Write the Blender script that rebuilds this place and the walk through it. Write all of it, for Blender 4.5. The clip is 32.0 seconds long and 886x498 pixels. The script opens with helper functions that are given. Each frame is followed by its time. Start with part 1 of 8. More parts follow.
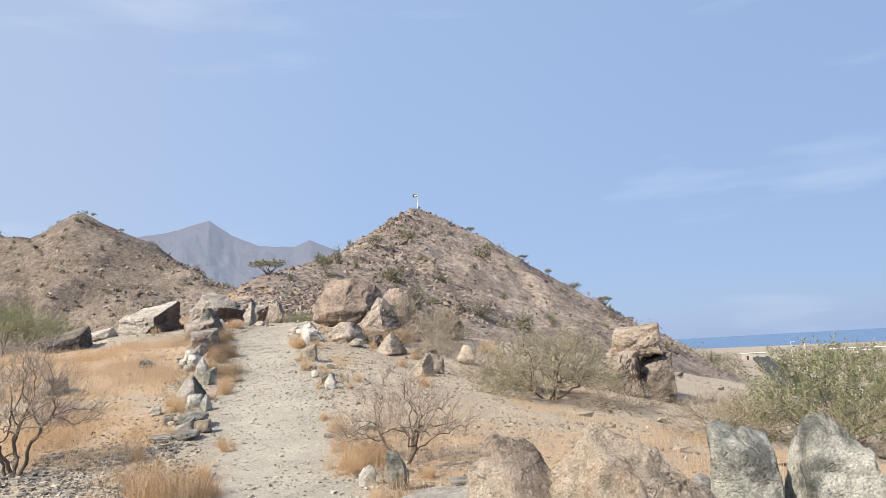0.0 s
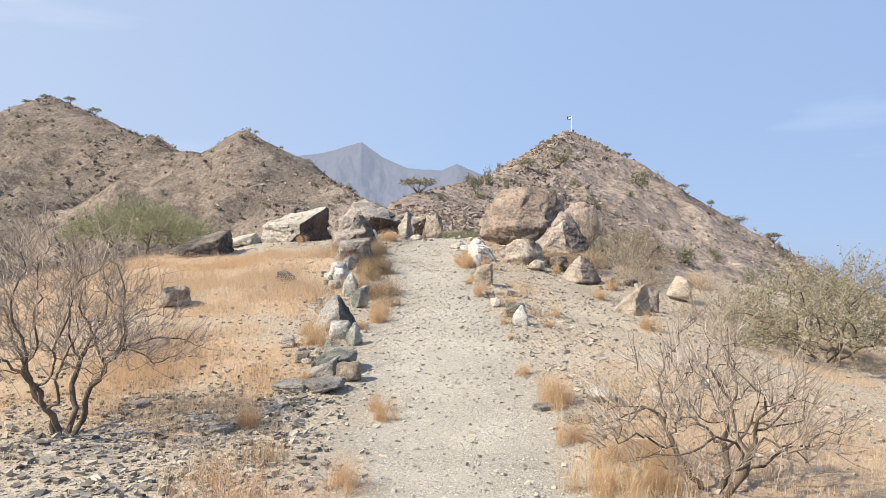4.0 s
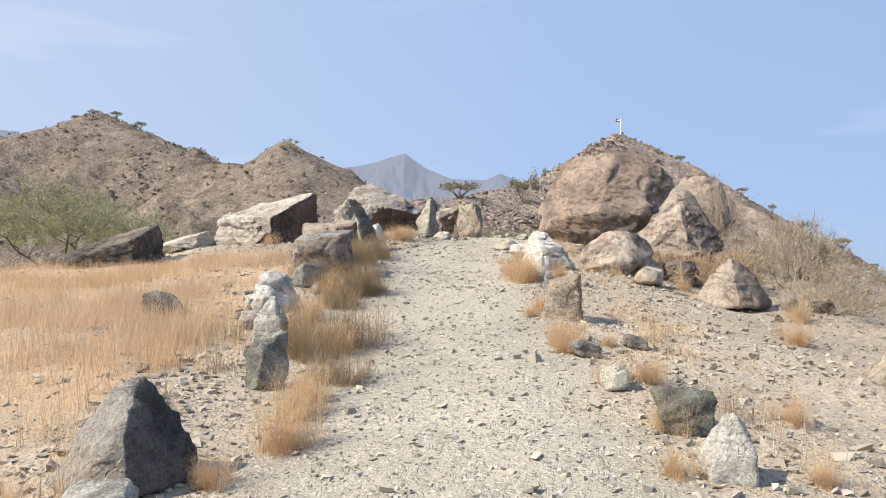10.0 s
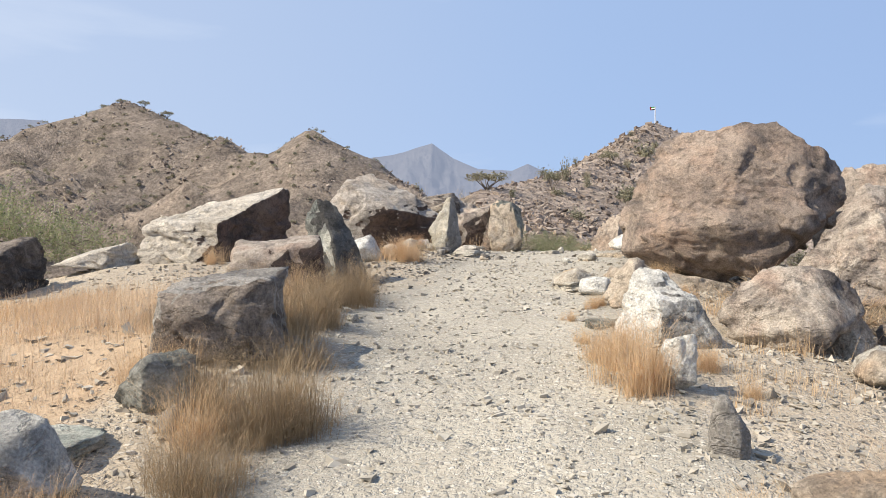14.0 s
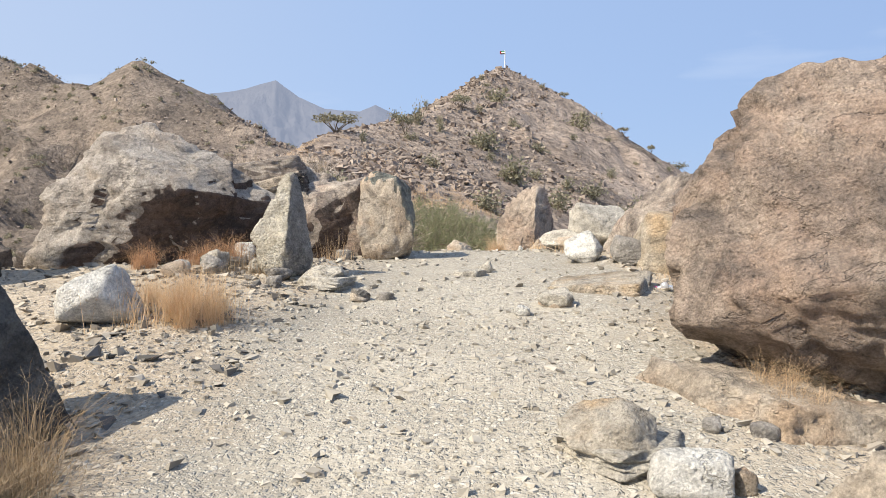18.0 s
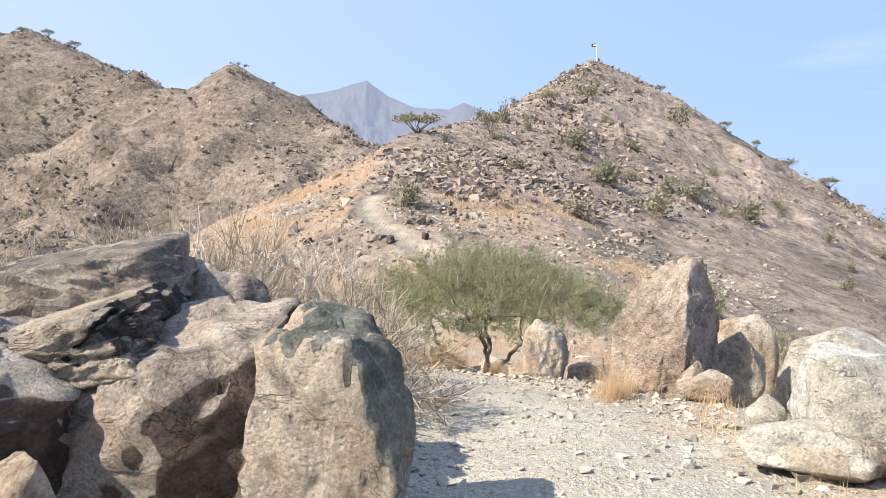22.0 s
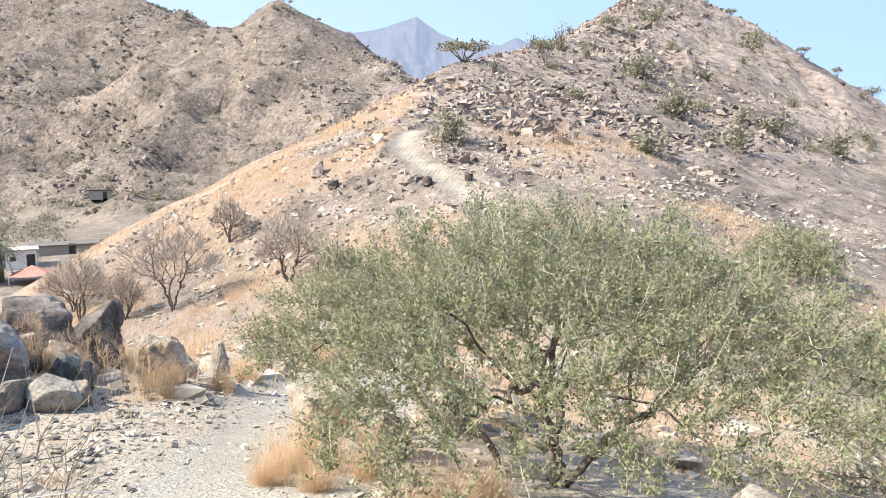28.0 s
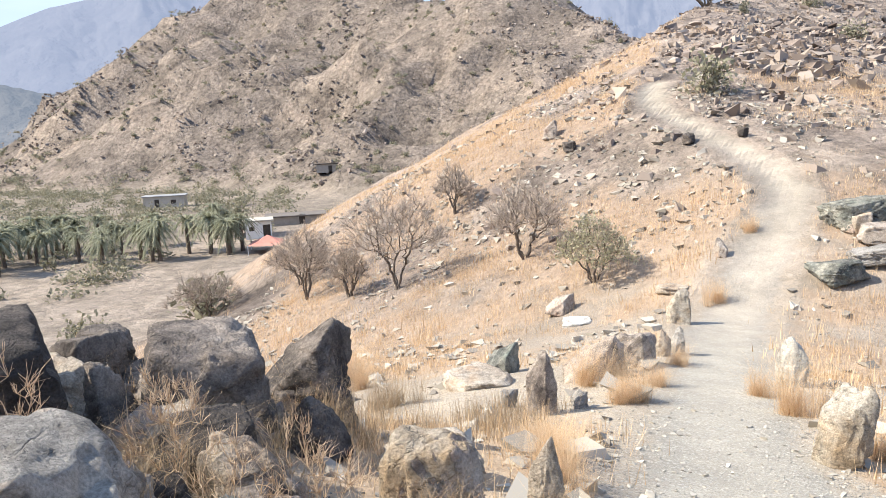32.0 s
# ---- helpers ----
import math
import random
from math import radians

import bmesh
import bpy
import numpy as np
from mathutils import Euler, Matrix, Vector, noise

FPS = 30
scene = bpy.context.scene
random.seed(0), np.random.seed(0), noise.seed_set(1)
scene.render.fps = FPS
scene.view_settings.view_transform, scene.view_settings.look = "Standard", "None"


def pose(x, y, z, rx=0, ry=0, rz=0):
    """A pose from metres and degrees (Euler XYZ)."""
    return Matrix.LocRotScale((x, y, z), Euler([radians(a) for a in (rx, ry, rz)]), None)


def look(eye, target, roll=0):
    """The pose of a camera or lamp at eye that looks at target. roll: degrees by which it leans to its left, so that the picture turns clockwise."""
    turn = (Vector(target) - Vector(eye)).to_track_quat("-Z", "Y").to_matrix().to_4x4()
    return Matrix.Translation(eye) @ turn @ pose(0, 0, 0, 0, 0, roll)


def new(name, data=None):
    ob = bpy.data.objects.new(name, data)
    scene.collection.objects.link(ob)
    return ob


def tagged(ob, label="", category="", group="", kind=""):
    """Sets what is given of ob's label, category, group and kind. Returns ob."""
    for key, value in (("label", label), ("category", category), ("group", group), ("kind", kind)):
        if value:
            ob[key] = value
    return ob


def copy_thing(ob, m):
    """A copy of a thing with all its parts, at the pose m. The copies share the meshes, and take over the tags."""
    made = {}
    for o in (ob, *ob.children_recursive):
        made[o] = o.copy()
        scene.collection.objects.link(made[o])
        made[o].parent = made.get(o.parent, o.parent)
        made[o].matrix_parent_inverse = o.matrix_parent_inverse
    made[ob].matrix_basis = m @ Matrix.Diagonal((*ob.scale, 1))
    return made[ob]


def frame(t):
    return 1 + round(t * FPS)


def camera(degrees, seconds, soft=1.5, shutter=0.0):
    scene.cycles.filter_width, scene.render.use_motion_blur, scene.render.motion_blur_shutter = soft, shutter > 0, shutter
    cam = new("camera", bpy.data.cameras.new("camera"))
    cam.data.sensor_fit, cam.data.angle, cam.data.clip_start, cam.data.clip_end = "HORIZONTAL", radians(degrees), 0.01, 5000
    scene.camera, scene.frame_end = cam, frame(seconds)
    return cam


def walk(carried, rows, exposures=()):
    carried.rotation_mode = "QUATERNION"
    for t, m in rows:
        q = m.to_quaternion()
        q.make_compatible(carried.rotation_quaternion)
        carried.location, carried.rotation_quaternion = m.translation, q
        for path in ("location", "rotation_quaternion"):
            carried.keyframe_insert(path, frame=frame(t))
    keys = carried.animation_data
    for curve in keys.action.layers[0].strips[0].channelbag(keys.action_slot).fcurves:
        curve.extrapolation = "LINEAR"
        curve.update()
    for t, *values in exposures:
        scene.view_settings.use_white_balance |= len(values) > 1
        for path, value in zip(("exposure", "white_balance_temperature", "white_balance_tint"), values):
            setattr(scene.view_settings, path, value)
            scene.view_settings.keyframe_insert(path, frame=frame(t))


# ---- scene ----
cam = camera(62.59, 32.0, soft=0.85)
PATH = [
    (0, pose(0.000, 0.000, 1.500, 97.89, 3.13, -1.40)),
    (0.5, pose(-0.077, 0.484, 1.522, 95.42, 2.48, 0.42)),
    (1, pose(-0.288, 1.007, 1.519, 92.58, 2.01, 2.84)),
    (1.5, pose(-0.457, 1.547, 1.513, 90.92, 1.05, 3.84)),
    (2, pose(-0.674, 2.083, 1.495, 89.40, 0.55, 3.86)),
    (2.5, pose(-0.871, 2.655, 1.515, 89.85, -0.01, 4.66)),
    (3, pose(-1.030, 3.250, 1.525, 91.09, -0.35, 6.59)),
    (3.5, pose(-1.199, 3.870, 1.530, 92.02, -0.18, 8.34)),
    (5.5, pose(-1.539, 6.413, 1.418, 92.49, -1.55, 13.56)),
    (6, pose(-1.655, 7.067, 1.416, 91.28, -1.55, 15.37)),
    (6.5, pose(-1.736, 7.681, 1.420, 90.93, -2.02, 16.01)),
    (7, pose(-1.822, 8.334, 1.407, 91.59, -2.20, 15.09)),
    (7.5, pose(-1.859, 8.943, 1.445, 92.85, -2.30, 14.74)),
    (8, pose(-2.004, 9.496, 1.487, 93.51, -2.06, 13.59)),
    (8.5, pose(-2.138, 10.092, 1.514, 93.21, -1.39, 12.58)),
    (9, pose(-2.311, 10.678, 1.539, 92.95, -0.36, 11.13)),
    (9.5, pose(-2.414, 11.301, 1.584, 92.94, 0.39, 10.82)),
    (10, pose(-2.486, 11.877, 1.681, 93.17, -0.03, 13.10)),
    (10.5, pose(-2.576, 12.529, 1.767, 92.51, -0.51, 14.49)),
    (11, pose(-2.600, 13.106, 1.882, 91.78, -0.69, 16.08)),
    (11.5, pose(-2.726, 13.719, 1.961, 92.01, -0.63, 16.87)),
    (12, pose(-2.816, 14.335, 2.079, 92.32, -0.38, 17.74)),
    (12.5, pose(-3.009, 14.942, 2.175, 92.48, -0.46, 17.40)),
    (13, pose(-3.152, 15.523, 2.287, 92.44, -0.94, 16.97)),
    (13.5, pose(-3.356, 16.024, 2.348, 92.57, -0.78, 16.12)),
    (15.5, pose(-4.101, 18.391, 2.647, 90.96, -0.66, 10.98)),
    (16, pose(-4.302, 18.973, 2.779, 90.62, -0.85, 8.50)),
    (16.5, pose(-4.393, 19.517, 2.919, 89.75, -0.61, 6.11)),
    (17, pose(-4.542, 20.065, 3.034, 88.48, -0.29, 4.61)),
    (17.5, pose(-4.627, 20.632, 3.131, 88.05, -0.29, 4.05)),
    (18, pose(-4.734, 21.240, 3.235, 87.94, -0.30, 3.27)),
    (18.5, pose(-4.781, 21.861, 3.369, 88.47, -0.34, 2.22)),
    (19, pose(-4.857, 22.402, 3.470, 89.12, -0.16, 0.73)),
    (19.5, pose(-4.917, 23.012, 3.591, 89.32, 0.15, -0.12)),
    (20, pose(-4.965, 23.588, 3.663, 88.68, 0.64, -0.12)),
    (20.5, pose(-5.018, 24.223, 3.788, 88.60, 0.88, 0.29)),
    (21, pose(-4.979, 24.847, 3.888, 88.30, 0.76, 2.32)),
    (21.5, pose(-4.957, 25.492, 3.974, 87.98, 0.06, 5.64)),
    (22, pose(-4.870, 26.085, 4.089, 87.69, -0.21, 10.19)),
    (22.5, pose(-4.837, 26.705, 4.193, 87.67, 0.08, 13.63)),
    (23, pose(-4.746, 27.306, 4.296, 87.42, 0.41, 16.93)),
    (23.5, pose(-4.706, 27.856, 4.378, 86.81, 0.39, 19.61)),
    (24, pose(-4.662, 28.283, 4.441, 85.91, -0.24, 23.29)),
    (24.5, pose(-4.677, 28.768, 4.432, 85.68, -0.43, 25.55)),
    (26.5, pose(-5.081, 30.494, 4.339, 86.30, -0.56, 29.01)),
    (27, pose(-5.216, 31.085, 4.270, 85.99, -0.29, 16.61)),
    (27.5, pose(-5.414, 31.648, 4.144, 84.55, -0.15, 12.51)),
    (28, pose(-5.711, 32.183, 4.011, 82.98, 0.41, 14.25)),
    (28.5, pose(-6.100, 32.745, 3.921, 82.40, 1.13, 21.10)),
    (29, pose(-6.474, 33.238, 3.873, 83.61, 2.46, 29.59)),
    (29.5, pose(-6.897, 33.696, 3.830, 84.77, 3.05, 35.63)),
    (30, pose(-7.266, 34.192, 3.746, 85.12, 2.34, 37.23)),
    (30.5, pose(-7.699, 34.596, 3.725, 85.29, 1.79, 39.25)),
    (31, pose(-8.055, 35.033, 3.697, 84.61, 1.44, 42.87)),
    (31.5, pose(-8.471, 35.462, 3.640, 82.84, 1.96, 41.44)),
    (32, pose(-8.710, 35.960, 3.588, 80.99, 2.38, 30.28)),
]
walk(cam, PATH, exposures=[(0, 0.53, 6500, 10), (1, 0.76, 6500, 10), (2, 0.62, 6500, 10), (10, 0.62, 6500, 10), (16, 0.56, 6500, 10), (20, 0.76, 6450, 10), (24, 1.08, 6250, 10), (27, 1.18, 6100, 10), (31, 1.22, 6100, 10), (32, 1.07, 6200, 10)])

# ---- sky and sun ----
SUN_HEIGHT, SUN_BEARING = 43, -126  # degrees above the horizon; from +y, clockwise
world = bpy.data.worlds.new("world")
scene.world = world
world.use_nodes = True
wt = world.node_tree
sky = wt.nodes.new("ShaderNodeTexSky")
sky.sky_type, sky.sun_disc = "NISHITA", False
sky.sun_elevation, sky.sun_rotation = radians(SUN_HEIGHT), radians(SUN_BEARING)
sky.air_density, sky.dust_density, sky.ozone_density, sky.altitude = 1.0, 0.8, 2.0, 30
wt.nodes["Background"].inputs["Strength"].default_value = 0.098
haze = wt.nodes.new("ShaderNodeMix")
haze.data_type = "RGBA"
haze.inputs["Factor"].default_value = 0.86
wt.links.new(sky.outputs["Color"], haze.inputs["A"])
# thin streaks of high cloud
place = wt.nodes.new("ShaderNodeTexCoord")
stretch = wt.nodes.new("ShaderNodeMapping")
stretch.inputs["Scale"].default_value = (1.6, 1.6, 9.0)
wisp = wt.nodes.new("ShaderNodeTexNoise")
wisp.inputs["Scale"].default_value, wisp.inputs["Detail"].default_value = 1.7, 7.0
thin = wt.nodes.new("ShaderNodeValToRGB")
thin.color_ramp.elements[0].position, thin.color_ramp.elements[1].position = 0.56, 0.8
thin.color_ramp.elements[1].color = (0.3, 0.3, 0.3, 1)
veil = wt.nodes.new("ShaderNodeMix")
veil.data_type = "RGBA"
veil.inputs["B"].default_value = (6.4, 6.8, 7.4, 1)
wt.links.new(place.outputs["Generated"], stretch.inputs["Vector"])
wt.links.new(stretch.outputs["Vector"], wisp.inputs["Vector"])
wt.links.new(wisp.outputs["Fac"], thin.inputs["Fac"])
wt.links.new(thin.outputs["Color"], veil.inputs["Factor"])
# the hazy air is pale to the west, towards the sun's side, and a deeper blue-grey over the sea
split = wt.nodes.new("ShaderNodeSeparateXYZ")
wt.links.new(place.outputs["Generated"], split.inputs["Vector"])
air = wt.nodes.new("ShaderNodeValToRGB")
air.color_ramp.elements[0].position, air.color_ramp.elements[1].position = 0.0, 1.0
air.color_ramp.elements[0].color, air.color_ramp.elements[1].color = (0.6, 0.71, 0.92, 1), (0.33, 0.475, 0.79, 1)
middle = air.color_ramp.elements.new(0.45)
middle.color = (0.43, 0.59, 0.9, 1)
span = wt.nodes.new("ShaderNodeMapRange")
span.inputs["From Min"].default_value, span.inputs["From Max"].default_value = -0.8, 0.8
wt.links.new(split.outputs["X"], span.inputs["Value"])
wt.links.new(span.outputs["Result"], air.inputs["Fac"])
gain = wt.nodes.new("ShaderNodeVectorMath")
gain.operation = "SCALE"
gain.inputs["Scale"].default_value = 6.6
wt.links.new(air.outputs["Color"], gain.inputs[0])
wt.links.new(gain.outputs["Vector"], haze.inputs["B"])
wt.links.new(haze.outputs["Result"], veil.inputs["A"])
wt.links.new(veil.outputs["Result"], wt.nodes["Background"].inputs["Color"])
sun = new("sun", bpy.data.lights.new("sun", "SUN"))
sun.data.energy, sun.data.angle, sun.data.color = 4.6, radians(0.6), (1.0, 0.9, 0.75)
sun.matrix_world = look((math.sin(radians(SUN_BEARING)) * 60, math.cos(radians(SUN_BEARING)) * 60, 60 * math.tan(radians(SUN_HEIGHT))), (0, 0, 0))

# ---- materials ----
class Shader:
    """A small hand for building node materials."""

    def __init__(self, name, rough=0.9, specular=0.25):
        self.mat = bpy.data.materials.new(name)
        self.mat.use_nodes = True
        self.tree = self.mat.node_tree
        self.bsdf = self.tree.nodes["Principled BSDF"]
        self.bsdf.inputs["Roughness"].default_value = rough
        self.bsdf.inputs["Specular IOR Level"].default_value = specular

    def node(self, kind, **sockets):
        n = self.tree.nodes.new(kind)
        for key, value in sockets.items():
            self.plug(n.inputs[key.replace("_", " ")], value)
        return n

    def plug(self, socket, value):
        if hasattr(value, "is_linked"):
            self.tree.links.new(value, socket)
        else:
            socket.default_value = value

    def place(self, shift_by_object=True):
        out = self.node("ShaderNodeTexCoord").outputs["Object"]
        if shift_by_object:
            info = self.node("ShaderNodeObjectInfo").outputs["Random"]
            move = self.node("ShaderNodeVectorMath")
            move.operation = "ADD"
            self.plug(move.inputs[0], out)
            spread = self.node("ShaderNodeCombineXYZ", X=self.math("MULTIPLY", info, 37.0), Y=self.math("MULTIPLY", info, 91.0), Z=self.math("MULTIPLY", info, 53.0))
            self.plug(move.inputs[1], spread.outputs[0])
            out = move.outputs[0]
        return out

    def math(self, op, a, b=0.0, clamp=False):
        n = self.node("ShaderNodeMath")
        n.operation, n.use_clamp = op, clamp
        self.plug(n.inputs[0], a)
        self.plug(n.inputs[1], b)
        return n.outputs[0]

    def noise(self, vec, scale, detail=4.0, rough=0.55, warp=0.0):
        return self.node("ShaderNodeTexNoise", Vector=vec, Scale=scale, Detail=detail, Roughness=rough, Distortion=warp).outputs["Fac"]

    def cells(self, vec, scale, feature="F1", out="Distance", rand=1.0):
        n = self.node("ShaderNodeTexVoronoi")
        n.feature = feature
        self.plug(n.inputs["Vector"], vec)
        self.plug(n.inputs["Scale"], scale)
        self.plug(n.inputs["Randomness"], rand)
        return n.outputs[out]

    def ramp(self, fac, *stops):
        n = self.node("ShaderNodeValToRGB", Fac=fac)
        el = n.color_ramp.elements
        while len(el) < len(stops):
            el.new(0.5)
        for e, (at, colour) in zip(el, stops):
            e.position = at
            e.color = (*colour, 1) if hasattr(colour, "__len__") else (colour, colour, colour, 1)
        return n.outputs["Color"]

    def mix(self, fac, a, b, blend="MIX"):
        n = self.node("ShaderNodeMix")
        n.data_type, n.blend_type = "RGBA", blend
        self.plug(n.inputs["Factor"], fac)
        self.plug(n.inputs["A"], a if hasattr(a, "is_linked") else (*a, 1))
        self.plug(n.inputs["B"], b if hasattr(b, "is_linked") else (*b, 1))
        return n.outputs["Result"]

    def attribute(self, name):
        n = self.node("ShaderNodeAttribute")
        n.attribute_name = name
        return n.outputs["Fac"]

    def finish(self, colour, height=None, strength=0.5, distance=0.02, rough=None):
        self.plug(self.bsdf.inputs["Base Color"], colour if hasattr(colour, "is_linked") else (*colour, 1))
        if rough is not None:
            self.plug(self.bsdf.inputs["Roughness"], rough)
        if height is not None:
            bump = self.node("ShaderNodeBump", Strength=strength, Distance=distance, Height=height)
            self.plug(self.bsdf.inputs["Normal"], bump.outputs["Normal"])
        return self.mat


def rock_surface(s, p, base, light, dark, stain=None, veins=0.0, dark_share=0.5, strata=0.0):
    """Weathered stone: two tones, dark desert varnish, pits, cracks and pale veins. Gives colour and height."""
    broad = s.noise(p, 1.3, 5, 0.6, 0.4)
    fine = s.noise(p, 14, 6, 0.7)
    grain = s.noise(p, 70, 3, 0.7)
    colour = s.mix(s.ramp(broad, (0.38, 0.0), (0.62, 1.0)), base, light)
    if stain:
        colour = s.mix(s.ramp(s.noise(p, 2.4, 4, 0.6), (0.5, 0.0), (0.68, 0.85)), colour, stain)
    varnish = s.ramp(s.noise(p, 2.1, 8, 0.7, 0.6), (dark_share - 0.07, 1.0), (dark_share + 0.09, 0.0))
    colour = s.mix(s.math("MULTIPLY", varnish, 0.9), colour, dark)
    if veins:
        bowed = s.node("ShaderNodeVectorMath")
        bowed.operation = "MULTIPLY_ADD"
        s.plug(bowed.inputs[0], s.node("ShaderNodeTexNoise", Vector=p, Scale=3.0, Detail=4.0).outputs["Color"])
        bowed.inputs[1].default_value = (0.35, 0.35, 0.35)
        s.plug(bowed.inputs[2], p)
        line = s.math("ABSOLUTE", s.math("SUBTRACT", s.noise(bowed.outputs[0], 1.9, 1, 0.4), 0.5))
        line = s.math("MULTIPLY", s.ramp(line, (0.0, 1.0), (0.012, 0.0)), veins)
        colour = s.mix(line, colour, (0.6, 0.57, 0.5))
    colour = s.mix(1.0, colour, s.ramp(fine, (0.3, 0.58), (0.48, 1.0), (0.7, 1.28)), "MULTIPLY")
    colour = s.mix(1.0, colour, s.ramp(grain, (0.33, 0.72), (0.67, 1.26)), "MULTIPLY")
    # hairline joints that run in one leaning direction
    lean = s.node("ShaderNodeMapping", Vector=p, Rotation=(0.5, 0.9, 0.3), Scale=(1.0, 1.0, 1.9)).outputs[0]
    joint = s.math("ABSOLUTE", s.math("SUBTRACT", s.noise(lean, 1.7, 6, 0.62, 0.5), 0.5))
    crack = s.ramp(joint, (0.0, 0.0), (0.016, 1.0))
    broken = s.ramp(s.noise(p, 3.3, 3, 0.6), (0.46, 0.0), (0.56, 1.0))
    crack = s.math("MAXIMUM", crack, broken)
    colour = s.mix(s.math("MULTIPLY", s.math("SUBTRACT", 1.0, crack), 0.34), colour, dark)
    pits = s.ramp(s.cells(p, 26, "F1"), (0.08, 0.0), (0.3, 1.0))
    height = s.math("ADD", s.math("MULTIPLY", s.noise(p, 6.0, 10, 0.74), 0.8), s.math("MULTIPLY", grain, 0.12))
    height = s.math("ADD", height, s.math("ADD", s.math("MULTIPLY", crack, 0.16), s.math("MULTIPLY", pits, 0.12)))
    if strata:
        flat = s.node("ShaderNodeMapping", Vector=p, Rotation=(0.5, 0.35, 0), Scale=(0.8, 0.8, 9.0)).outputs[0]
        layer = s.noise(flat, 1.0, 5, 0.62)
        height = s.math("ADD", height, s.math("MULTIPLY", layer, strata))
        colour = s.mix(1.0, colour, s.ramp(layer, (0.3, 0.74), (0.7, 1.15)), "MULTIPLY")
    return colour, height


def rock_material(name, *look):
    s = Shader(name, 0.88)
    colour, height = rock_surface(s, s.place(), *look)
    made = s.finish(colour, height, 1.0, 0.085)
    LOOKS[name] = look
    return made


def side_tone_material(one, other):
    """Stone of one look whose faces turned a set way, marked on the mesh, show another."""
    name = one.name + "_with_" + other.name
    if name not in SIDE_TONE_ROCKS:
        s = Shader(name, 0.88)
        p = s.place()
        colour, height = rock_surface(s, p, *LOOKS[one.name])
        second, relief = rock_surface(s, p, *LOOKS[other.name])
        fresh = s.ramp(s.math("ADD", s.attribute("side_tone"), s.math("MULTIPLY", s.math("SUBTRACT", s.noise(p, 5.0, 6, 0.65), 0.5), 0.16)), (0.47, 0.0), (0.53, 1.0))
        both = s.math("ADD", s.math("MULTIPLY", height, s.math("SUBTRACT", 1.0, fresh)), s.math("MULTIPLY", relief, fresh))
        SIDE_TONE_ROCKS[name] = s.finish(s.mix(fresh, colour, second), both, 1.0, 0.085)
    return SIDE_TONE_ROCKS[name]


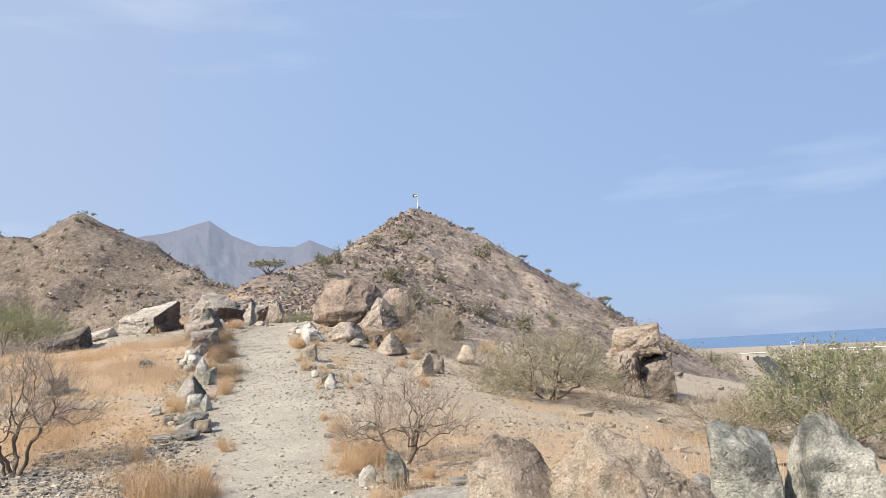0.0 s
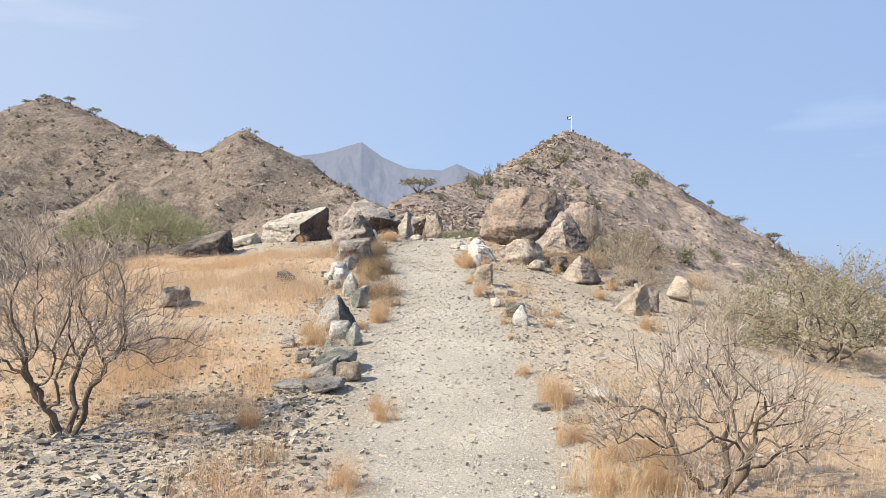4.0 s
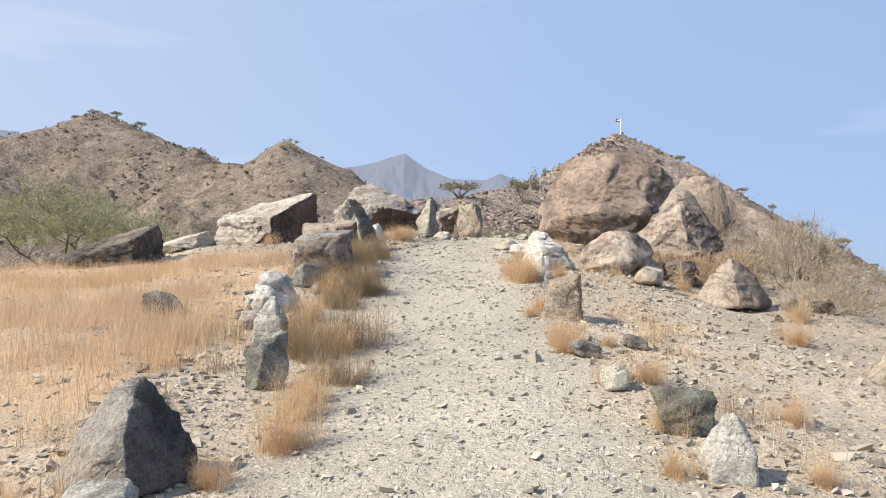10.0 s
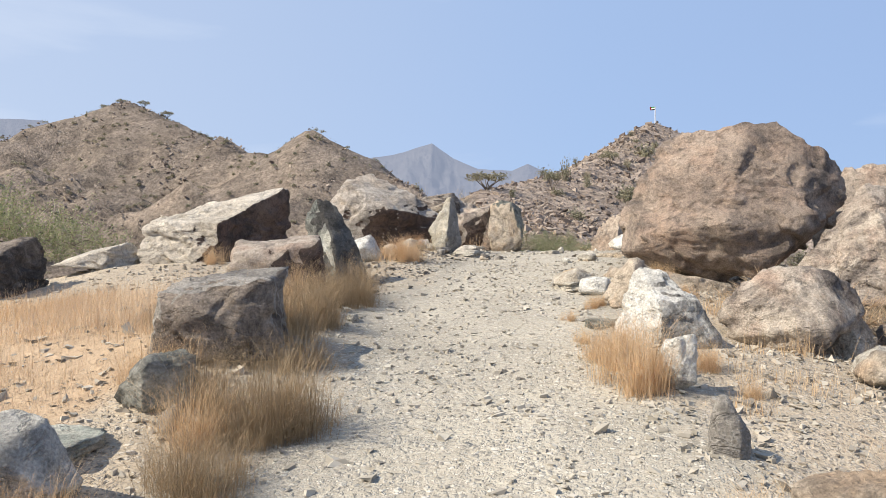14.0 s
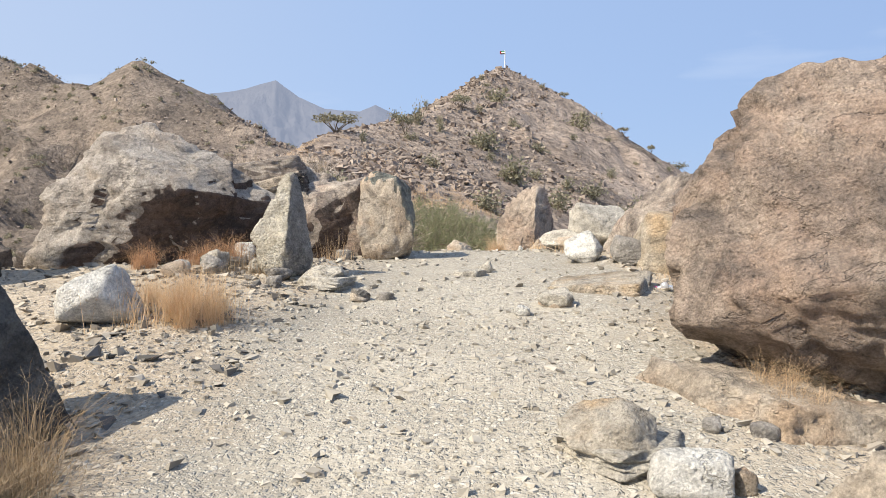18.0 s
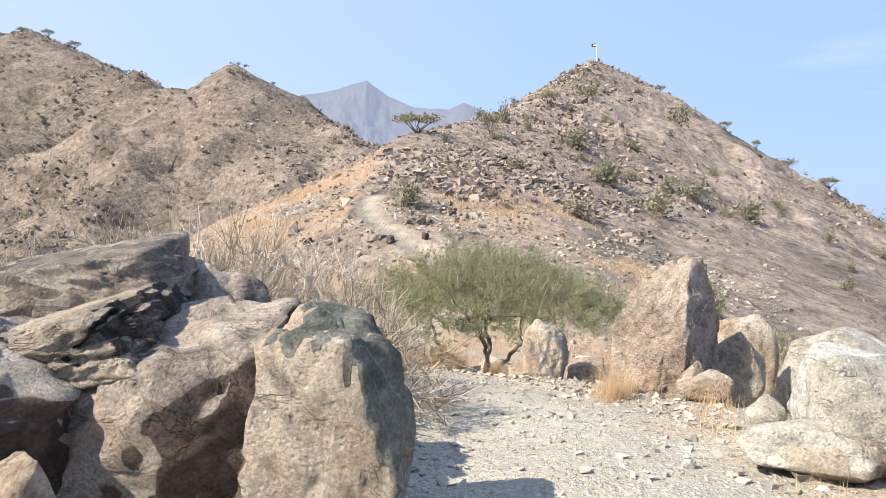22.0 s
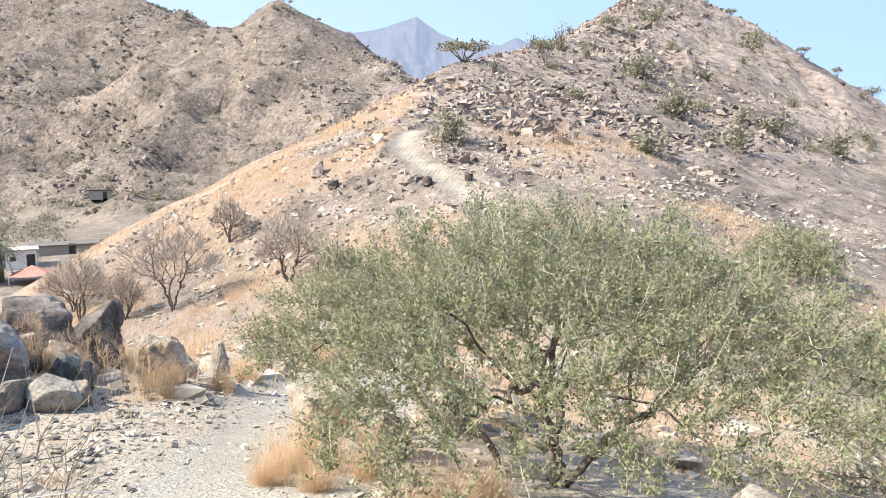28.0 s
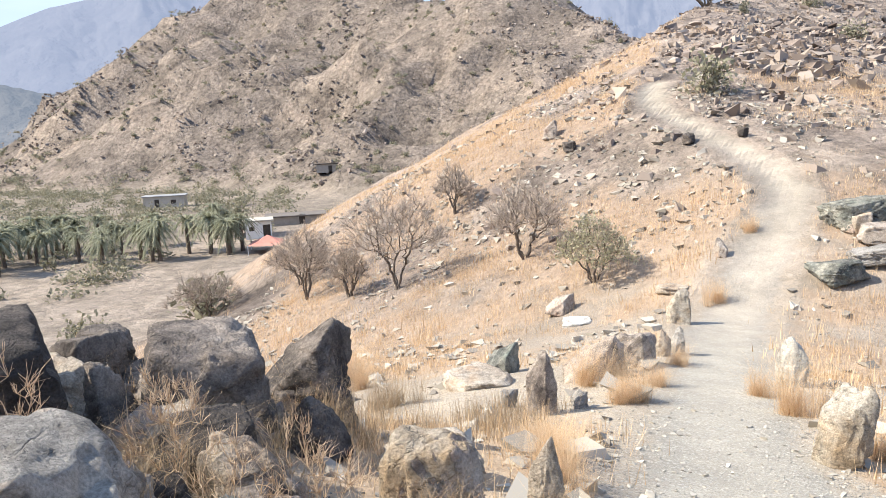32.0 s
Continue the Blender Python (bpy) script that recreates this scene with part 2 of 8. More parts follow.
LOOKS, SIDE_TONE_ROCKS = {}, {}
ROCKS = {
    "brown": rock_material("brown_rock", (0.340, 0.285, 0.237), (0.493, 0.429, 0.355), (0.087, 0.072, 0.065), (0.393, 0.283, 0.215), 0.0, 0.42),
    "tan": rock_material("tan_rock", (0.390, 0.325, 0.250), (0.539, 0.468, 0.377), (0.115, 0.096, 0.080), (0.430, 0.309, 0.206), 0.0, 0.38),
    "pale": rock_material("pale_rock", (0.456, 0.417, 0.348), (0.58, 0.541, 0.464), (0.215, 0.193, 0.162), None, 0.2, 0.34, 0.04),
    "grey": rock_material("grey_rock", (0.246, 0.228, 0.203), (0.382, 0.355, 0.317), (0.083, 0.076, 0.070), None, 0.25, 0.4),
    "greygreen": rock_material("grey_green_rock", (0.23, 0.225, 0.185), (0.37, 0.355, 0.295), (0.075, 0.077, 0.07), (0.19, 0.215, 0.18), 0.25, 0.47, 0.3),
    "white": rock_material("chalky_rock", (0.554, 0.531, 0.477), (0.7, 0.679, 0.625), (0.22, 0.204, 0.181), None, 0.0, 0.36),
    "whitegreen": rock_material("mottled_rock", (0.488, 0.48, 0.41), (0.62, 0.597, 0.527), (0.0944, 0.0994, 0.0909), (0.301, 0.34, 0.293), 0.3, 0.45),
    "darkgreen": rock_material("dark_green_rock", (0.223, 0.223, 0.196), (0.377, 0.37, 0.324), (0.0595, 0.0607, 0.0583), (0.257, 0.295, 0.257), 0.4, 0.46),
    "dark": rock_material("dark_rock", (0.144, 0.120, 0.101), (0.253, 0.212, 0.175), (0.052, 0.045, 0.040), None, 0.0, 0.5),
    "paledark": rock_material("split_rock", (0.506, 0.453, 0.375), (0.597, 0.544, 0.466), (0.233, 0.194, 0.155), None, 0.0, 0.3, 0.2),
    "browndark": rock_material("varnished_rock", (0.215, 0.178, 0.147), (0.385, 0.325, 0.267), (0.075, 0.065, 0.059), None, 0.0, 0.46),
    "darkgrey": rock_material("pitted_rock", (0.11, 0.107, 0.1), (0.2, 0.195, 0.18), (0.038, 0.038, 0.038), None, 0.25, 0.5),
    "greywhite": rock_material("white_veined_rock", (0.277, 0.266, 0.238), (0.399, 0.384, 0.345), (0.0832, 0.0803, 0.0745), (0.61, 0.587, 0.524), 0.6, 0.4, 0.35),
    "red": rock_material("red_rock", (0.355, 0.285, 0.225), (0.480, 0.402, 0.322), (0.115, 0.09, 0.073), (0.375, 0.272, 0.2), 0.0, 0.38),
    "redboulder": rock_material("rust_rock", (0.275, 0.215, 0.172), (0.385, 0.310, 0.248), (0.121, 0.103, 0.091), (0.370, 0.270, 0.205), 0.0, 0.42),
    "ochre": rock_material("ochre_rock", (0.386, 0.316, 0.227), (0.498, 0.451, 0.374), (0.133, 0.111, 0.0875), (0.451, 0.319, 0.187), 0.0, 0.34, 0.4),
    "ochrewhite": rock_material("white_patched_rock", (0.400, 0.355, 0.270), (0.510, 0.465, 0.370), (0.190, 0.170, 0.135), (0.68, 0.65, 0.57), 0.0, 0.36, 0.05),
    "ledge": rock_material("ledge_rock", (0.37, 0.33, 0.285), (0.47, 0.425, 0.37), (0.13, 0.11, 0.095), (0.4, 0.335, 0.27), 0.0, 0.36, 0.04),
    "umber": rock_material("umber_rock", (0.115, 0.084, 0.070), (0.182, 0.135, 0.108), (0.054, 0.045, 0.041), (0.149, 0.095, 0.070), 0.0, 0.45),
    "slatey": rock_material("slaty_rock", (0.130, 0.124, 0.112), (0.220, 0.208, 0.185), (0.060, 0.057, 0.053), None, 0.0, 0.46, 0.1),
    "whitedark": rock_material("speckled_rock", (0.497, 0.474, 0.42), (0.634, 0.611, 0.556), (0.0751, 0.0723, 0.0694), None, 0.2, 0.5),
}


def ground_material():
    s = Shader("stony_ground", 0.95, 0.12)
    p = s.node("ShaderNodeNewGeometry").outputs["Position"]
    trail, grass, far = s.attribute("trail"), s.attribute("dry_grass"), s.attribute("scree")
    wobble = s.node("ShaderNodeTexNoise", Vector=p, Scale=11.0, Detail=3.0)
    bent = s.node("ShaderNodeVectorMath")
    bent.operation = "MULTIPLY_ADD"
    s.plug(bent.inputs[0], wobble.outputs["Color"])
    bent.inputs[1].default_value = (0.02, 0.02, 0.02)
    s.plug(bent.inputs[2], p)

    def chips_of(scale, bare):
        """A layer of loose chips: where they lie, how they rise, and a tone for each."""
        cell = s.node("ShaderNodeTexVoronoi", Vector=bent.outputs[0], Scale=scale)
        tone = s.node("ShaderNodeSeparateColor", Color=cell.outputs["Color"])
        rim = s.ramp(s.cells(bent.outputs[0], scale, "DISTANCE_TO_EDGE"), (0.02, 0.0), (0.2, 1.0))
        lies = s.math("MULTIPLY", s.math("GREATER_THAN", tone.outputs[0], bare), rim)
        tilt = s.math("MULTIPLY", lies, s.math("SUBTRACT", 1.15, cell.outputs["Distance"]))
        return lies, tilt, tone.outputs[1], tone.outputs[2]

    patch = s.noise(p, 1.3, 6, 0.68)
    fine_patch = s.noise(p, 6.0, 4, 0.7)
    coarse = chips_of(17.0, s.math("SUBTRACT", 1.27, s.math("MULTIPLY", patch, 0.55)))
    middle = chips_of(36.0, s.math("SUBTRACT", 1.22, s.math("MULTIPLY", s.math("ADD", patch, fine_patch), 0.58)))
    small = chips_of(78.0, s.math("SUBTRACT", 0.85, s.math("MULTIPLY", fine_patch, 0.8)))
    # bare earth beside the trail
    broad = s.noise(p, 0.35, 5, 0.6)
    earth = s.ramp(broad, (0.3, (0.35, 0.29, 0.215)), (0.5, (0.43, 0.36, 0.27)), (0.7, (0.51, 0.43, 0.325)))
    earth = s.mix(1.0, earth, s.ramp(s.noise(p, 26, 5, 0.75), (0.3, 0.62), (0.5, 1.0), (0.7, 1.3)), "MULTIPLY")
    # the trodden trail
    dust = s.ramp(s.noise(p, 0.9, 7, 0.68), (0.3, (0.300, 0.274, 0.226)), (0.5, (0.380, 0.346, 0.286)), (0.68, (0.462, 0.424, 0.352)))
    dust = s.mix(1.0, dust, s.ramp(s.noise(p, 38, 5, 0.8), (0.32, 0.68), (0.5, 1.0), (0.68, 1.22)), "MULTIPLY")
    edge = s.math("ADD", trail, s.math("MULTIPLY", s.math("SUBTRACT", s.noise(p, 1.6, 5, 0.6), 0.5), 0.9))
    beaten = s.ramp(edge, (0.35, 0.0), (0.62, 1.0))
    dust = s.mix(1.0, dust, s.ramp(s.math("ADD", trail, s.math("MULTIPLY", s.math("SUBTRACT", s.noise(p, 0.7, 5, 0.65), 0.5), 1.1)), (0.3, (0.74, 0.75, 0.76)), (0.62, (0.92, 0.92, 0.92)), (0.9, (1.1, 1.09, 1.07))), "MULTIPLY")
    colour = s.mix(beaten, earth, dust)
    for lies, tilt, tone, hue in (small, middle, coarse):
        pale = s.ramp(tone, (0.0, (0.25, 0.23, 0.2)), (0.15, (0.306, 0.284, 0.239)), (0.55, (0.400, 0.372, 0.315)), (1.0, (0.61, 0.572, 0.495)))
        dull = s.ramp(tone, (0.0, (0.15, 0.135, 0.115)), (0.4, (0.31, 0.27, 0.22)), (1.0, (0.56, 0.5, 0.415)))
        stone = s.mix(beaten, dull, pale)
        stone = s.mix(s.ramp(hue, (0.75, 0.0), (0.9, 0.5)), stone, (0.36, 0.35, 0.32))
        colour = s.mix(s.math("MULTIPLY", lies, 0.9), colour, stone)
    # fallen straw between the tufts
    straw = s.ramp(s.noise(p, 9, 5, 0.7), (0.3, (0.36, 0.252, 0.158)), (0.7, (0.54, 0.395, 0.258)))
    thick = s.math("ADD", grass, s.math("MULTIPLY", s.math("SUBTRACT", s.noise(p, 0.9, 7, 0.72), 0.5), 1.5))
    colour = s.mix(s.ramp(thick, (0.36, 0.0), (0.7, 0.8)), colour, straw)
    # slopes of broken rock further off
    chips = s.node("ShaderNodeTexVoronoi", Vector=p, Scale=0.9)
    shade = s.node("ShaderNodeSeparateColor", Color=chips.outputs["Color"])
    blocks = s.ramp(shade.outputs[0], (0.0, (0.160, 0.128, 0.108)), (0.5, (0.300, 0.244, 0.200)), (1.0, (0.445, 0.366, 0.296)))
    wash = s.ramp(s.noise(p, 0.03, 8, 0.7, 0.8), (0.38, (0.210, 0.174, 0.150)), (0.5, (0.325, 0.266, 0.220)), (0.66, (0.460, 0.363, 0.285)))
    big_cell = s.node("ShaderNodeSeparateColor", Color=s.node("ShaderNodeTexVoronoi", Vector=p, Scale=0.33).outputs["Color"])
    blocks = s.mix(0.5, blocks, s.ramp(big_cell.outputs[1], (0.0, (0.150, 0.120, 0.102)), (0.5, (0.300, 0.244, 0.200)), (1.0, (0.445, 0.366, 0.292))))
    scree = s.mix(s.ramp(s.noise(p, 0.3, 9, 0.78), (0.42, 0.0), (0.56, 0.95)), wash, blocks)
    mottle = s.ramp(s.noise(p, 0.8, 8, 0.8), (0.36, 0.5), (0.5, 1.0), (0.64, 1.35))
    scree = s.mix(1.0, scree, s.ramp(s.noise(p, 0.075, 5, 0.6, 0.6), (0.36, 0.68), (0.5, 1.0), (0.64, 1.2)), "MULTIPLY")
    scree = s.mix(1.0, scree, mottle, "MULTIPLY")
    scree = s.mix(1.0, scree, s.ramp(s.noise(p, 4.5, 6, 0.8), (0.32, 0.66), (0.5, 1.0), (0.68, 1.3)), "MULTIPLY")
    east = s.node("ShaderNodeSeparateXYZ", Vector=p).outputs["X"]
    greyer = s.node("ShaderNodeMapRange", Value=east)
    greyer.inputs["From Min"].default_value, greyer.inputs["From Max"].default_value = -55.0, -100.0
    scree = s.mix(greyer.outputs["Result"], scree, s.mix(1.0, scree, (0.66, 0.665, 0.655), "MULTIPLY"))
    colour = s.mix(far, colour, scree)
    colour = s.mix(s.math("MULTIPLY", far, s.ramp(thick, (0.4, 0.0), (0.75, 0.72))), colour, s.ramp(s.noise(p, 3.5, 8, 0.8), (0.34, (0.19, 0.145, 0.108)), (0.5, (0.38, 0.28, 0.2)), (0.64, (0.5, 0.385, 0.28))))
    colour = s.mix(s.math("MULTIPLY", far, s.ramp(edge, (0.3, 0.0), (0.8, 0.72))), colour, s.mix(1.0, dust, (0.92, 0.91, 0.89), "MULTIPLY"))
    height = s.math("MULTIPLY", coarse[1], 0.012)
    height = s.math("ADD", height, s.math("ADD", s.math("MULTIPLY", middle[1], 0.007), s.math("MULTIPLY", small[1], 0.004)))
    height = s.math("ADD", height, s.math("ADD", s.math("MULTIPLY", s.noise(p, 70, 4, 0.7), 0.006), s.math("MULTIPLY", s.noise(p, 5, 4, 0.6), 0.02)))
    rough_far = s.math("ADD", s.math("MULTIPLY", s.math("SUBTRACT", 1.0, chips.outputs["Distance"]), 0.25), s.math("MULTIPLY", s.noise(p, 0.55, 10, 0.75), 0.75))
    height = s.math("ADD", height, s.math("MULTIPLY", rough_far, s.math("MULTIPLY", far, s.math("SUBTRACT", 1.0, s.math("MAXIMUM", trail, s.math("MULTIPLY", grass, 0.6))))))
    return s.finish(colour, height, 1.0, 1.0)


def plain_material(name, colours, scale=6.0, rough=0.85, bump=0.0, by_object=True):
    s = Shader(name, rough)
    p = s.place(by_object)
    n = s.noise(p, scale, 6, 0.62)
    stops = [(0.3 + 0.4 * i / max(1, len(colours) - 1), c) for i, c in enumerate(colours)]
    colour = s.ramp(n, *stops)
    return s.finish(colour, s.noise(p, scale * 5, 4, 0.7) if bump else None, 0.6, bump)


def island_material(name, colours, rough=0.8, glow_through=0.0):
    """Leaves and blades: each takes its own tone."""
    s = Shader(name, rough)
    per = s.node("ShaderNodeNewGeometry").outputs["Random Per Island"]
    stops = [(i / max(1, len(colours) - 1), c) for i, c in enumerate(colours)]
    s.finish(s.ramp(per, *stops))
    if glow_through:
        leaf = s.node("ShaderNodeBsdfTranslucent", Color=s.ramp(per, *stops))
        both = s.node("ShaderNodeMixShader", Fac=glow_through)
        s.plug(both.inputs[1], s.bsdf.outputs[0])
        s.plug(both.inputs[2], leaf.outputs[0])
        s.plug(s.tree.nodes["Material Output"].inputs["Surface"], both.outputs[0])
    return s.mat


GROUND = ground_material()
STRAW = island_material("dry_straw", [(0.5, 0.335, 0.19), (0.64, 0.46, 0.28), (0.74, 0.57, 0.38), (0.58, 0.4, 0.23)], 0.75, 0.35)
GREY_STRAW = island_material("grey_straw", [(0.24, 0.175, 0.105), (0.4, 0.305, 0.195), (0.31, 0.22, 0.13)], 0.8, 0.2)
LEAF = island_material("acacia_leaf", [(0.16, 0.185, 0.085), (0.26, 0.285, 0.14), (0.36, 0.375, 0.215), (0.30, 0.285, 0.17)], 0.65, 0.4)
GREY_LEAF = island_material("dusty_leaf", [(0.28, 0.27, 0.165), (0.37, 0.345, 0.22), (0.45, 0.41, 0.28)], 0.75, 0.35)
PALM_LEAF = island_material("palm_leaf", [(0.14, 0.15, 0.09), (0.23, 0.235, 0.145), (0.35, 0.34, 0.23)], 0.6, 0.2)
BARK = plain_material("dark_bark", [(0.07, 0.055, 0.042), (0.14, 0.11, 0.085), (0.2, 0.165, 0.13)], 9, 0.9, 0.02)
TWIG = island_material("grey_twig", [(0.213, 0.169, 0.131), (0.350, 0.288, 0.231), (0.500, 0.425, 0.350)], 0.85)
DRY_TWIG = island_material("bleached_twig", [(0.16, 0.125, 0.085), (0.33, 0.268, 0.192), (0.56, 0.485, 0.385)], 0.85)
BLEACHED = island_material("bleached_bough", [(0.42, 0.37, 0.31), (0.58, 0.52, 0.44), (0.68, 0.62, 0.54)], 0.8)
PEBBLE = island_material("loose_stones", [(0.17, 0.15, 0.125), (0.33, 0.295, 0.24), (0.46, 0.415, 0.34), (0.24, 0.21, 0.17), (0.52, 0.47, 0.395)], 0.9)
PALE_STRAW = island_material("pale_straw", [(0.5, 0.36, 0.23), (0.62, 0.47, 0.32), (0.7, 0.56, 0.4), (0.57, 0.41, 0.26)], 0.75, 0.35)
HILL_LEAF = island_material("hill_leaf", [(0.17, 0.165, 0.105), (0.26, 0.245, 0.165), (0.35, 0.32, 0.23)], 0.8, 0.3)
RUST_STRAW = island_material("rust_straw", [(0.36, 0.2, 0.11), (0.5, 0.3, 0.17), (0.62, 0.42, 0.26)], 0.8, 0.25)
PALE_PEBBLE = island_material("pale_pebbles", [(0.24, 0.218, 0.183), (0.36, 0.329, 0.275), (0.48, 0.44, 0.37), (0.32, 0.294, 0.245), (0.5, 0.462, 0.392)], 0.9)
SLATE = island_material("dark_rubble", [(0.07, 0.068, 0.064), (0.14, 0.132, 0.12), (0.22, 0.205, 0.18), (0.1, 0.095, 0.09), (0.36, 0.33, 0.28)], 0.85)
SCREE = island_material("broken_rock", [(0.13, 0.102, 0.086), (0.26, 0.21, 0.175), (0.40, 0.335, 0.275), (0.19, 0.155, 0.13)], 0.9)
# ---- the lie of the land ----
def soft_knots(ys, vs, smooth):
    """A rounded line through knots: a table to be read by np.interp."""
    grid = np.arange(-400.0, 700.0, 0.5)
    line = np.interp(grid, ys, vs)
    width = max(1, int(smooth / 0.5))
    kernel = np.hanning(2 * width + 3)
    kernel /= kernel.sum()
    pad = len(kernel) // 2
    return grid, np.convolve(np.pad(line, pad, mode="edge"), kernel, mode="valid")


# the spine of the ridge, walked by the trail: northing, easting, height
SPINE_Y = [-300, -40, -5, 2, 7, 10.7, 13, 16, 19, 22.4, 25, 27.3, 29.5, 31, 33.5, 36, 39.5, 43, 50, 54, 59, 61.5, 64, 69.5, 85, 105, 135, 165, 198, 204, 210, 240, 320]
SPINE_X = [30, 8, 0.2, -0.7, -1.6, -2.3, -2.7, -3.5, -4.3, -4.7, -4.9, -4.7, -4.9, -5.4, -6.8, -8.0, -8.9, -9.8, -11.0, -11.5, -11.1, -10.7, -12.5, -17.6, -20, -22, -16, -8, -1, 0, 1, 5, 10]
SPINE_Z = [-12, -4, -0.2, 0.05, 0.03, 0.1, 0.42, 0.95, 1.42, 2.02, 2.47, 2.8, 2.93, 2.85, 2.45, 2.05, 1.25, 0.45, -0.75, -1.0, 0.55, 1.35, 2.35, 4.55, 9.0, 13.5, 19.5, 28, 40.5, 41.4, 40.5, 22, -8]
SPINE_X_TABLE = soft_knots(SPINE_Y, SPINE_X, 2.0)
SPINE_Z_TABLE = soft_knots(SPINE_Y, SPINE_Z, 1.2)
NEAR_RIGHT = soft_knots([-40, 0, 10, 20, 28, 32, 45, 60, 90, 140, 170, 205, 300], [0.05, 0.03, 0.08, 0.2, 0.2, 0.14, 0.10, 0.10, 0.25, 0.38, 0.52, 0.62, 0.62], 6)
FAR_RIGHT = soft_knots([-40, 0, 20, 40, 60, 90, 140, 205, 300], [0.22, 0.2, 0.22, 0.3, 0.3, 0.33, 0.42, 0.62, 0.62], 10)
NEAR_LEFT = soft_knots([-40, 0, 15, 27, 33, 40, 60, 75, 105, 140, 205, 300], [0.02, -0.01, -0.01, 0.0, 0.12, 0.14, 0.25, 0.3, 0.5, 0.6, 0.62, 0.62], 4)
FAR_LEFT = soft_knots([-40, 0, 27, 33, 45, 60, 68, 80, 140, 205, 300], [0.3, 0.3, 0.4, 0.42, 0.3, 0.24, 0.33, 0.4, 0.6, 0.62, 0.62], 6)
LEFT_EDGE = soft_knots([-40, 0, 20, 27, 32, 40, 60, 300], [12, 11, 10, 8.5, 5, 6, 9, 9], 4)


def look_up(table, y):
    return np.interp(y, table[0], table[1])


def hash_grid(ix, iy, seed):
    n = (ix.astype(np.int64) * 374761393 + iy.astype(np.int64) * 668265263 + seed * 982451653) & 0xFFFFFFFF
    n = ((n ^ (n >> 13)) * 1274126177) & 0xFFFFFFFF
    return ((n ^ (n >> 16)) & 0xFFFF) / 65535.0


def value_noise(x, y, seed=0):
    ix, iy = np.floor(x), np.floor(y)
    fx, fy = x - ix, y - iy
    fx, fy = fx * fx * (3 - 2 * fx), fy * fy * (3 - 2 * fy)
    a, b = hash_grid(ix, iy, seed), hash_grid(ix + 1, iy, seed)
    c, d = hash_grid(ix, iy + 1, seed), hash_grid(ix + 1, iy + 1, seed)
    return (a + (b - a) * fx) * (1 - fy) + (c + (d - c) * fx) * fy - 0.5


def fbm(x, y, size, octaves, seed=0, gain=0.5):
    total, amp = 0.0, 1.0
    for k in range(octaves):
        total = total + amp * value_noise(x / size + 17.3 * k, y / size - 9.1 * k, seed + k)
        size, amp = size / 2.03, amp * gain
    return total


def ridge_line(x, y, points, slope, rounding):
    """Height of a mountain whose crest runs through the given points."""
    best = np.full(np.shape(x), -1e3)
    for (x0, y0, z0), (x1, y1, z1) in zip(points[:-1], points[1:]):
        dx, dy = x1 - x0, y1 - y0
        s = np.clip(((x - x0) * dx + (y - y0) * dy) / (dx * dx + dy * dy), 0, 1)
        away = np.hypot(x - x0 - s * dx, y - y0 - s * dy)
        best = np.maximum(best, z0 + s * (z1 - z0) - slope * (np.sqrt(away * away + rounding * rounding) - rounding))
    return best


def soft_max(a, b, k):
    h = np.clip(0.5 + 0.5 * (a - b) / k, 0, 1)
    return b + (a - b) * h + k * h * (1 - h)


MASSIF = [[(-620, 400, -6), (-540, 392, 22), (-486, 410, 52), (-432, 394, 64), (-395, 390, 76.6), (-351, 381, 89), (-324, 373, 93.5), (-302, 366, 98), (-277, 356, 99.5), (-258, 348, 92), (-230, 336, 80.5), (-184, 317, 61), (-159, 307, 58.7), (-144, 300, 61.5), (-137, 297, 61.5), (-130, 294, 58.7), (-116, 288, 51), (-92, 278, 40), (-78, 272, 32), (-20, 290, 14), (30, 320, -8)],
          [(-277, 356, 97), (-252, 310, 62), (-225, 255, 26), (-205, 225, 4)],
          [(-370, 385, 68), (-345, 310, 34), (-318, 245, 10)],
          [(-138, 297, 66), (-128, 250, 36), (-118, 205, 8)],
          [(-195, 320, 70), (-178, 270, 36), (-160, 215, 4)],
          [(-330, 350, 66), (-300, 300, 40), (-265, 240, 8)]]


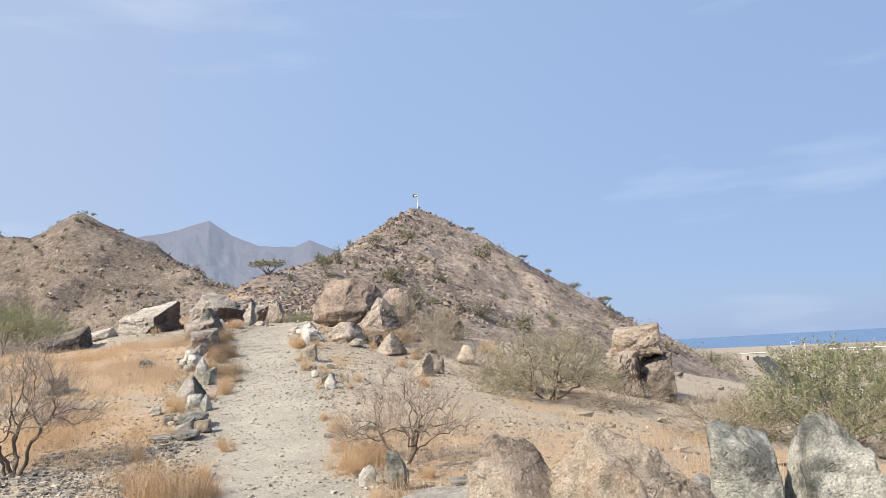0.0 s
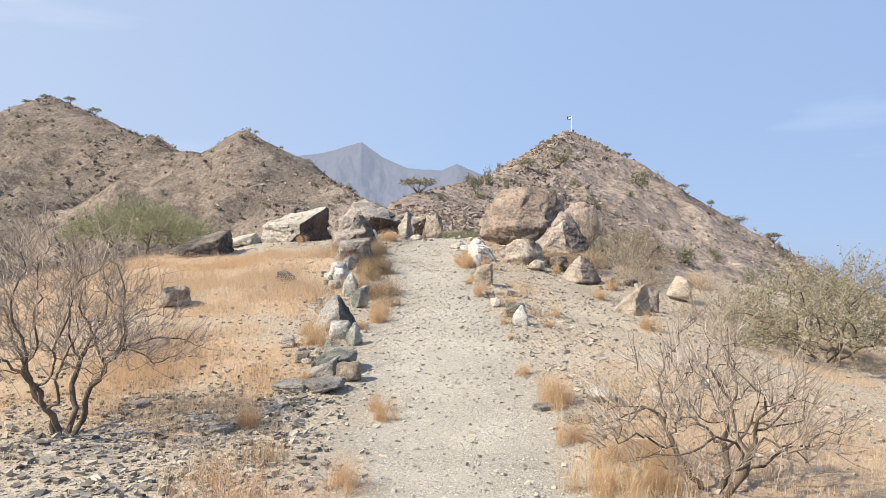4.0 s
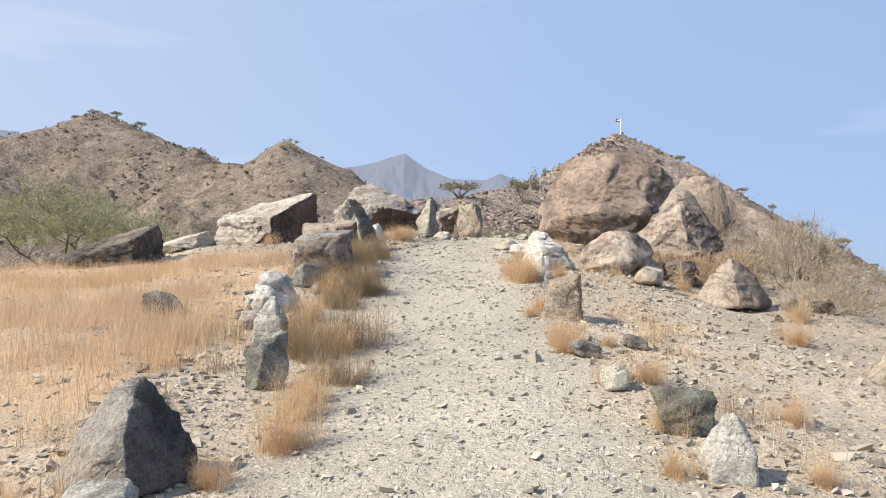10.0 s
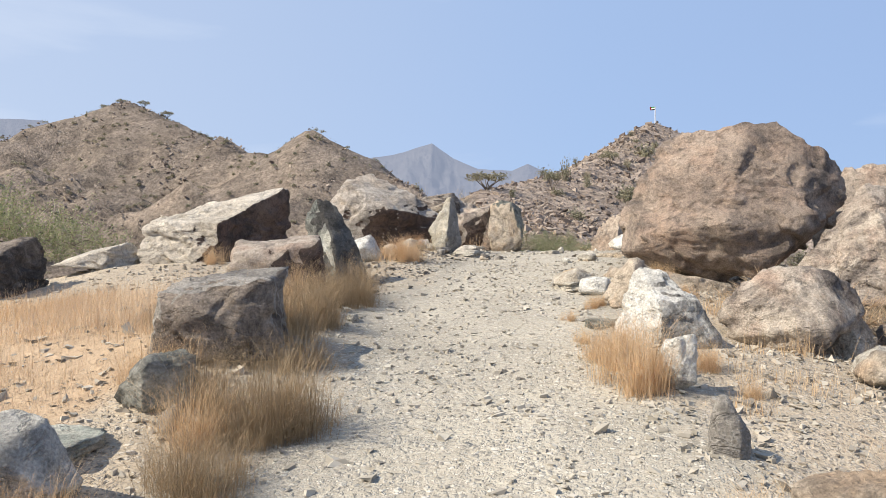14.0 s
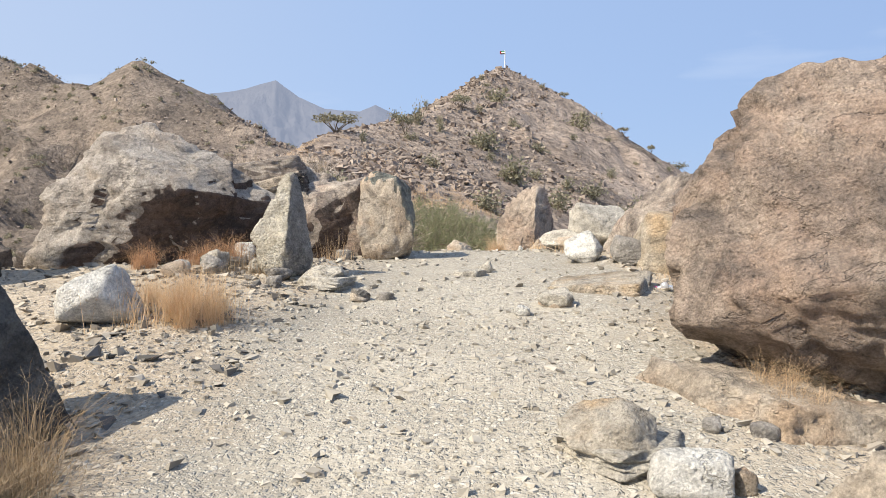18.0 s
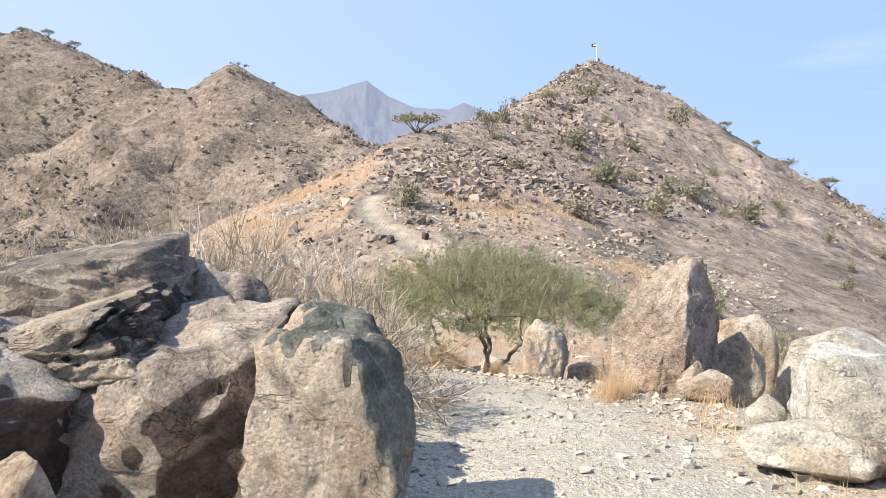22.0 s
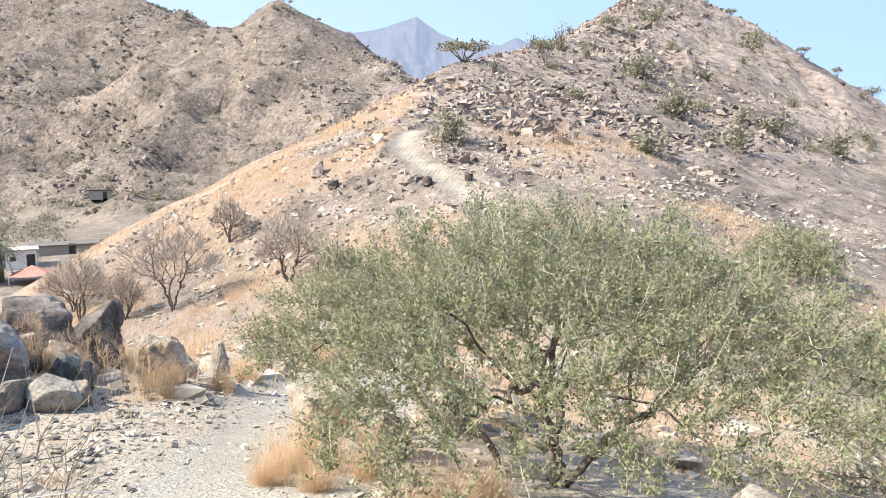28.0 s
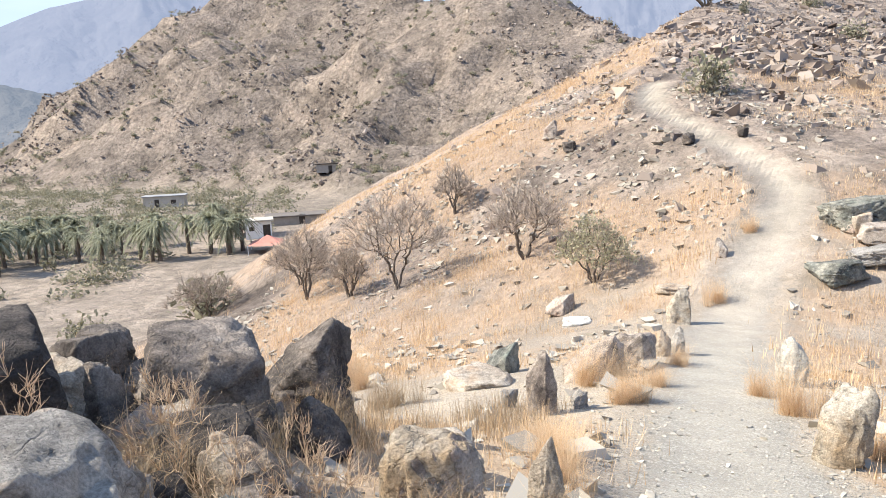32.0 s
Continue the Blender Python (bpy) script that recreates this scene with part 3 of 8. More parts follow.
def land(x, y):
    """Height of the bare ground."""
    x, y = np.asarray(x, float), np.asarray(y, float)
    d = x - look_up(SPINE_X_TABLE, y)
    out = np.abs(d)
    near_r, far_r = look_up(NEAR_RIGHT, y), look_up(FAR_RIGHT, y)
    right = near_r * np.maximum(out - 1.2, 0) + (far_r - near_r) * np.logaddexp(0, (out - 10) / 2.0) * 2.0
    near_l, far_l, edge = look_up(NEAR_LEFT, y), look_up(FAR_LEFT, y), look_up(LEFT_EDGE, y)
    left = near_l * np.maximum(out - 1.2, 0) + (far_l - near_l) * (np.logaddexp(0, (out - edge) / 1.5) * 1.5)
    left = left + 0.3 * np.logaddexp(0, (out - 24) / 2.0) * 2.0 * np.clip((y - 60) / 8, 0, 1) * np.clip((112 - y) / 14, 0, 1)
    high = look_up(SPINE_Z_TABLE, y) - np.where(d > 0, right, left)
    wild = np.clip((out - 1.0) / 5, 0, 1) * np.clip((y - 25) / 60, 0.03, 1) 
    big = np.clip((y - 60) / 80, 0, 1)
    high = high + wild * (0.9 * fbm(x, y, 9, 4, 3) + big * (3.0 * fbm(x, y, 26, 5, 11) + 2.6 * (0.3 - np.abs(fbm(x, y, 13, 4, 17, 0.55))) + 1.6 * fbm(x, y, 6, 3, 15, 0.6))) * np.clip(out / 14, 0.15, 1)
    massif = np.full(x.shape, -1e3)
    for line in MASSIF:
        massif = np.maximum(massif, ridge_line(x, y, line, 0.6, 2.5))
    ravine = fbm(x, y, 60, 5, 21, 0.55)
    sharp = 0.35 - np.abs(fbm(x, y, 34, 5, 23, 0.55))
    away = -ridge_line(x, y, [(a, b, 0.0) for a, b, c in MASSIF[0]], 1.0, 0.0)
    crest = np.clip(away / 32, 0.06, 1)
    massif = massif - 6 * crest + (8 * ravine + 17 * sharp - 1.5) * np.clip((massif + 12) / 40, 0, 1) * crest + 3.2 * fbm(x, y, 11, 4, 5, 0.6) * np.maximum(crest, 0.35)
    massif = massif + np.clip((away - 14) / 30, 0, 1) * np.clip((massif + 12) / 25, 0, 1) * (34 * (0.22 - np.abs(fbm(x + 0.5 * y, y - 0.3 * x, 70, 5, 27, 0.5))) + 9 * (0.25 - np.abs(fbm(x, y, 21, 4, 29, 0.55))))
    high = high + 0.2 * np.exp(-((x + 6.5) ** 2 + (y - 20.9) ** 2) / 1.6)
    high = high + 1.2 * np.exp(-((x + 13.6) ** 2 + (y - 38.0) ** 2) / 7.0)
    floor = -10.6 + 1.5 * fbm(x, y, 40, 3, 31) - 1.6 / (1 + np.exp(-(x - 20) / 25))
    h = soft_max(soft_max(high, massif, 3.0), floor, 1.5)
    shore = 0.75 * x + 0.66 * y
    h = np.where(shore > 700, np.minimum(h, -12.4 - (shore - 740) * 0.02), h)
    # the beaten trail, a little sunk, and small unevenness beside it
    beside = np.clip((out - 0.9) / 0.8, 0, 1)
    near = np.exp(-np.maximum(y - 45, 0) / 25) * np.exp(-np.maximum(out - 25, 0) / 20)
    return h + near * (beside * (0.16 * fbm(x, y, 1.7, 3, 41) + 0.05) + 0.03 * fbm(x, y, 0.5, 2, 43))


# ---- building helpers ----
def mesh_from(name, verts, faces, material, smooth=False):
    """A mesh from arrays of corners and of triangles or four-sided faces."""
    me = bpy.data.meshes.new(name)
    verts, faces = np.asarray(verts, np.float32), np.asarray(faces, np.int32)
    sides = faces.shape[1]
    me.vertices.add(len(verts))
    me.vertices.foreach_set("co", verts.ravel())
    me.loops.add(faces.size)
    me.loops.foreach_set("vertex_index", faces.ravel())
    me.polygons.add(len(faces))
    me.polygons.foreach_set("loop_start", np.arange(len(faces), dtype=np.int32) * sides)
    me.polygons.foreach_set("loop_total", np.full(len(faces), sides, np.int32))
    me.polygons.foreach_set("use_smooth", np.full(len(faces), smooth, bool))
    me.update(calc_edges=True)
    me.materials.append(material)
    return me


def part(name, data, material, parent, label=""):
    """Links a bmesh or a mesh as one object under a thing or a part."""
    if isinstance(data, bmesh.types.BMesh):
        me = bpy.data.meshes.new(name)
        data.to_mesh(me)
        data.free()
        me.materials.append(material)
        data = me
    ob = new(name, data)
    ob.parent = parent
    return tagged(ob, label)


# ---- the ground, one sheet to the horizon ----
def stretched(centre, near, low, high, fine, growth):
    """Grid lines, fine round a stretch and wider with distance."""
    up, down = [centre + near], [centre - near]
    while up[-1] < high:
        up.append(up[-1] + math.hypot(fine, growth * (up[-1] - centre - near)))
    while down[-1] > low:
        down.append(down[-1] - math.hypot(fine, growth * (centre - near - down[-1])))
    middle = np.arange(centre - near + fine, centre + near - fine * 0.5, fine)
    return np.array(down[::-1] + list(middle) + up)


def build_ground():
    gx = stretched(-5, 8, -2600, 2600, 0.2, 0.031)
    gy = stretched(19, 20, -900, 3200, 0.2, 0.031)
    x, y = np.meshgrid(gx, gy)
    z = land(x, y)
    nx, ny = len(gx), len(gy)
    idx = np.arange(nx * ny).reshape(ny, nx)
    faces = np.stack([idx[:-1, :-1], idx[:-1, 1:], idx[1:, 1:], idx[1:, :-1]], -1).reshape(-1, 4)
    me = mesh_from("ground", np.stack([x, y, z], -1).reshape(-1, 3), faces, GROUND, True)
    trail, grass, scree = ground_cover(x, y)
    for name, values in (("trail", trail), ("dry_grass", grass), ("scree", scree)):
        me.attributes.new(name, "FLOAT", "POINT").data.foreach_set("value", values.ravel().astype(np.float32))
    tagged(new("ground", me), "stony desert ground with a pale trodden gravel trail", "ground", kind="structure")


TRAIL_WIDTH = soft_knots([-40, 0, 8, 15, 22, 30, 36, 45, 60, 300], [1.0, 0.95, 1.1, 1.25, 1.7, 1.2, 0.9, 0.92, 0.92, 0.7], 3)


def ground_cover(x, y):
    """How far each place is trail, dry grass and rocky slope, from 0 to 1."""
    d = x - look_up(SPINE_X_TABLE, y)
    wide = look_up(TRAIL_WIDTH, y)
    trail = np.clip(1.15 - np.abs(d) / (wide * 1.25), 0, 1) * (y < 73)
    upper = -ridge_line(x, y, [(-17.4, 70, 0), (-16.6, 72.5, 0), (-16.1, 77, 0), (-16.5, 85, 0), (-17.1, 100, 0)], 1.0, 0.0)
    trail = np.maximum(trail, np.clip(1.0 - upper / 0.8, 0, 1) * 0.8)
    patch = 0.5 + 1.1 * fbm(x, y, 5.0, 4, 61)
    ragged = 3.0 * fbm(x, y, 4.0, 4, 63)
    left = np.clip((-d - wide - 0.2) / 0.7, 0, 1) * np.clip((13 + d + 1.6 * ragged) / 5, 0, 1) * np.clip((y - 8.8 + ragged - 0.25 * (d + 4)) / 3, 0, 1) * np.clip((26 - y + ragged) / 4, 0, 1)
    right = np.clip((d - wide) / 0.5, 0, 1) * np.clip((12 - d + ragged) / 4, 0, 1) * np.clip((24 - y + ragged) / 4, 0, 1) * 0.72
    band = np.exp(-((y - 17.6 + 0.95 * x) / 1.6) ** 2) * np.clip((x - 0.5) / 2, 0, 1) * np.clip((11 - x) / 3, 0, 1)
    saddle = np.clip((np.abs(d) - wide) / 0.5, 0, 1) * np.clip((np.where(d < 0, 30, 16) - np.abs(d + 3) + ragged) / 6, 0, 1) * np.clip((y - 33 + ragged) / 4, 0, 1) * np.clip((74 - y) / 10, 0, 1)
    knoll = np.clip((np.abs(d) - wide) / 0.5 + (y > 72), 0, 1) * np.clip((26 - np.abs(d + 4)) / 8, 0, 1) * np.clip((y - 52) / 8, 0, 1) * np.clip((112 - y) / 20, 0, 1) * np.where(d < 0, 1.0, 0.72)
    grass = np.clip(np.maximum.reduce([left * (0.2 + patch * 1.15), right * patch * 1.2, band * (0.5 + patch), saddle * (1.5 * patch - 0.15), knoll * (1.5 * patch - 0.1)]), 0, 1)
    scree = np.clip((y - 48 + np.abs(d) * 0.8) / 22, 0, 1) * np.clip((y - 38) / 12 + np.maximum(np.abs(d) - 14, 0) / 8, 0, 1)
    scree = scree * np.clip((land(x, y) + 10.5) / 2, np.where(x < 0, 0.7, 0.35), 1)
    return trail, grass, scree


build_ground()


# ---- stones ----
def ball(level):
    bm = bmesh.new()
    bmesh.ops.create_icosphere(bm, subdivisions=level, radius=1.0)
    verts = np.array([v.co for v in bm.verts])
    faces = np.array([[v.index for v in f.verts] for f in bm.faces])
    bm.free()
    return verts, faces


BALLS = {level: ball(level) for level in (1, 2, 3, 4, 5, 6)}


def noise_3d(p, size, octaves, seed):
    """Smooth noise in space, from three crossed layers."""
    q = p / size
    return (fbm(q[:, 0] + 0.7 * q[:, 2], q[:, 1] - 0.4 * q[:, 2], 1.0, octaves, seed) + fbm(q[:, 1] + 0.6 * q[:, 0], q[:, 2] + 0.3 * q[:, 0], 1.0, octaves, seed + 7)
            + fbm(q[:, 2] - 0.5 * q[:, 1], q[:, 0] + 0.6 * q[:, 1], 1.0, octaves, seed + 13)) * 0.6


def unit_vector(v):
    return v / np.linalg.norm(v)


# corners of stones with a marked form: x across, y away, z up
FORMS = {
    "sheer": [(0.0, -0.9, -1), (-0.02, -0.85, 0.0), (1.0, 0.2, 1.0), (0.95, 0.2, -1), (-1, -0.3, -1), (-0.8, -0.1, 0.1), (0.0, 0.5, 0.75), (-0.8, 0.8, -1), (0.8, 0.9, -1), (0.9, 0.7, 0.7)],
    "fin": [(-1, -0.3, -1), (-0.9, -0.2, 0.5), (-0.65, 0, 1), (-0.1, 0.1, 0.75), (0.45, -0.1, 0.1), (1, 0, -1), (0, -0.9, -1), (-0.2, -0.8, 0.1), (0, 0.9, -1), (-0.3, 0.7, 0.5)],
    "blade": [(-0.85, -0.2, -0.75), (-1, -0.1, -0.15), (-0.5, -0.1, 0.45), (0.15, 0, 1), (0.3, 0.1, 0.97), (0.65, 0.1, 0.4), (1, 0.1, -0.5), (0.7, 0, -1), (-0.1, -0.6, -1), (0.1, -0.85, -0.3), (0.1, -0.5, 0.5), (-0.2, 0.7, -1), (0, 0.7, 0.2)],
    "peak": [(-1, -0.1, -0.8), (-0.6, 0, 0.1), (-0.1, 0, 1), (0.15, 0.1, 0.95), (0.55, 0.1, 0.2), (1, 0, -0.9), (0.2, -0.9, -1), (0.05, -0.6, 0.1), (0, 0.8, -1), (-0.6, -0.7, -1)],
    "shoulder": [(-1, -0.2, -1), (-1, -0.1, 0.0), (-0.7, -0.2, 0.3), (-0.1, -0.1, 0.85), (0.45, 0, 1), (0.75, 0.1, 0.95), (0.95, 0.1, 0), (1, 0.1, -1), (0.3, -0.8, -1), (0.35, -0.75, 0), (0.4, -0.4, 0.75), (-0.6, -0.7, -0.9), (0, 0.8, -1), (0.2, 0.6, 0.6)],
    "overhang": [(-1, -0.3, -0.9), (-0.9, -0.3, 0.1), (-0.5, -0.2, 0.9), (-0.1, 0, 1), (0.5, -0.2, 0.4), (1, -0.2, -0.05), (-0.15, -1, 0.15), (-0.25, -0.6, -0.95), (0.9, 0.1, -0.95), (-0.3, 0.8, 0.6), (0.7, 0.8, -0.9), (-0.8, 0.8, -0.9), (0.95, 0.6, 0)],
    "crate": [(-1, -0.8, -1), (1, -0.9, -1), (1, 0.9, -1), (-1, 0.9, -1), (-0.85, -0.7, 0.4), (0.85, -0.8, 0.8), (0.9, 0.6, 1), (-0.7, 0.8, 0.8), (-0.2, -1, 0.1)],
    "drum": [(-0.7, -0.6, -1), (0.8, -0.6, -1), (0.8, 0.7, -1), (-0.7, 0.7, -1), (-1, -0.7, 0), (0.95, -0.75, -0.2), (1, 0.5, 0), (-0.95, -0.5, 0.75), (0.3, -0.7, 0.8), (0.85, 0, 0.6), (-0.5, 0.6, 1), (0.4, 0.6, 0.9), (-0.9, 0.7, 0.2)],
    "massive": [(-1, -0.3, -0.7), (-1, -0.2, -0.1), (-0.75, -0.2, 0.55), (-0.35, -0.1, 0.92), (0.15, -0.3, 1), (0.62, 0, 0.9), (1, 0.2, 0.3), (-0.55, -0.85, -0.62), (-0.05, -1, -0.42), (0.5, -0.9, -0.55), (0.2, -0.75, -1), (1, 0, -0.1), (0.6, 0.3, -0.6), (-0.6, 0.5, -1), (0, 0.9, 0), (0.6, 0.9, 0.2), (-0.7, 0.8, 0.2)],
    "plank": [(-1, -0.7, -0.8), (-0.9, 0.8, -0.9), (1, 0.6, -0.4), (0.9, -0.8, -0.6), (-0.95, -0.6, 0.5), (-0.8, 0.7, 0.7), (0.95, 0.5, 1), (0.8, -0.75, 0.7), (1, -0.2, 0.2)],
}


def stone_corners(kind, seed, level):
    """Corners of a stone cut by flat faces, with worn edges; about one unit across, standing on z = 0."""
    rng = np.random.default_rng(seed)
    dirs, faces = BALLS[level]
    mirrored = kind.endswith("_mirrored")
    form = kind.replace("_mirrored", "")
    if form in FORMS:
        corners = np.array(FORMS[form]) + rng.normal(0, 0.035, (len(FORMS[form]), 3))
        if mirrored:
            corners = corners * (-1, 1, 1)
    elif kind == "block":
        a = 0.62 + rng.normal(0, 0.3)
        corners = np.array([(x, y, z) for x in (-1, 1) for y in (-1, 1) for z in (-1, 1)]) * rng.uniform(0.55, 1.1, (8, 3))
        corners = np.concatenate([corners, rng.normal(0, 0.62, (6, 3))])
        corners = np.stack([corners[:, 0] * math.cos(a) - corners[:, 1] * math.sin(a), corners[:, 0] * math.sin(a) + corners[:, 1] * math.cos(a), corners[:, 2] + 0.35 * corners[:, 0] * rng.normal(0, 0.6)], -1)
    elif kind == "slab":
        ring = np.arange(7) * 0.898 + rng.uniform(-0.3, 0.3, 7)
        corners = np.concatenate([np.stack([np.cos(ring) * rng.uniform(0.8, 1.1, 7), np.sin(ring) * rng.uniform(0.8, 1.1, 7), np.full(7, z) + rng.normal(0, 0.12, 7)], -1) for z in (-1, 1)])
    elif kind == "shard":
        # a long lit slope that rises to a sharp end, with a broken face turned the other way
        corners = np.array([(-1.0, -0.6, -0.7), (-0.95, 0.6, -0.45), (0.3, -0.95, -0.8), (1.0, 0.4, -0.8), (0.3, -0.75, 0.45), (0.8, 0.3, 1.0), (0.95, 0.6, 0.5), (-0.3, 0.8, 0.3)]) + rng.normal(0, 0.05, (8, 3))
    elif kind == "spire":
        a = -2.3 + rng.normal(0, 0.25)
        ring = a + np.arange(5) * 1.2566 + rng.normal(0, 0.18, 5)
        low = np.stack([0.95 * np.cos(ring), 0.95 * np.sin(ring), np.full(5, -1.0)], -1)
        waist = np.stack([np.cos(ring) * rng.uniform(0.8, 1.05, 5), np.sin(ring) * rng.uniform(0.8, 1.05, 5), rng.uniform(-0.2, 0.3, 5)], -1)
        peak = rng.uniform(-0.4, 0.4, 2)
        top = np.stack([peak[0] + rng.normal(0, 0.28, 4), peak[1] + rng.normal(0, 0.28, 4), rng.uniform(0.72, 1.05, 4)], -1)
        corners = np.concatenate([low, waist, top])
    elif kind == "wedge":
        corners = np.array([(-0.85, -0.45, -0.75), (-1.0, -0.2, -0.15), (-0.8, 0.6, -0.5), (-0.6, -0.55, 0.55), (-0.3, 0.3, 0.92), (0.2, -0.35, 1.0), (0.75, -0.3, 0.9), (1.0, 0.1, 0.45), (0.8, 0.6, 0.3), (0.25, -0.95, 0.05), (0.9, -0.55, 0.15), (-0.25, -0.9, -0.3),
                            (0.3, -0.7, -0.85), (0.75, -0.15, -0.8), (0.5, 0.7, -0.8), (-0.45, -0.8, 0.2), (0.55, -0.8, 0.5)]) + rng.normal(0, 0.03, (17, 3))
    else:
        corners = rng.normal(0, 1, (17, 3))
        corners /= np.linalg.norm(corners, axis=1, keepdims=True)
        corners = np.concatenate([corners * rng.uniform(0.85, 1.1, (17, 1)), np.array([(-0.7, -0.7, -0.4), (0.7, -0.7, -0.4), (0.7, 0.7, -0.4), (-0.7, 0.7, -0.4)])])
    bm = bmesh.new()
    for c in corners - corners.mean(0):
        bm.verts.new(c)
    bmesh.ops.convex_hull(bm, input=bm.verts)
    bm.normal_update()
    normals = np.array([f.normal for f in bm.faces])
    dist = np.array([f.normal.dot(f.verts[0].co) for f in bm.faces])
    bm.free()
    normals, dist = normals[dist > 0.05], dist[dist > 0.05]
    sharp = 110 if kind == "round" else 400
    dots = np.maximum(dirs @ normals.T / dist, 0)
    r = 1 / np.maximum(dots.max(1), 0.5)
    # small chips broken off the edges and corners
    for _ in range(9 if level > 3 else 4):
        n = unit_vector(rng.normal(0, 1, 3))
        reach = (dirs * r[:, None]) @ n
        at = dirs @ n
        limit = reach.max() * rng.uniform(0.9, 0.98)
        r = np.where(reach > limit, limit / np.maximum(at, 1e-6), r)
    r = 1 / ((dots ** sharp).sum(1) + r ** -float(sharp)) ** (1.0 / sharp)
    v = dirs * r[:, None]
    # broken faces: tilted flakes of two sizes with small steps between them
    soft = 0.45 if kind == "round" else 1.0
    bent = v + 0.07 * np.stack([noise_3d(v + k * 3.1, 0.45, 3, seed + 31 * k) for k in range(3)], -1)
    broken = np.zeros(len(v))
    for count, tilt, step, most in ((9, 0.12, 0.02, 0.06), (70, 0.32, 0.013, 0.034)) + (((420, 0.4, 0.006, 0.014),) if level > 5 else ()):
        heart = v[rng.integers(0, len(v), count)]
        nearest = ((bent[:, None] - heart[None]) ** 2).sum(-1).argmin(1)
        lean_of, lift_of = rng.normal(0, tilt, (count, 3)), rng.normal(0, step, count)
        broken += np.clip(lift_of[nearest] + ((v - heart[nearest]) * lean_of[nearest]).sum(1), -most, most * 0.7)
    rough = noise_3d(v, 0.8, 2, seed) * 0.018 + noise_3d(v, 0.2, 4, seed + 50) * 0.011 + noise_3d(v, 0.06, 3, seed + 70) * 0.010
    v = v * (1 + rough + soft * broken)[:, None]
    low, high = v.min(0), v.max(0)
    v = (v - (low + high) / 2) / (high - low)
    v[:, 2] += 0.5
    return v, faces


def rock(name, kind, look_name, x, y, wide, deep, tall, turn, seed, label, base=None, tilt=0, broken=None):
    """One stone: its width lies across the given turn; it sits a little in the ground. broken: the way, look and reach
    of faces in another colour; dark ones on the right and below also hold shade.
    """
    size = max(wide, tall)
    level = 6 if size > 1.25 else 5 if size > 0.35 else 4 if size > 0.18 else 3
    v, faces = stone_corners(kind, seed, level)
    v = v * (wide, deep, tall)
    if broken:
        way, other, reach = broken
        me = mesh_from(name, v, faces, side_tone_material(ROCKS[look_name], ROCKS[other]), True)
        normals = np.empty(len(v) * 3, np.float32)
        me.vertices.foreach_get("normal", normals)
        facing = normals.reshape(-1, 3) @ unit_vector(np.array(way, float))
        me.attributes.new("side_tone", "FLOAT", "POINT").data.foreach_set("value", np.clip(0.5 + (facing - reach) * 1.6, 0, 1).astype(np.float32))
    else:
        me = mesh_from(name, v, faces, ROCKS[look_name], True)
    ob = new(name, me)
    ob.matrix_world = pose(x, y, float(land(x, y)) - (0.38 if kind == "slab" else 0.1) * tall - 0.01 if base is None else base, 0, tilt, turn)
    return tagged(ob, label, "rock" if name != "boulder" else "boulder")


def heap(seed, x, y, spread, count, small, large, label, looks=("browndark", "dark", "brown", "browndark", "tan", "brown")):
    """Angular stones that fill the gaps of a rock pile."""
    rng = np.random.default_rng(seed)
    for k in range(count):
        px, py = x + rng.normal(0, spread), y + rng.normal(0, spread)
        size = rng.uniform(small, large)
        rock("rock", ("crate", "peak", "drum", "plank", "crate_mirrored", "fin")[rng.integers(0, 6)], looks[rng.integers(0, len(looks))], px, py, size, size * rng.uniform(0.6, 1.0), size * rng.uniform(0.55, 0.9), rng.uniform(0, 360), seed + k, label)


# ---- boulders and stones, one by one ----
rock("standing_stone", "spire", "greygreen", -0.36, 8.14, 0.25, 0.17, 0.47, 1, 1, "grey-green upright stone beside the gravel trail")
rock("rock", "block", "brown", -2.51, 6.68, 0.20, 0.18, 0.27, 21, 2, "weathered brown stone beside the gravel trail")
rock("rock", "spire", "pale", -0.69, 8.39, 0.16, 0.13, 0.24, 3, 3, "pale sandy grey stone beside the gravel trail")
rock("rock", "round", "grey", 2.48, 9.98, 0.49, 0.39, 0.44, -17, 4, "dull grey stone on the dry hillside")
rock("boulder", "crate", "brown", 5.50, 20.60, 1.10, 0.95, 1.45, -15, 5, "weathered brown block at the foot of an outcrop", broken=((0.9, -0.4, 0), "umber", 0.5))
rock("boulder", "crate", "browndark", 6.50, 20.75, 1.05, 1.00, 1.50, -17, 6, "dark brown block of the outcrop on the dry hillside")
rock("boulder", "crate", "red", 6.00, 20.85, 1.50, 1.15, 0.95, -16, 784, "reddish capping boulder on the outcrop", float(land(6.0, 20.85)) + 1.08)
rock("rock", "round", "pale", -0.96, 12.07, 0.34, 0.34, 0.19, 3, 7, "pale sandy grey stone beside the gravel trail")
rock("rock", "block", "brown", 0.25, 19.46, 0.49, 0.40, 0.62, -2, 8, "weathered brown stone on the dry hillside")
rock("rock", "round", "greygreen", -4.04, 12.91, 0.55, 0.50, 0.32, 29, 12, "grey-green stone beside the gravel trail")
rock("rock", "block", "tan", -3.76, 12.51, 0.31, 0.25, 0.25, 28, 13, "sandy tan stone beside the gravel trail")
rock("rock", "slab", "grey", -4.18, 12.14, 0.62, 0.59, 0.11, 36, 14, "dull grey stone beside the gravel trail")
rock("rock", "block", "brown", -7.97, 16.11, 0.56, 0.45, 0.42, 40, 15, "weathered brown stone on the dry hillside")
rock("rock", "block", "grey", -4.65, 13.33, 0.13, 0.11, 0.12, 32, 16, "dull grey stone beside the gravel trail")
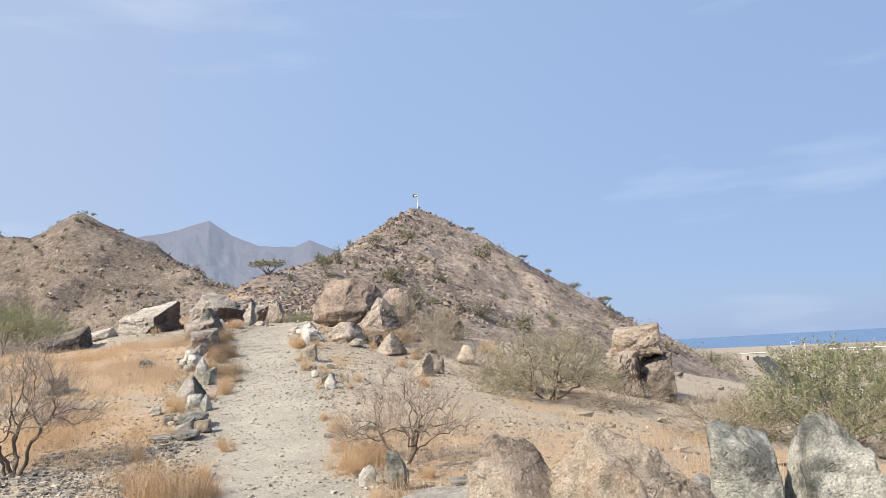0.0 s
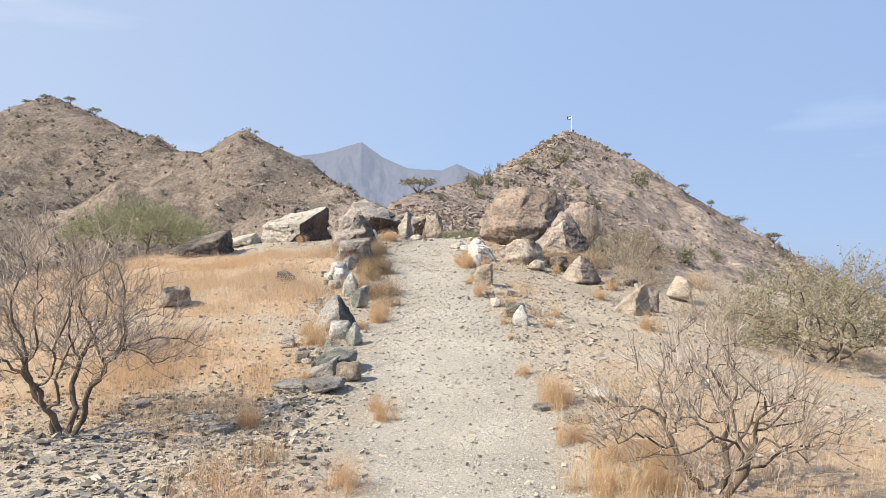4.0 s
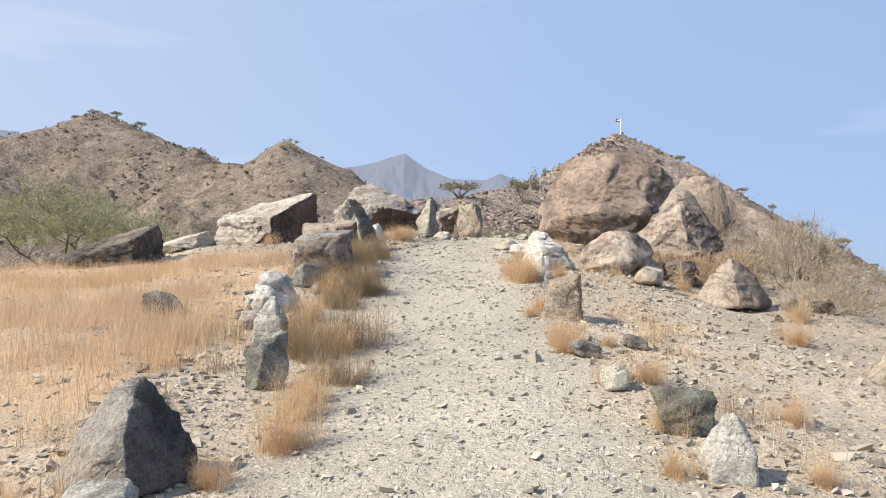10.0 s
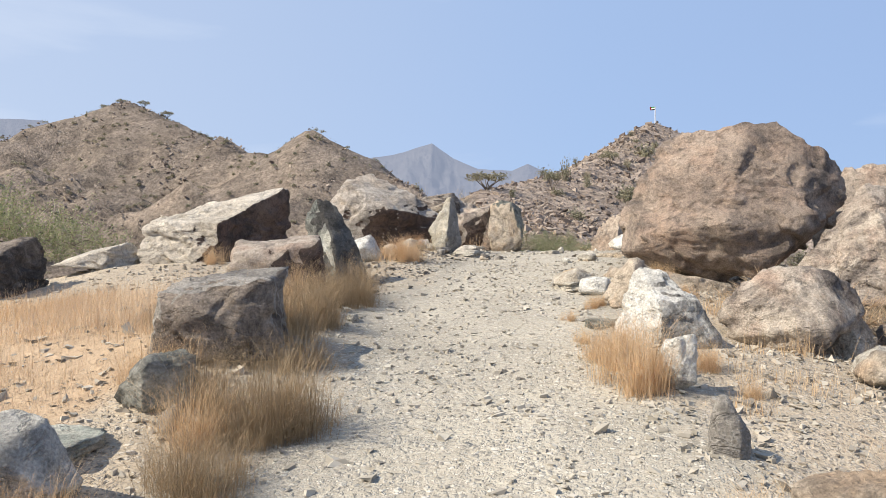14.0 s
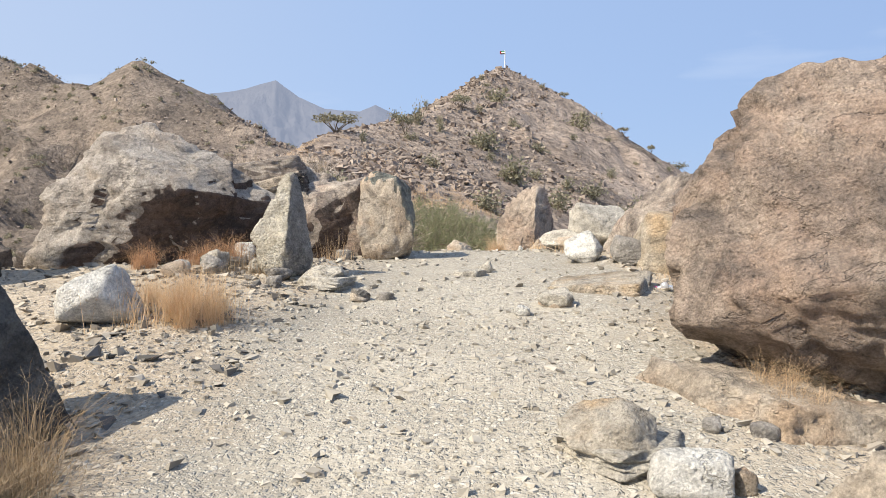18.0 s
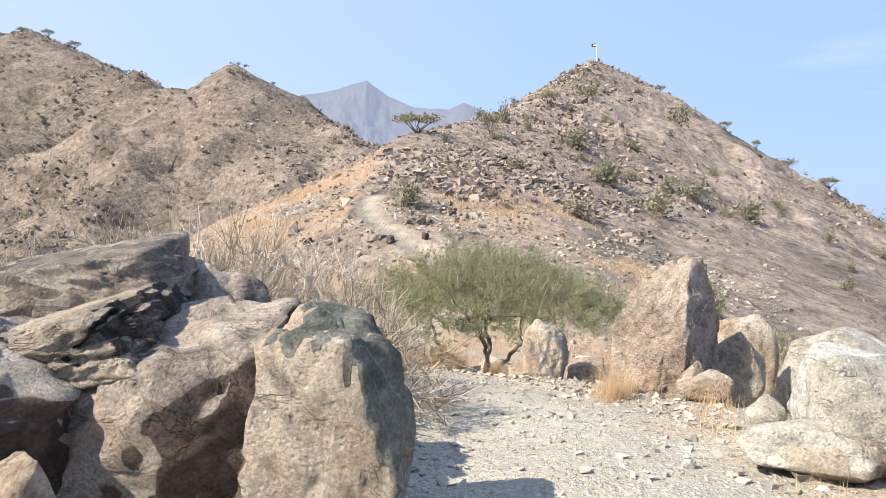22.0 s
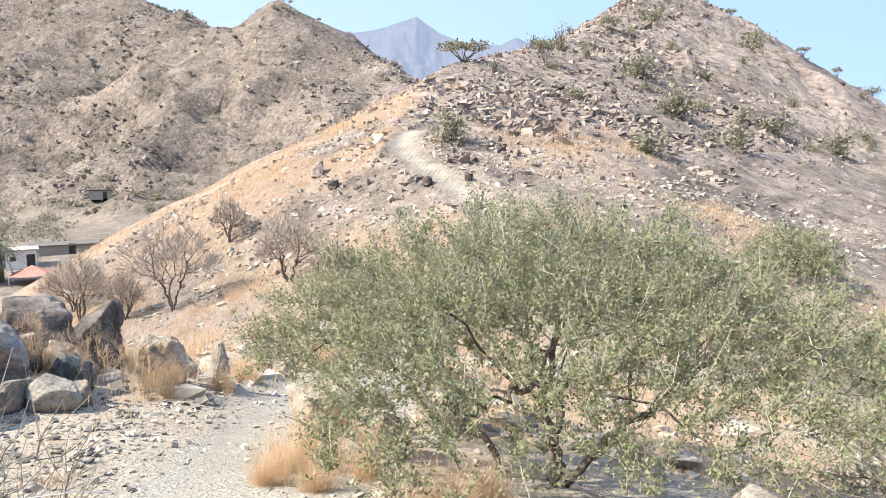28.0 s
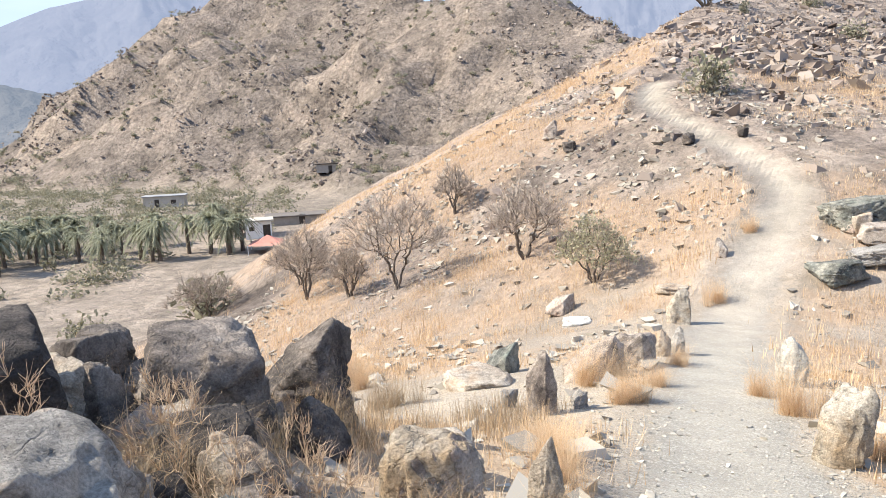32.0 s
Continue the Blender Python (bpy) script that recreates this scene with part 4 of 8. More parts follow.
rock("rock", "round", "white", -5.89, 18.89, 0.46, 0.37, 0.43, 28, 17, "chalky white and grey stone beside the gravel trail")
rock("standing_stone", "spire", "whitegreen", -5.24, 17.44, 0.30, 0.21, 0.50, 28, 18, "whitish green mottled upright stone beside the gravel trail")
rock("rock", "block", "darkgreen", -4.74, 16.37, 0.30, 0.21, 0.44, 29, 19, "dark greenish stone beside the gravel trail")
rock("rock", "block", "white", -5.65, 18.32, 0.42, 0.34, 0.41, 35, 20, "chalky white and grey stone beside the gravel trail")
rock("rock", "slab", "whitegreen", -6.19, 19.29, 0.59, 0.71, 0.14, 34, 21, "whitish green mottled stone beside the gravel trail")
rock("rock", "block", "darkgreen", -6.03, 19.91, 0.43, 0.34, 0.34, 30, 22, "dark greenish stone beside the gravel trail")
rock("rock", "round", "greygreen", -6.82, 18.27, 0.38, 0.30, 0.24, 45, 23, "grey-green stone beside the gravel trail")
rock("rock", "block", "pale", -6.90, 27.00, 0.22, 0.20, 0.21, 24, 25, "pale sandy grey stone beside the gravel trail")
rock("rock", "round", "white", -7.20, 26.98, 0.19, 0.17, 0.12, 27, 26, "chalky white and grey stone beside the gravel trail")
rock("stone_slab", "slab", "pale", -5.93, 26.81, 0.43, 0.52, 0.15, 14, 27, "pale sandy grey flat slab beside the gravel trail")
rock("rock", "block", "white", -6.96, 27.90, 0.21, 0.19, 0.18, 21, 28, "chalky white and grey stone beside the gravel trail")
rock("rock", "block", "grey", -6.34, 26.86, 0.22, 0.20, 0.12, 23, 29, "dull grey stone beside the gravel trail")
rock("rock", "slab", "grey", -5.44, 26.44, 0.13, 0.10, 0.10, 9, 30, "dull grey stone beside the gravel trail")
rock("stone_slab", "slab", "pale", -4.85, 27.40, 0.30, 0.24, 0.09, -2, 31, "pale sandy grey flat slab beside the gravel trail")
rock("rock", "spire", "pale", -4.72, 27.58, 0.12, 0.10, 0.12, -3, 32, "pale sandy grey stone beside the gravel trail")
rock("rock", "round", "tan", -6.57, 28.09, 0.33, 0.26, 0.52, 26, 33, "sandy tan stone beside the gravel trail")
rock("rock", "round", "tan", -3.25, 33.74, 0.77, 0.70, 1.08, -11, 35, "sandy tan stone beside the gravel trail")
rock("boulder", "round", "pale", -2.42, 33.12, 1.25, 1.13, 1.19, -17, 36, "pale sandy grey boulder on the dry hillside")
rock("rock", "round", "pale", -3.79, 29.73, 0.60, 0.54, 0.26, -14, 37, "pale sandy grey stone beside the gravel trail")
rock("boulder", "round", "pale", -3.40, 29.82, 0.70, 0.63, 0.60, -14, 39, "pale sandy grey boulder beside the gravel trail")
rock("rock", "round", "white", -3.79, 28.32, 0.38, 0.34, 0.35, -14, 40, "chalky white and grey stone beside the gravel trail")
rock("rock", "round", "grey", -3.39, 28.11, 0.36, 0.33, 0.30, -19, 41, "dull grey stone beside the gravel trail")
rock("boulder", "round", "tan", -1.81, 29.20, 0.79, 0.71, 0.95, -29, 43, "sandy tan boulder beside the gravel trail")
rock("rock", "round", "pale", -4.23, 26.36, 0.25, 0.23, 0.15, -15, 45, "pale sandy grey stone beside the gravel trail")
rock("rock", "round", "grey", -1.54, 30.69, 0.41, 0.37, 0.64, -26, 46, "dull grey stone beside the gravel trail")
rock("boulder", "massive", "brown", -2.44, 22.76, 1.05, 0.94, 0.71, -6, 49, "weathered pinkish brown boulder beside the gravel trail")
rock("boulder", "round", "tan", -1.19, 24.76, 0.98, 0.89, 0.61, -12, 50, "sandy tan boulder beside the gravel trail")
rock("rock", "block", "white", -3.34, 21.00, 0.20, 0.16, 0.36, 2, 52, "chalky white and grey stone beside the gravel trail")
rock("rock", "spire", "grey", -3.16, 20.14, 0.19, 0.15, 0.31, 0, 53, "dull grey stone beside the gravel trail")
rock("boulder", "crate", "tan", -2.96, 19.01, 0.39, 0.28, 0.50, -3, 54, "pale tan stained boulder beside the gravel trail")
rock("rock", "round", "pale", -2.02, 21.94, 0.38, 0.34, 0.29, -10, 55, "pale sandy grey stone beside the gravel trail")
rock("rock", "slab", "pale", -4.14, 24.20, 0.49, 0.58, 0.10, 7, 56, "pale sandy grey stone beside the gravel trail")
rock("rock", "spire", "white", -2.00, 15.36, 0.25, 0.20, 0.33, -4, 57, "chalky white and grey stone beside the gravel trail")
rock("rock", "round", "grey", -2.10, 16.15, 0.27, 0.25, 0.21, -2, 58, "dull grey stone beside the gravel trail")
rock("rock", "block", "pale", -2.47, 16.58, 0.16, 0.15, 0.15, 1, 59, "pale sandy grey stone beside the gravel trail")
rock("rock", "block", "grey", -2.69, 17.48, 0.25, 0.22, 0.15, 3, 60, "dull grey stone beside the gravel trail")
rock("rock", "shard", "tan", -0.16, 18.43, 0.71, 0.64, 0.62, -10, 61, "sandy tan stone beside the gravel trail")
rock("rock", "round", "tan", 1.19, 21.73, 0.60, 0.54, 0.62, -13, 62, "sandy tan stone on the dry hillside")
rock("boulder", "shard", "browndark", 1.07, 26.41, 0.65, 0.52, 0.84, -15, 64, "brown and black varnished boulder on the dry hillside")
rock("rock", "block", "greygreen", -2.13, 16.03, 0.36, 0.28, 0.27, -7, 65, "grey-green stone beside the gravel trail")
rock("rock", "block", "pale", -2.49, 16.60, 0.18, 0.16, 0.17, -1, 66, "pale sandy grey stone beside the gravel trail")
rock("rock", "block", "grey", -2.31, 18.04, 0.21, 0.19, 0.14, -3, 67, "dull grey stone beside the gravel trail")
rock("rock", "round", "tan", -2.05, 21.84, 0.35, 0.32, 0.27, -3, 68, "sandy tan stone beside the gravel trail")
rock("rock", "round", "white", -3.99, 23.86, 0.30, 0.21, 0.20, -4, 70, "chalky white and grey stone beside the gravel trail")
rock("rock", "slab", "greygreen", -3.85, 22.49, 0.27, 0.33, 0.11, -7, 71, "grey-green stone beside the gravel trail")
rock("rock", "block", "pale", -3.64, 22.86, 0.14, 0.12, 0.13, -10, 72, "pale sandy grey stone beside the gravel trail")
rock("rock", "block", "greywhite", -5.82, 22.13, 0.10, 0.09, 0.09, 26, 74, "white-veined grey stone beside the gravel trail")
rock("rock", "round", "white", -2.27, 24.84, 0.20, 0.18, 0.18, -19, 75, "chalky white and grey stone beside the gravel trail")
rock("boulder", "round", "tan", -3.54, 32.60, 0.55, 0.49, 0.77, -13, 76, "sandy tan boulder beside the gravel trail")
rock("rock", "crate", "brown", -4.72, 35.1, 0.50, 0.44, 0.40, 0, 77, "weathered brown stone beside the gravel trail")
rock("rock", "block", "tan", -8.26, 37.98, 0.73, 0.66, 0.50, 18, 78, "sandy tan stone beside the gravel trail")
rock("rock", "block", "red", -7.47, 37.17, 0.47, 0.43, 0.47, 15, 79, "reddish brown stone beside the gravel trail")
rock("rock", "block", "tan", -7.38, 38.65, 0.58, 0.52, 0.47, 13, 80, "sandy tan stone beside the gravel trail")
rock("rock", "round", "tan", -3.99, 31.84, 0.21, 0.19, 0.36, -9, 81, "sandy tan stone beside the gravel trail")
rock("rock", "round", "grey", -7.24, 32.58, 0.49, 0.44, 0.33, 34, 82, "dull grey stone beside the gravel trail")
rock("rock", "spire", "grey", -8.38, 39.02, 0.14, 0.12, 0.30, 20, 83, "dull grey stone beside the gravel trail")
rock("standing_stone", "spire", "tan", -10.12, 39.30, 0.21, 0.13, 0.61, 29, 85, "sandy tan upright stone beside the gravel trail")
rock("standing_stone", "spire", "brown", -12.01, 43.70, 0.38, 0.23, 0.91, 27, 86, "weathered brown upright stone beside the gravel trail")
rock("rock", "slab", "tan", -13.94, 45.67, 1.12, 1.35, 0.36, 30, 87, "sandy tan flat stone beside the gravel trail")
rock("rock", "shard", "red", -12.32, 46.46, 1.02, 0.82, 0.74, 22, 88, "reddish brown stone beside the gravel trail")
rock("rock", "shard", "greygreen", -14.32, 47.28, 0.70, 0.56, 0.65, 26, 89, "grey-green stone beside the gravel trail")
rock("rock", "block", "brown", -11.96, 47.61, 0.65, 0.52, 0.69, 16, 90, "weathered brown stone beside the gravel trail")
rock("rock", "spire", "tan", -11.84, 48.92, 0.29, 0.23, 0.57, 14, 91, "sandy tan stone beside the gravel trail")
rock("rock", "spire", "grey", -11.68, 49.30, 0.29, 0.23, 0.58, 13, 92, "dull grey stone beside the gravel trail")
rock("standing_stone", "spire", "ochre", -12.36, 52.46, 0.54, 0.32, 0.92, 12, 93, "ochre stained upright stone beside the gravel trail")
rock("standing_stone", "spire", "brown", -12.22, 56.96, 0.36, 0.29, 0.58, 9, 94, "weathered brown upright stone beside the gravel trail")
rock("standing_stone", "block", "ochre", -8.83, 43.18, 0.54, 0.32, 0.90, 1, 95, "ochre stained upright stone beside the gravel trail")
rock("standing_stone", "spire", "pale", -9.60, 47.32, 0.46, 0.28, 0.85, 4, 96, "pale sandy grey upright stone beside the gravel trail")
rock("boulder", "block", "greygreen", -9.36, 56.06, 1.49, 1.34, 0.62, 2, 97, "grey-green boulder beside the gravel trail")
rock("boulder", "block", "brown", -8.41, 58.34, 1.18, 1.06, 0.60, -1, 98, "weathered brown boulder beside the gravel trail")
rock("boulder", "block", "greygreen", -9.03, 59.21, 2.01, 1.41, 1.00, 1, 99, "grey-green boulder beside the gravel trail")
rock("boulder", "block", "grey", -8.52, 57.15, 1.41, 1.13, 0.59, -1, 100, "dull grey boulder beside the gravel trail")
rock("rock", "block", "tan", -9.02, 58.78, 0.77, 0.69, 0.67, 1, 101, "sandy tan stone beside the gravel trail")
rock("rock", "block", "brown", -9.09, 58.72, 0.62, 0.55, 0.35, 1, 102, "weathered brown stone beside the gravel trail")
rock("rock", "shard", "brown", -16.05, 54.59, 0.83, 0.66, 0.60, 21, 103, "weathered brown stone on the dry hillside")
rock("rock", "spire", "grey", -11.69, 44.11, 0.21, 0.17, 0.26, 20, 104, "dull grey stone beside the gravel trail")
rock("rock", "slab", "tan", -13.10, 55.13, 0.91, 0.71, 0.21, 13, 105, "sandy tan stone beside the gravel trail")
rock("rock", "block", "grey", -12.67, 44.18, 0.24, 0.22, 0.29, 26, 106, "dull grey stone beside the gravel trail")
rock("rock", "spire", "brown", -21.94, 68.67, 0.75, 0.60, 0.91, 22, 107, "weathered brown stone on the dry hillside")
rock("rock", "block", "dark", -20.43, 67.22, 0.68, 0.54, 0.51, 21, 108, "dark brown varnished stone on the dry hillside")
rock("rock", "block", "dark", -14.86, 65.22, 0.48, 0.43, 0.46, 12, 109, "dark brown varnished stone beside the gravel trail")
rock("rock", "block", "dark", -12.98, 65.69, 0.42, 0.38, 0.43, 8, 110, "dark brown varnished stone beside the gravel trail")
rock("rock", "slab", "white", -15.17, 53.58, 0.80, 0.95, 0.20, 20, 111, "chalky white and grey stone beside the gravel trail")
rock("rock", "massive", "dark", -13.98, 37.18, 0.95, 0.85, 0.40, 224, 112, "dark brown varnished stone under others in the heap", 1.95)
rock("boulder", "drum", "browndark", -13.98, 37.18, 1.00, 0.90, 0.77, 70, 113, "brown and black varnished boulder on the dry hillside", 2.19)
rock("boulder", "crate_mirrored", "dark", -12.51, 37.68, 0.93, 0.74, 0.62, 59, 114, "dark brown varnished boulder on the dry hillside", 2.21)
rock("rock", "crate", "browndark", -12.98, 36.89, 0.44, 0.40, 0.51, 5, 115, "brown and black varnished stone under others in the heap", 2.07)
rock("rock", "peak", "brown", -12.98, 36.89, 0.47, 0.42, 0.28, 69, 116, "weathered brown stone on the dry hillside", 2.43)
rock("boulder", "crate", "browndark", -12.21, 36.59, 0.89, 0.71, 0.57, 70, 117, "brown and black varnished boulder on the dry hillside", 1.93)
rock("boulder", "crate_mirrored", "browndark", -12.22, 38.95, 0.81, 0.65, 0.70, 47, 119, "brown and black varnished boulder beside the gravel trail", 1.80)
rock("rock", "crate", "browndark", -12.38, 40.03, 0.70, 0.49, 0.53, 240, 120, "brown and black varnished stone under others in the heap", 1.24)
rock("boulder", "shard", "dark", -12.38, 40.03, 0.73, 0.51, 0.60, 41, 121, "dark brown varnished boulder beside the gravel trail", 1.62)
rock("boulder", "peak", "browndark", -12.42, 38.34, 0.59, 0.53, 0.62, 53, 122, "brown and black varnished boulder beside the gravel trail", 1.79)
rock("rock", "drum", "brown", -13.97, 36.66, 0.35, 0.32, 0.88, 21, 123, "weathered brown stone under others in the heap", 1.83)
rock("rock", "crate_mirrored", "brown", -13.97, 36.66, 0.37, 0.34, 0.34, 75, 124, "weathered brown stone on the dry hillside", 2.56)
rock("rock", "crate", "browndark", -12.92, 36.46, 0.50, 0.45, 0.41, 115, 125, "brown and black varnished stone under others in the heap", 2.03)
rock("boulder", "peak", "dark", -12.92, 36.46, 0.52, 0.47, 0.38, 74, 126, "dark brown varnished boulder on the dry hillside", 2.29)
rock("rock", "massive", "darkgrey", -12.40, 37.02, 0.41, 0.37, 0.38, 65, 127, "dark grey pitted stone on the dry hillside", 2.07)
rock("boulder", "drum", "browndark", -12.90, 36.84, 0.57, 0.51, 0.33, 70, 128, "brown and black varnished boulder on the dry hillside", 2.18)
rock("rock", "crate_mirrored", "dark", -12.36, 37.38, 0.33, 0.30, 0.25, 61, 129, "dark brown varnished stone on the dry hillside", 2.11)
rock("standing_stone", "spire", "greygreen", -10.82, 37.82, 0.43, 0.26, 0.40, 45, 130, "grey-green upright stone beside the gravel trail", 1.83)
rock("rock", "peak", "dark", -11.70, 39.31, 0.48, 0.43, 0.43, 40, 131, "dark brown varnished stone beside the gravel trail", 1.55)
rock("rock", "massive", "dark", -12.94, 38.77, 0.32, 0.29, 0.46, 84, 132, "dark brown varnished stone under others in the heap", 1.87)
rock("rock", "drum", "dark", -12.94, 38.77, 0.34, 0.31, 0.27, 53, 133, "dark brown varnished stone on the dry hillside", 2.19)
rock("rock", "crate_mirrored", "dark", -12.74, 38.02, 0.46, 0.41, 0.38, 58, 134, "dark brown varnished stone on the dry hillside", 2.02)
rock("rock", "crate", "dark", -11.61, 38.37, 0.53, 0.48, 0.35, 47, 135, "dark brown varnished stone beside the gravel trail", 1.86)
rock("rock", "slab", "pale", -10.90, 38.40, 0.33, 0.39, 0.11, 40, 136, "pale sandy grey stone beside the gravel trail")
rock("rock", "block", "greygreen", -6.92, 27.03, 0.22, 0.18, 0.19, 30, 142, "grey-green stone beside the gravel trail")
rock("rock", "slab", "grey", -6.90, 27.39, 0.36, 0.25, 0.10, 27, 143, "dull grey stone beside the gravel trail")
rock("rock", "block", "pale", -6.57, 27.04, 0.15, 0.12, 0.14, 25, 144, "pale sandy grey stone beside the gravel trail")
rock("rock", "block", "grey", -6.14, 28.50, 0.17, 0.15, 0.13, 13, 145, "dull grey stone beside the gravel trail")
rock("rock", "wedge", "pale", -5.98, 26.82, 0.41, 0.29, 0.18, 17, 146, "pale sandy grey stone beside the gravel trail")
rock("rock", "round", "tan", -5.63, 26.40, 0.13, 0.12, 0.08, 13, 147, "sandy tan stone beside the gravel trail")
rock("rock", "block", "grey", -6.30, 26.60, 0.13, 0.11, 0.11, 24, 148, "dull grey stone beside the gravel trail")
rock("rock", "slab", "tan", -4.23, 26.39, 0.25, 0.30, 0.10, -6, 150, "sandy tan stone beside the gravel trail")
rock("rock", "block", "white", -4.48, 26.05, 0.11, 0.10, 0.08, -3, 151, "chalky white and grey stone beside the gravel trail")
rock("rock", "block", "grey", -5.62, 26.42, 0.14, 0.13, 0.11, 10, 152, "dull grey stone beside the gravel trail")
rock("rock", "slab", "white", -3.97, 23.91, 0.30, 0.21, 0.10, -16, 153, "chalky white and grey stone beside the gravel trail")
rock("rock", "slab", "grey", -3.56, 24.31, 0.13, 0.15, 0.10, -21, 154, "dull grey stone beside the gravel trail")
rock("rock", "round", "grey", -3.78, 24.32, 0.08, 0.07, 0.08, -17, 155, "dull grey stone beside the gravel trail")
rock("rock", "block", "tan", -3.81, 23.85, 0.10, 0.08, 0.11, -19, 156, "sandy tan stone beside the gravel trail")
rock("rock", "round", "tan", -7.18, 26.85, 0.20, 0.16, 0.14, 24, 157, "sandy tan stone beside the gravel trail")
rock("rock", "round", "grey", -6.90, 26.94, 0.20, 0.16, 0.17, 21, 158, "dull grey stone beside the gravel trail")
rock("rock", "slab", "grey", -6.89, 27.50, 0.29, 0.35, 0.10, 19, 159, "dull grey stone beside the gravel trail")
rock("rock", "round", "tan", -3.89, 31.72, 0.41, 0.33, 0.30, -10, 160, "sandy tan stone beside the gravel trail")
rock("rock", "round", "pale", -3.82, 30.32, 0.22, 0.17, 0.26, -14, 161, "pale sandy grey stone beside the gravel trail")
rock("boulder", "round", "white", -3.39, 30.35, 0.61, 0.49, 0.61, -19, 162, "chalky white and grey boulder beside the gravel trail")
rock("rock", "round", "tan", -3.70, 29.59, 0.45, 0.36, 0.22, -18, 163, "sandy tan stone beside the gravel trail")
rock("rock", "round", "white", -4.32, 29.68, 0.07, 0.06, 0.09, -9, 164, "chalky white and grey stone beside the gravel trail")
rock("rock", "round", "tan", -6.90, 44.58, 0.86, 0.69, 0.60, 7, 165, "sandy tan stone beside the gravel trail")
rock("rock", "block", "pale", -4.34, 52.45, 1.02, 0.81, 0.80, -1, 166, "pale sandy grey stone on the dry hillside")
rock("rock", "block", "tan", -4.56, 35.11, 0.32, 0.25, 0.33, -1, 167, "sandy tan stone beside the gravel trail")
rock("rock", "slab", "grey", -4.27, 10.48, 0.27, 0.29, 0.10, 37, 168, "dull grey stone beside the gravel trail")
rock("rock", "slab", "grey", -5.56, 11.24, 0.27, 0.25, 0.10, 43, 169, "dull grey stone beside the gravel trail")
rock("rock", "block", "grey", -3.87, 11.99, 0.52, 0.42, 0.14, 24, 170, "dull grey stone beside the gravel trail")
rock("rock", "shard", "grey", -4.08, 12.68, 0.50, 0.40, 0.25, 23, 171, "dull grey stone beside the gravel trail")
rock("rock", "slab", "greygreen", -1.21, 11.33, 0.30, 0.23, 0.10, -6, 172, "grey-green stone beside the gravel trail")
rock("rock", "slab", "tan", -0.35, 12.44, 0.53, 0.54, 0.14, -14, 173, "sandy tan stone beside the gravel trail")
rock("rock", "slab", "grey", -1.54, 11.77, 0.24, 0.26, 0.10, -1, 174, "dull grey stone beside the gravel trail")
rock("rock", "block", "white", -2.67, 6.14, 0.35, 0.28, 0.19, 26, 175, "chalky white and grey stone beside the gravel trail")
rock("rock", "slab", "grey", 0.36, 8.51, 0.34, 0.40, 0.10, -9, 176, "dull grey stone beside the gravel trail")
rock("rock", "round", "greygreen", 2.24, 9.67, 0.64, 0.51, 0.46, -21, 177, "grey-green stone on the dry hillside")
rock("rock", "spire", "white", -0.73, 8.41, 0.16, 0.13, 0.25, 1, 178, "chalky white and grey stone beside the gravel trail")
rock("rock", "round", "pale", -2.72, 7.52, 0.09, 0.08, 0.14, 21, 179, "pale sandy grey stone beside the gravel trail")
rock("rock", "round", "ochre", -10.42, 37.20, 0.44, 0.40, 0.34, 45, 190, "ochre stained stone beside the gravel trail")
rock("boulder", "shard", "dark", -11.25, 23.30, 1.85, 1.00, 0.86, 40, 195, "dark brown varnished boulder beside the gravel trail")
rock("rock", "shard", "paledark", -10.96, 25.27, 1.17, 0.82, 0.43, 37, 196, "pale cream and dark brown split stone on the dry hillside")
rock("rock", "round", "white", -7.05, 25.50, 0.52, 0.42, 0.40, 22, 197, "chalky white and grey stone beside the gravel trail")
# right and under faces get darker looks: varnish and shade in one colour
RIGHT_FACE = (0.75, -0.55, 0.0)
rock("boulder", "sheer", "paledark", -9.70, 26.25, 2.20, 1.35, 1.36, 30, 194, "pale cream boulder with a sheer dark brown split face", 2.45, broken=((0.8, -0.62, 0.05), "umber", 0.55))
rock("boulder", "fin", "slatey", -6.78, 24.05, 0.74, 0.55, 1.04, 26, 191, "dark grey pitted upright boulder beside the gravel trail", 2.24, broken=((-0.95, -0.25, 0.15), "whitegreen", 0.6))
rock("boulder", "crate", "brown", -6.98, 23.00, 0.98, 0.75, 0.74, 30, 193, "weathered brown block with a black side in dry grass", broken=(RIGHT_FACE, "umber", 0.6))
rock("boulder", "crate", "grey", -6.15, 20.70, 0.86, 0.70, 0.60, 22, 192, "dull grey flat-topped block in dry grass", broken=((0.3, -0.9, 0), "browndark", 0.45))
rock("boulder", "overhang", "ledge", -7.85, 28.20, 2.40, 1.35, 1.46, 20, 180, "large grey-brown boulder with shade coloured into its undercut face", 2.74, broken=((0.6, -0.7, -0.4), "umber", 0.68))
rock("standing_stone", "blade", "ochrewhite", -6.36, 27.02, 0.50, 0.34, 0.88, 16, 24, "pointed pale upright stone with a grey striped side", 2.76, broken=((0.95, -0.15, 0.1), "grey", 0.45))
rock("boulder", "crate", "brown", -6.52, 29.0, 1.04, 0.95, 1.0, 14, 182, "brown block with varnish and shade coloured into one side under tilted slabs", 2.72, broken=((0.85, -0.5, -0.2), "umber", 0.5))
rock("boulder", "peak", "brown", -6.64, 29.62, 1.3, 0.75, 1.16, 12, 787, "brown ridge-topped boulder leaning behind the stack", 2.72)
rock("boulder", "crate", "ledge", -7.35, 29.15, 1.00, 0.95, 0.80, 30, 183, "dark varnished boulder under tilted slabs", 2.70)
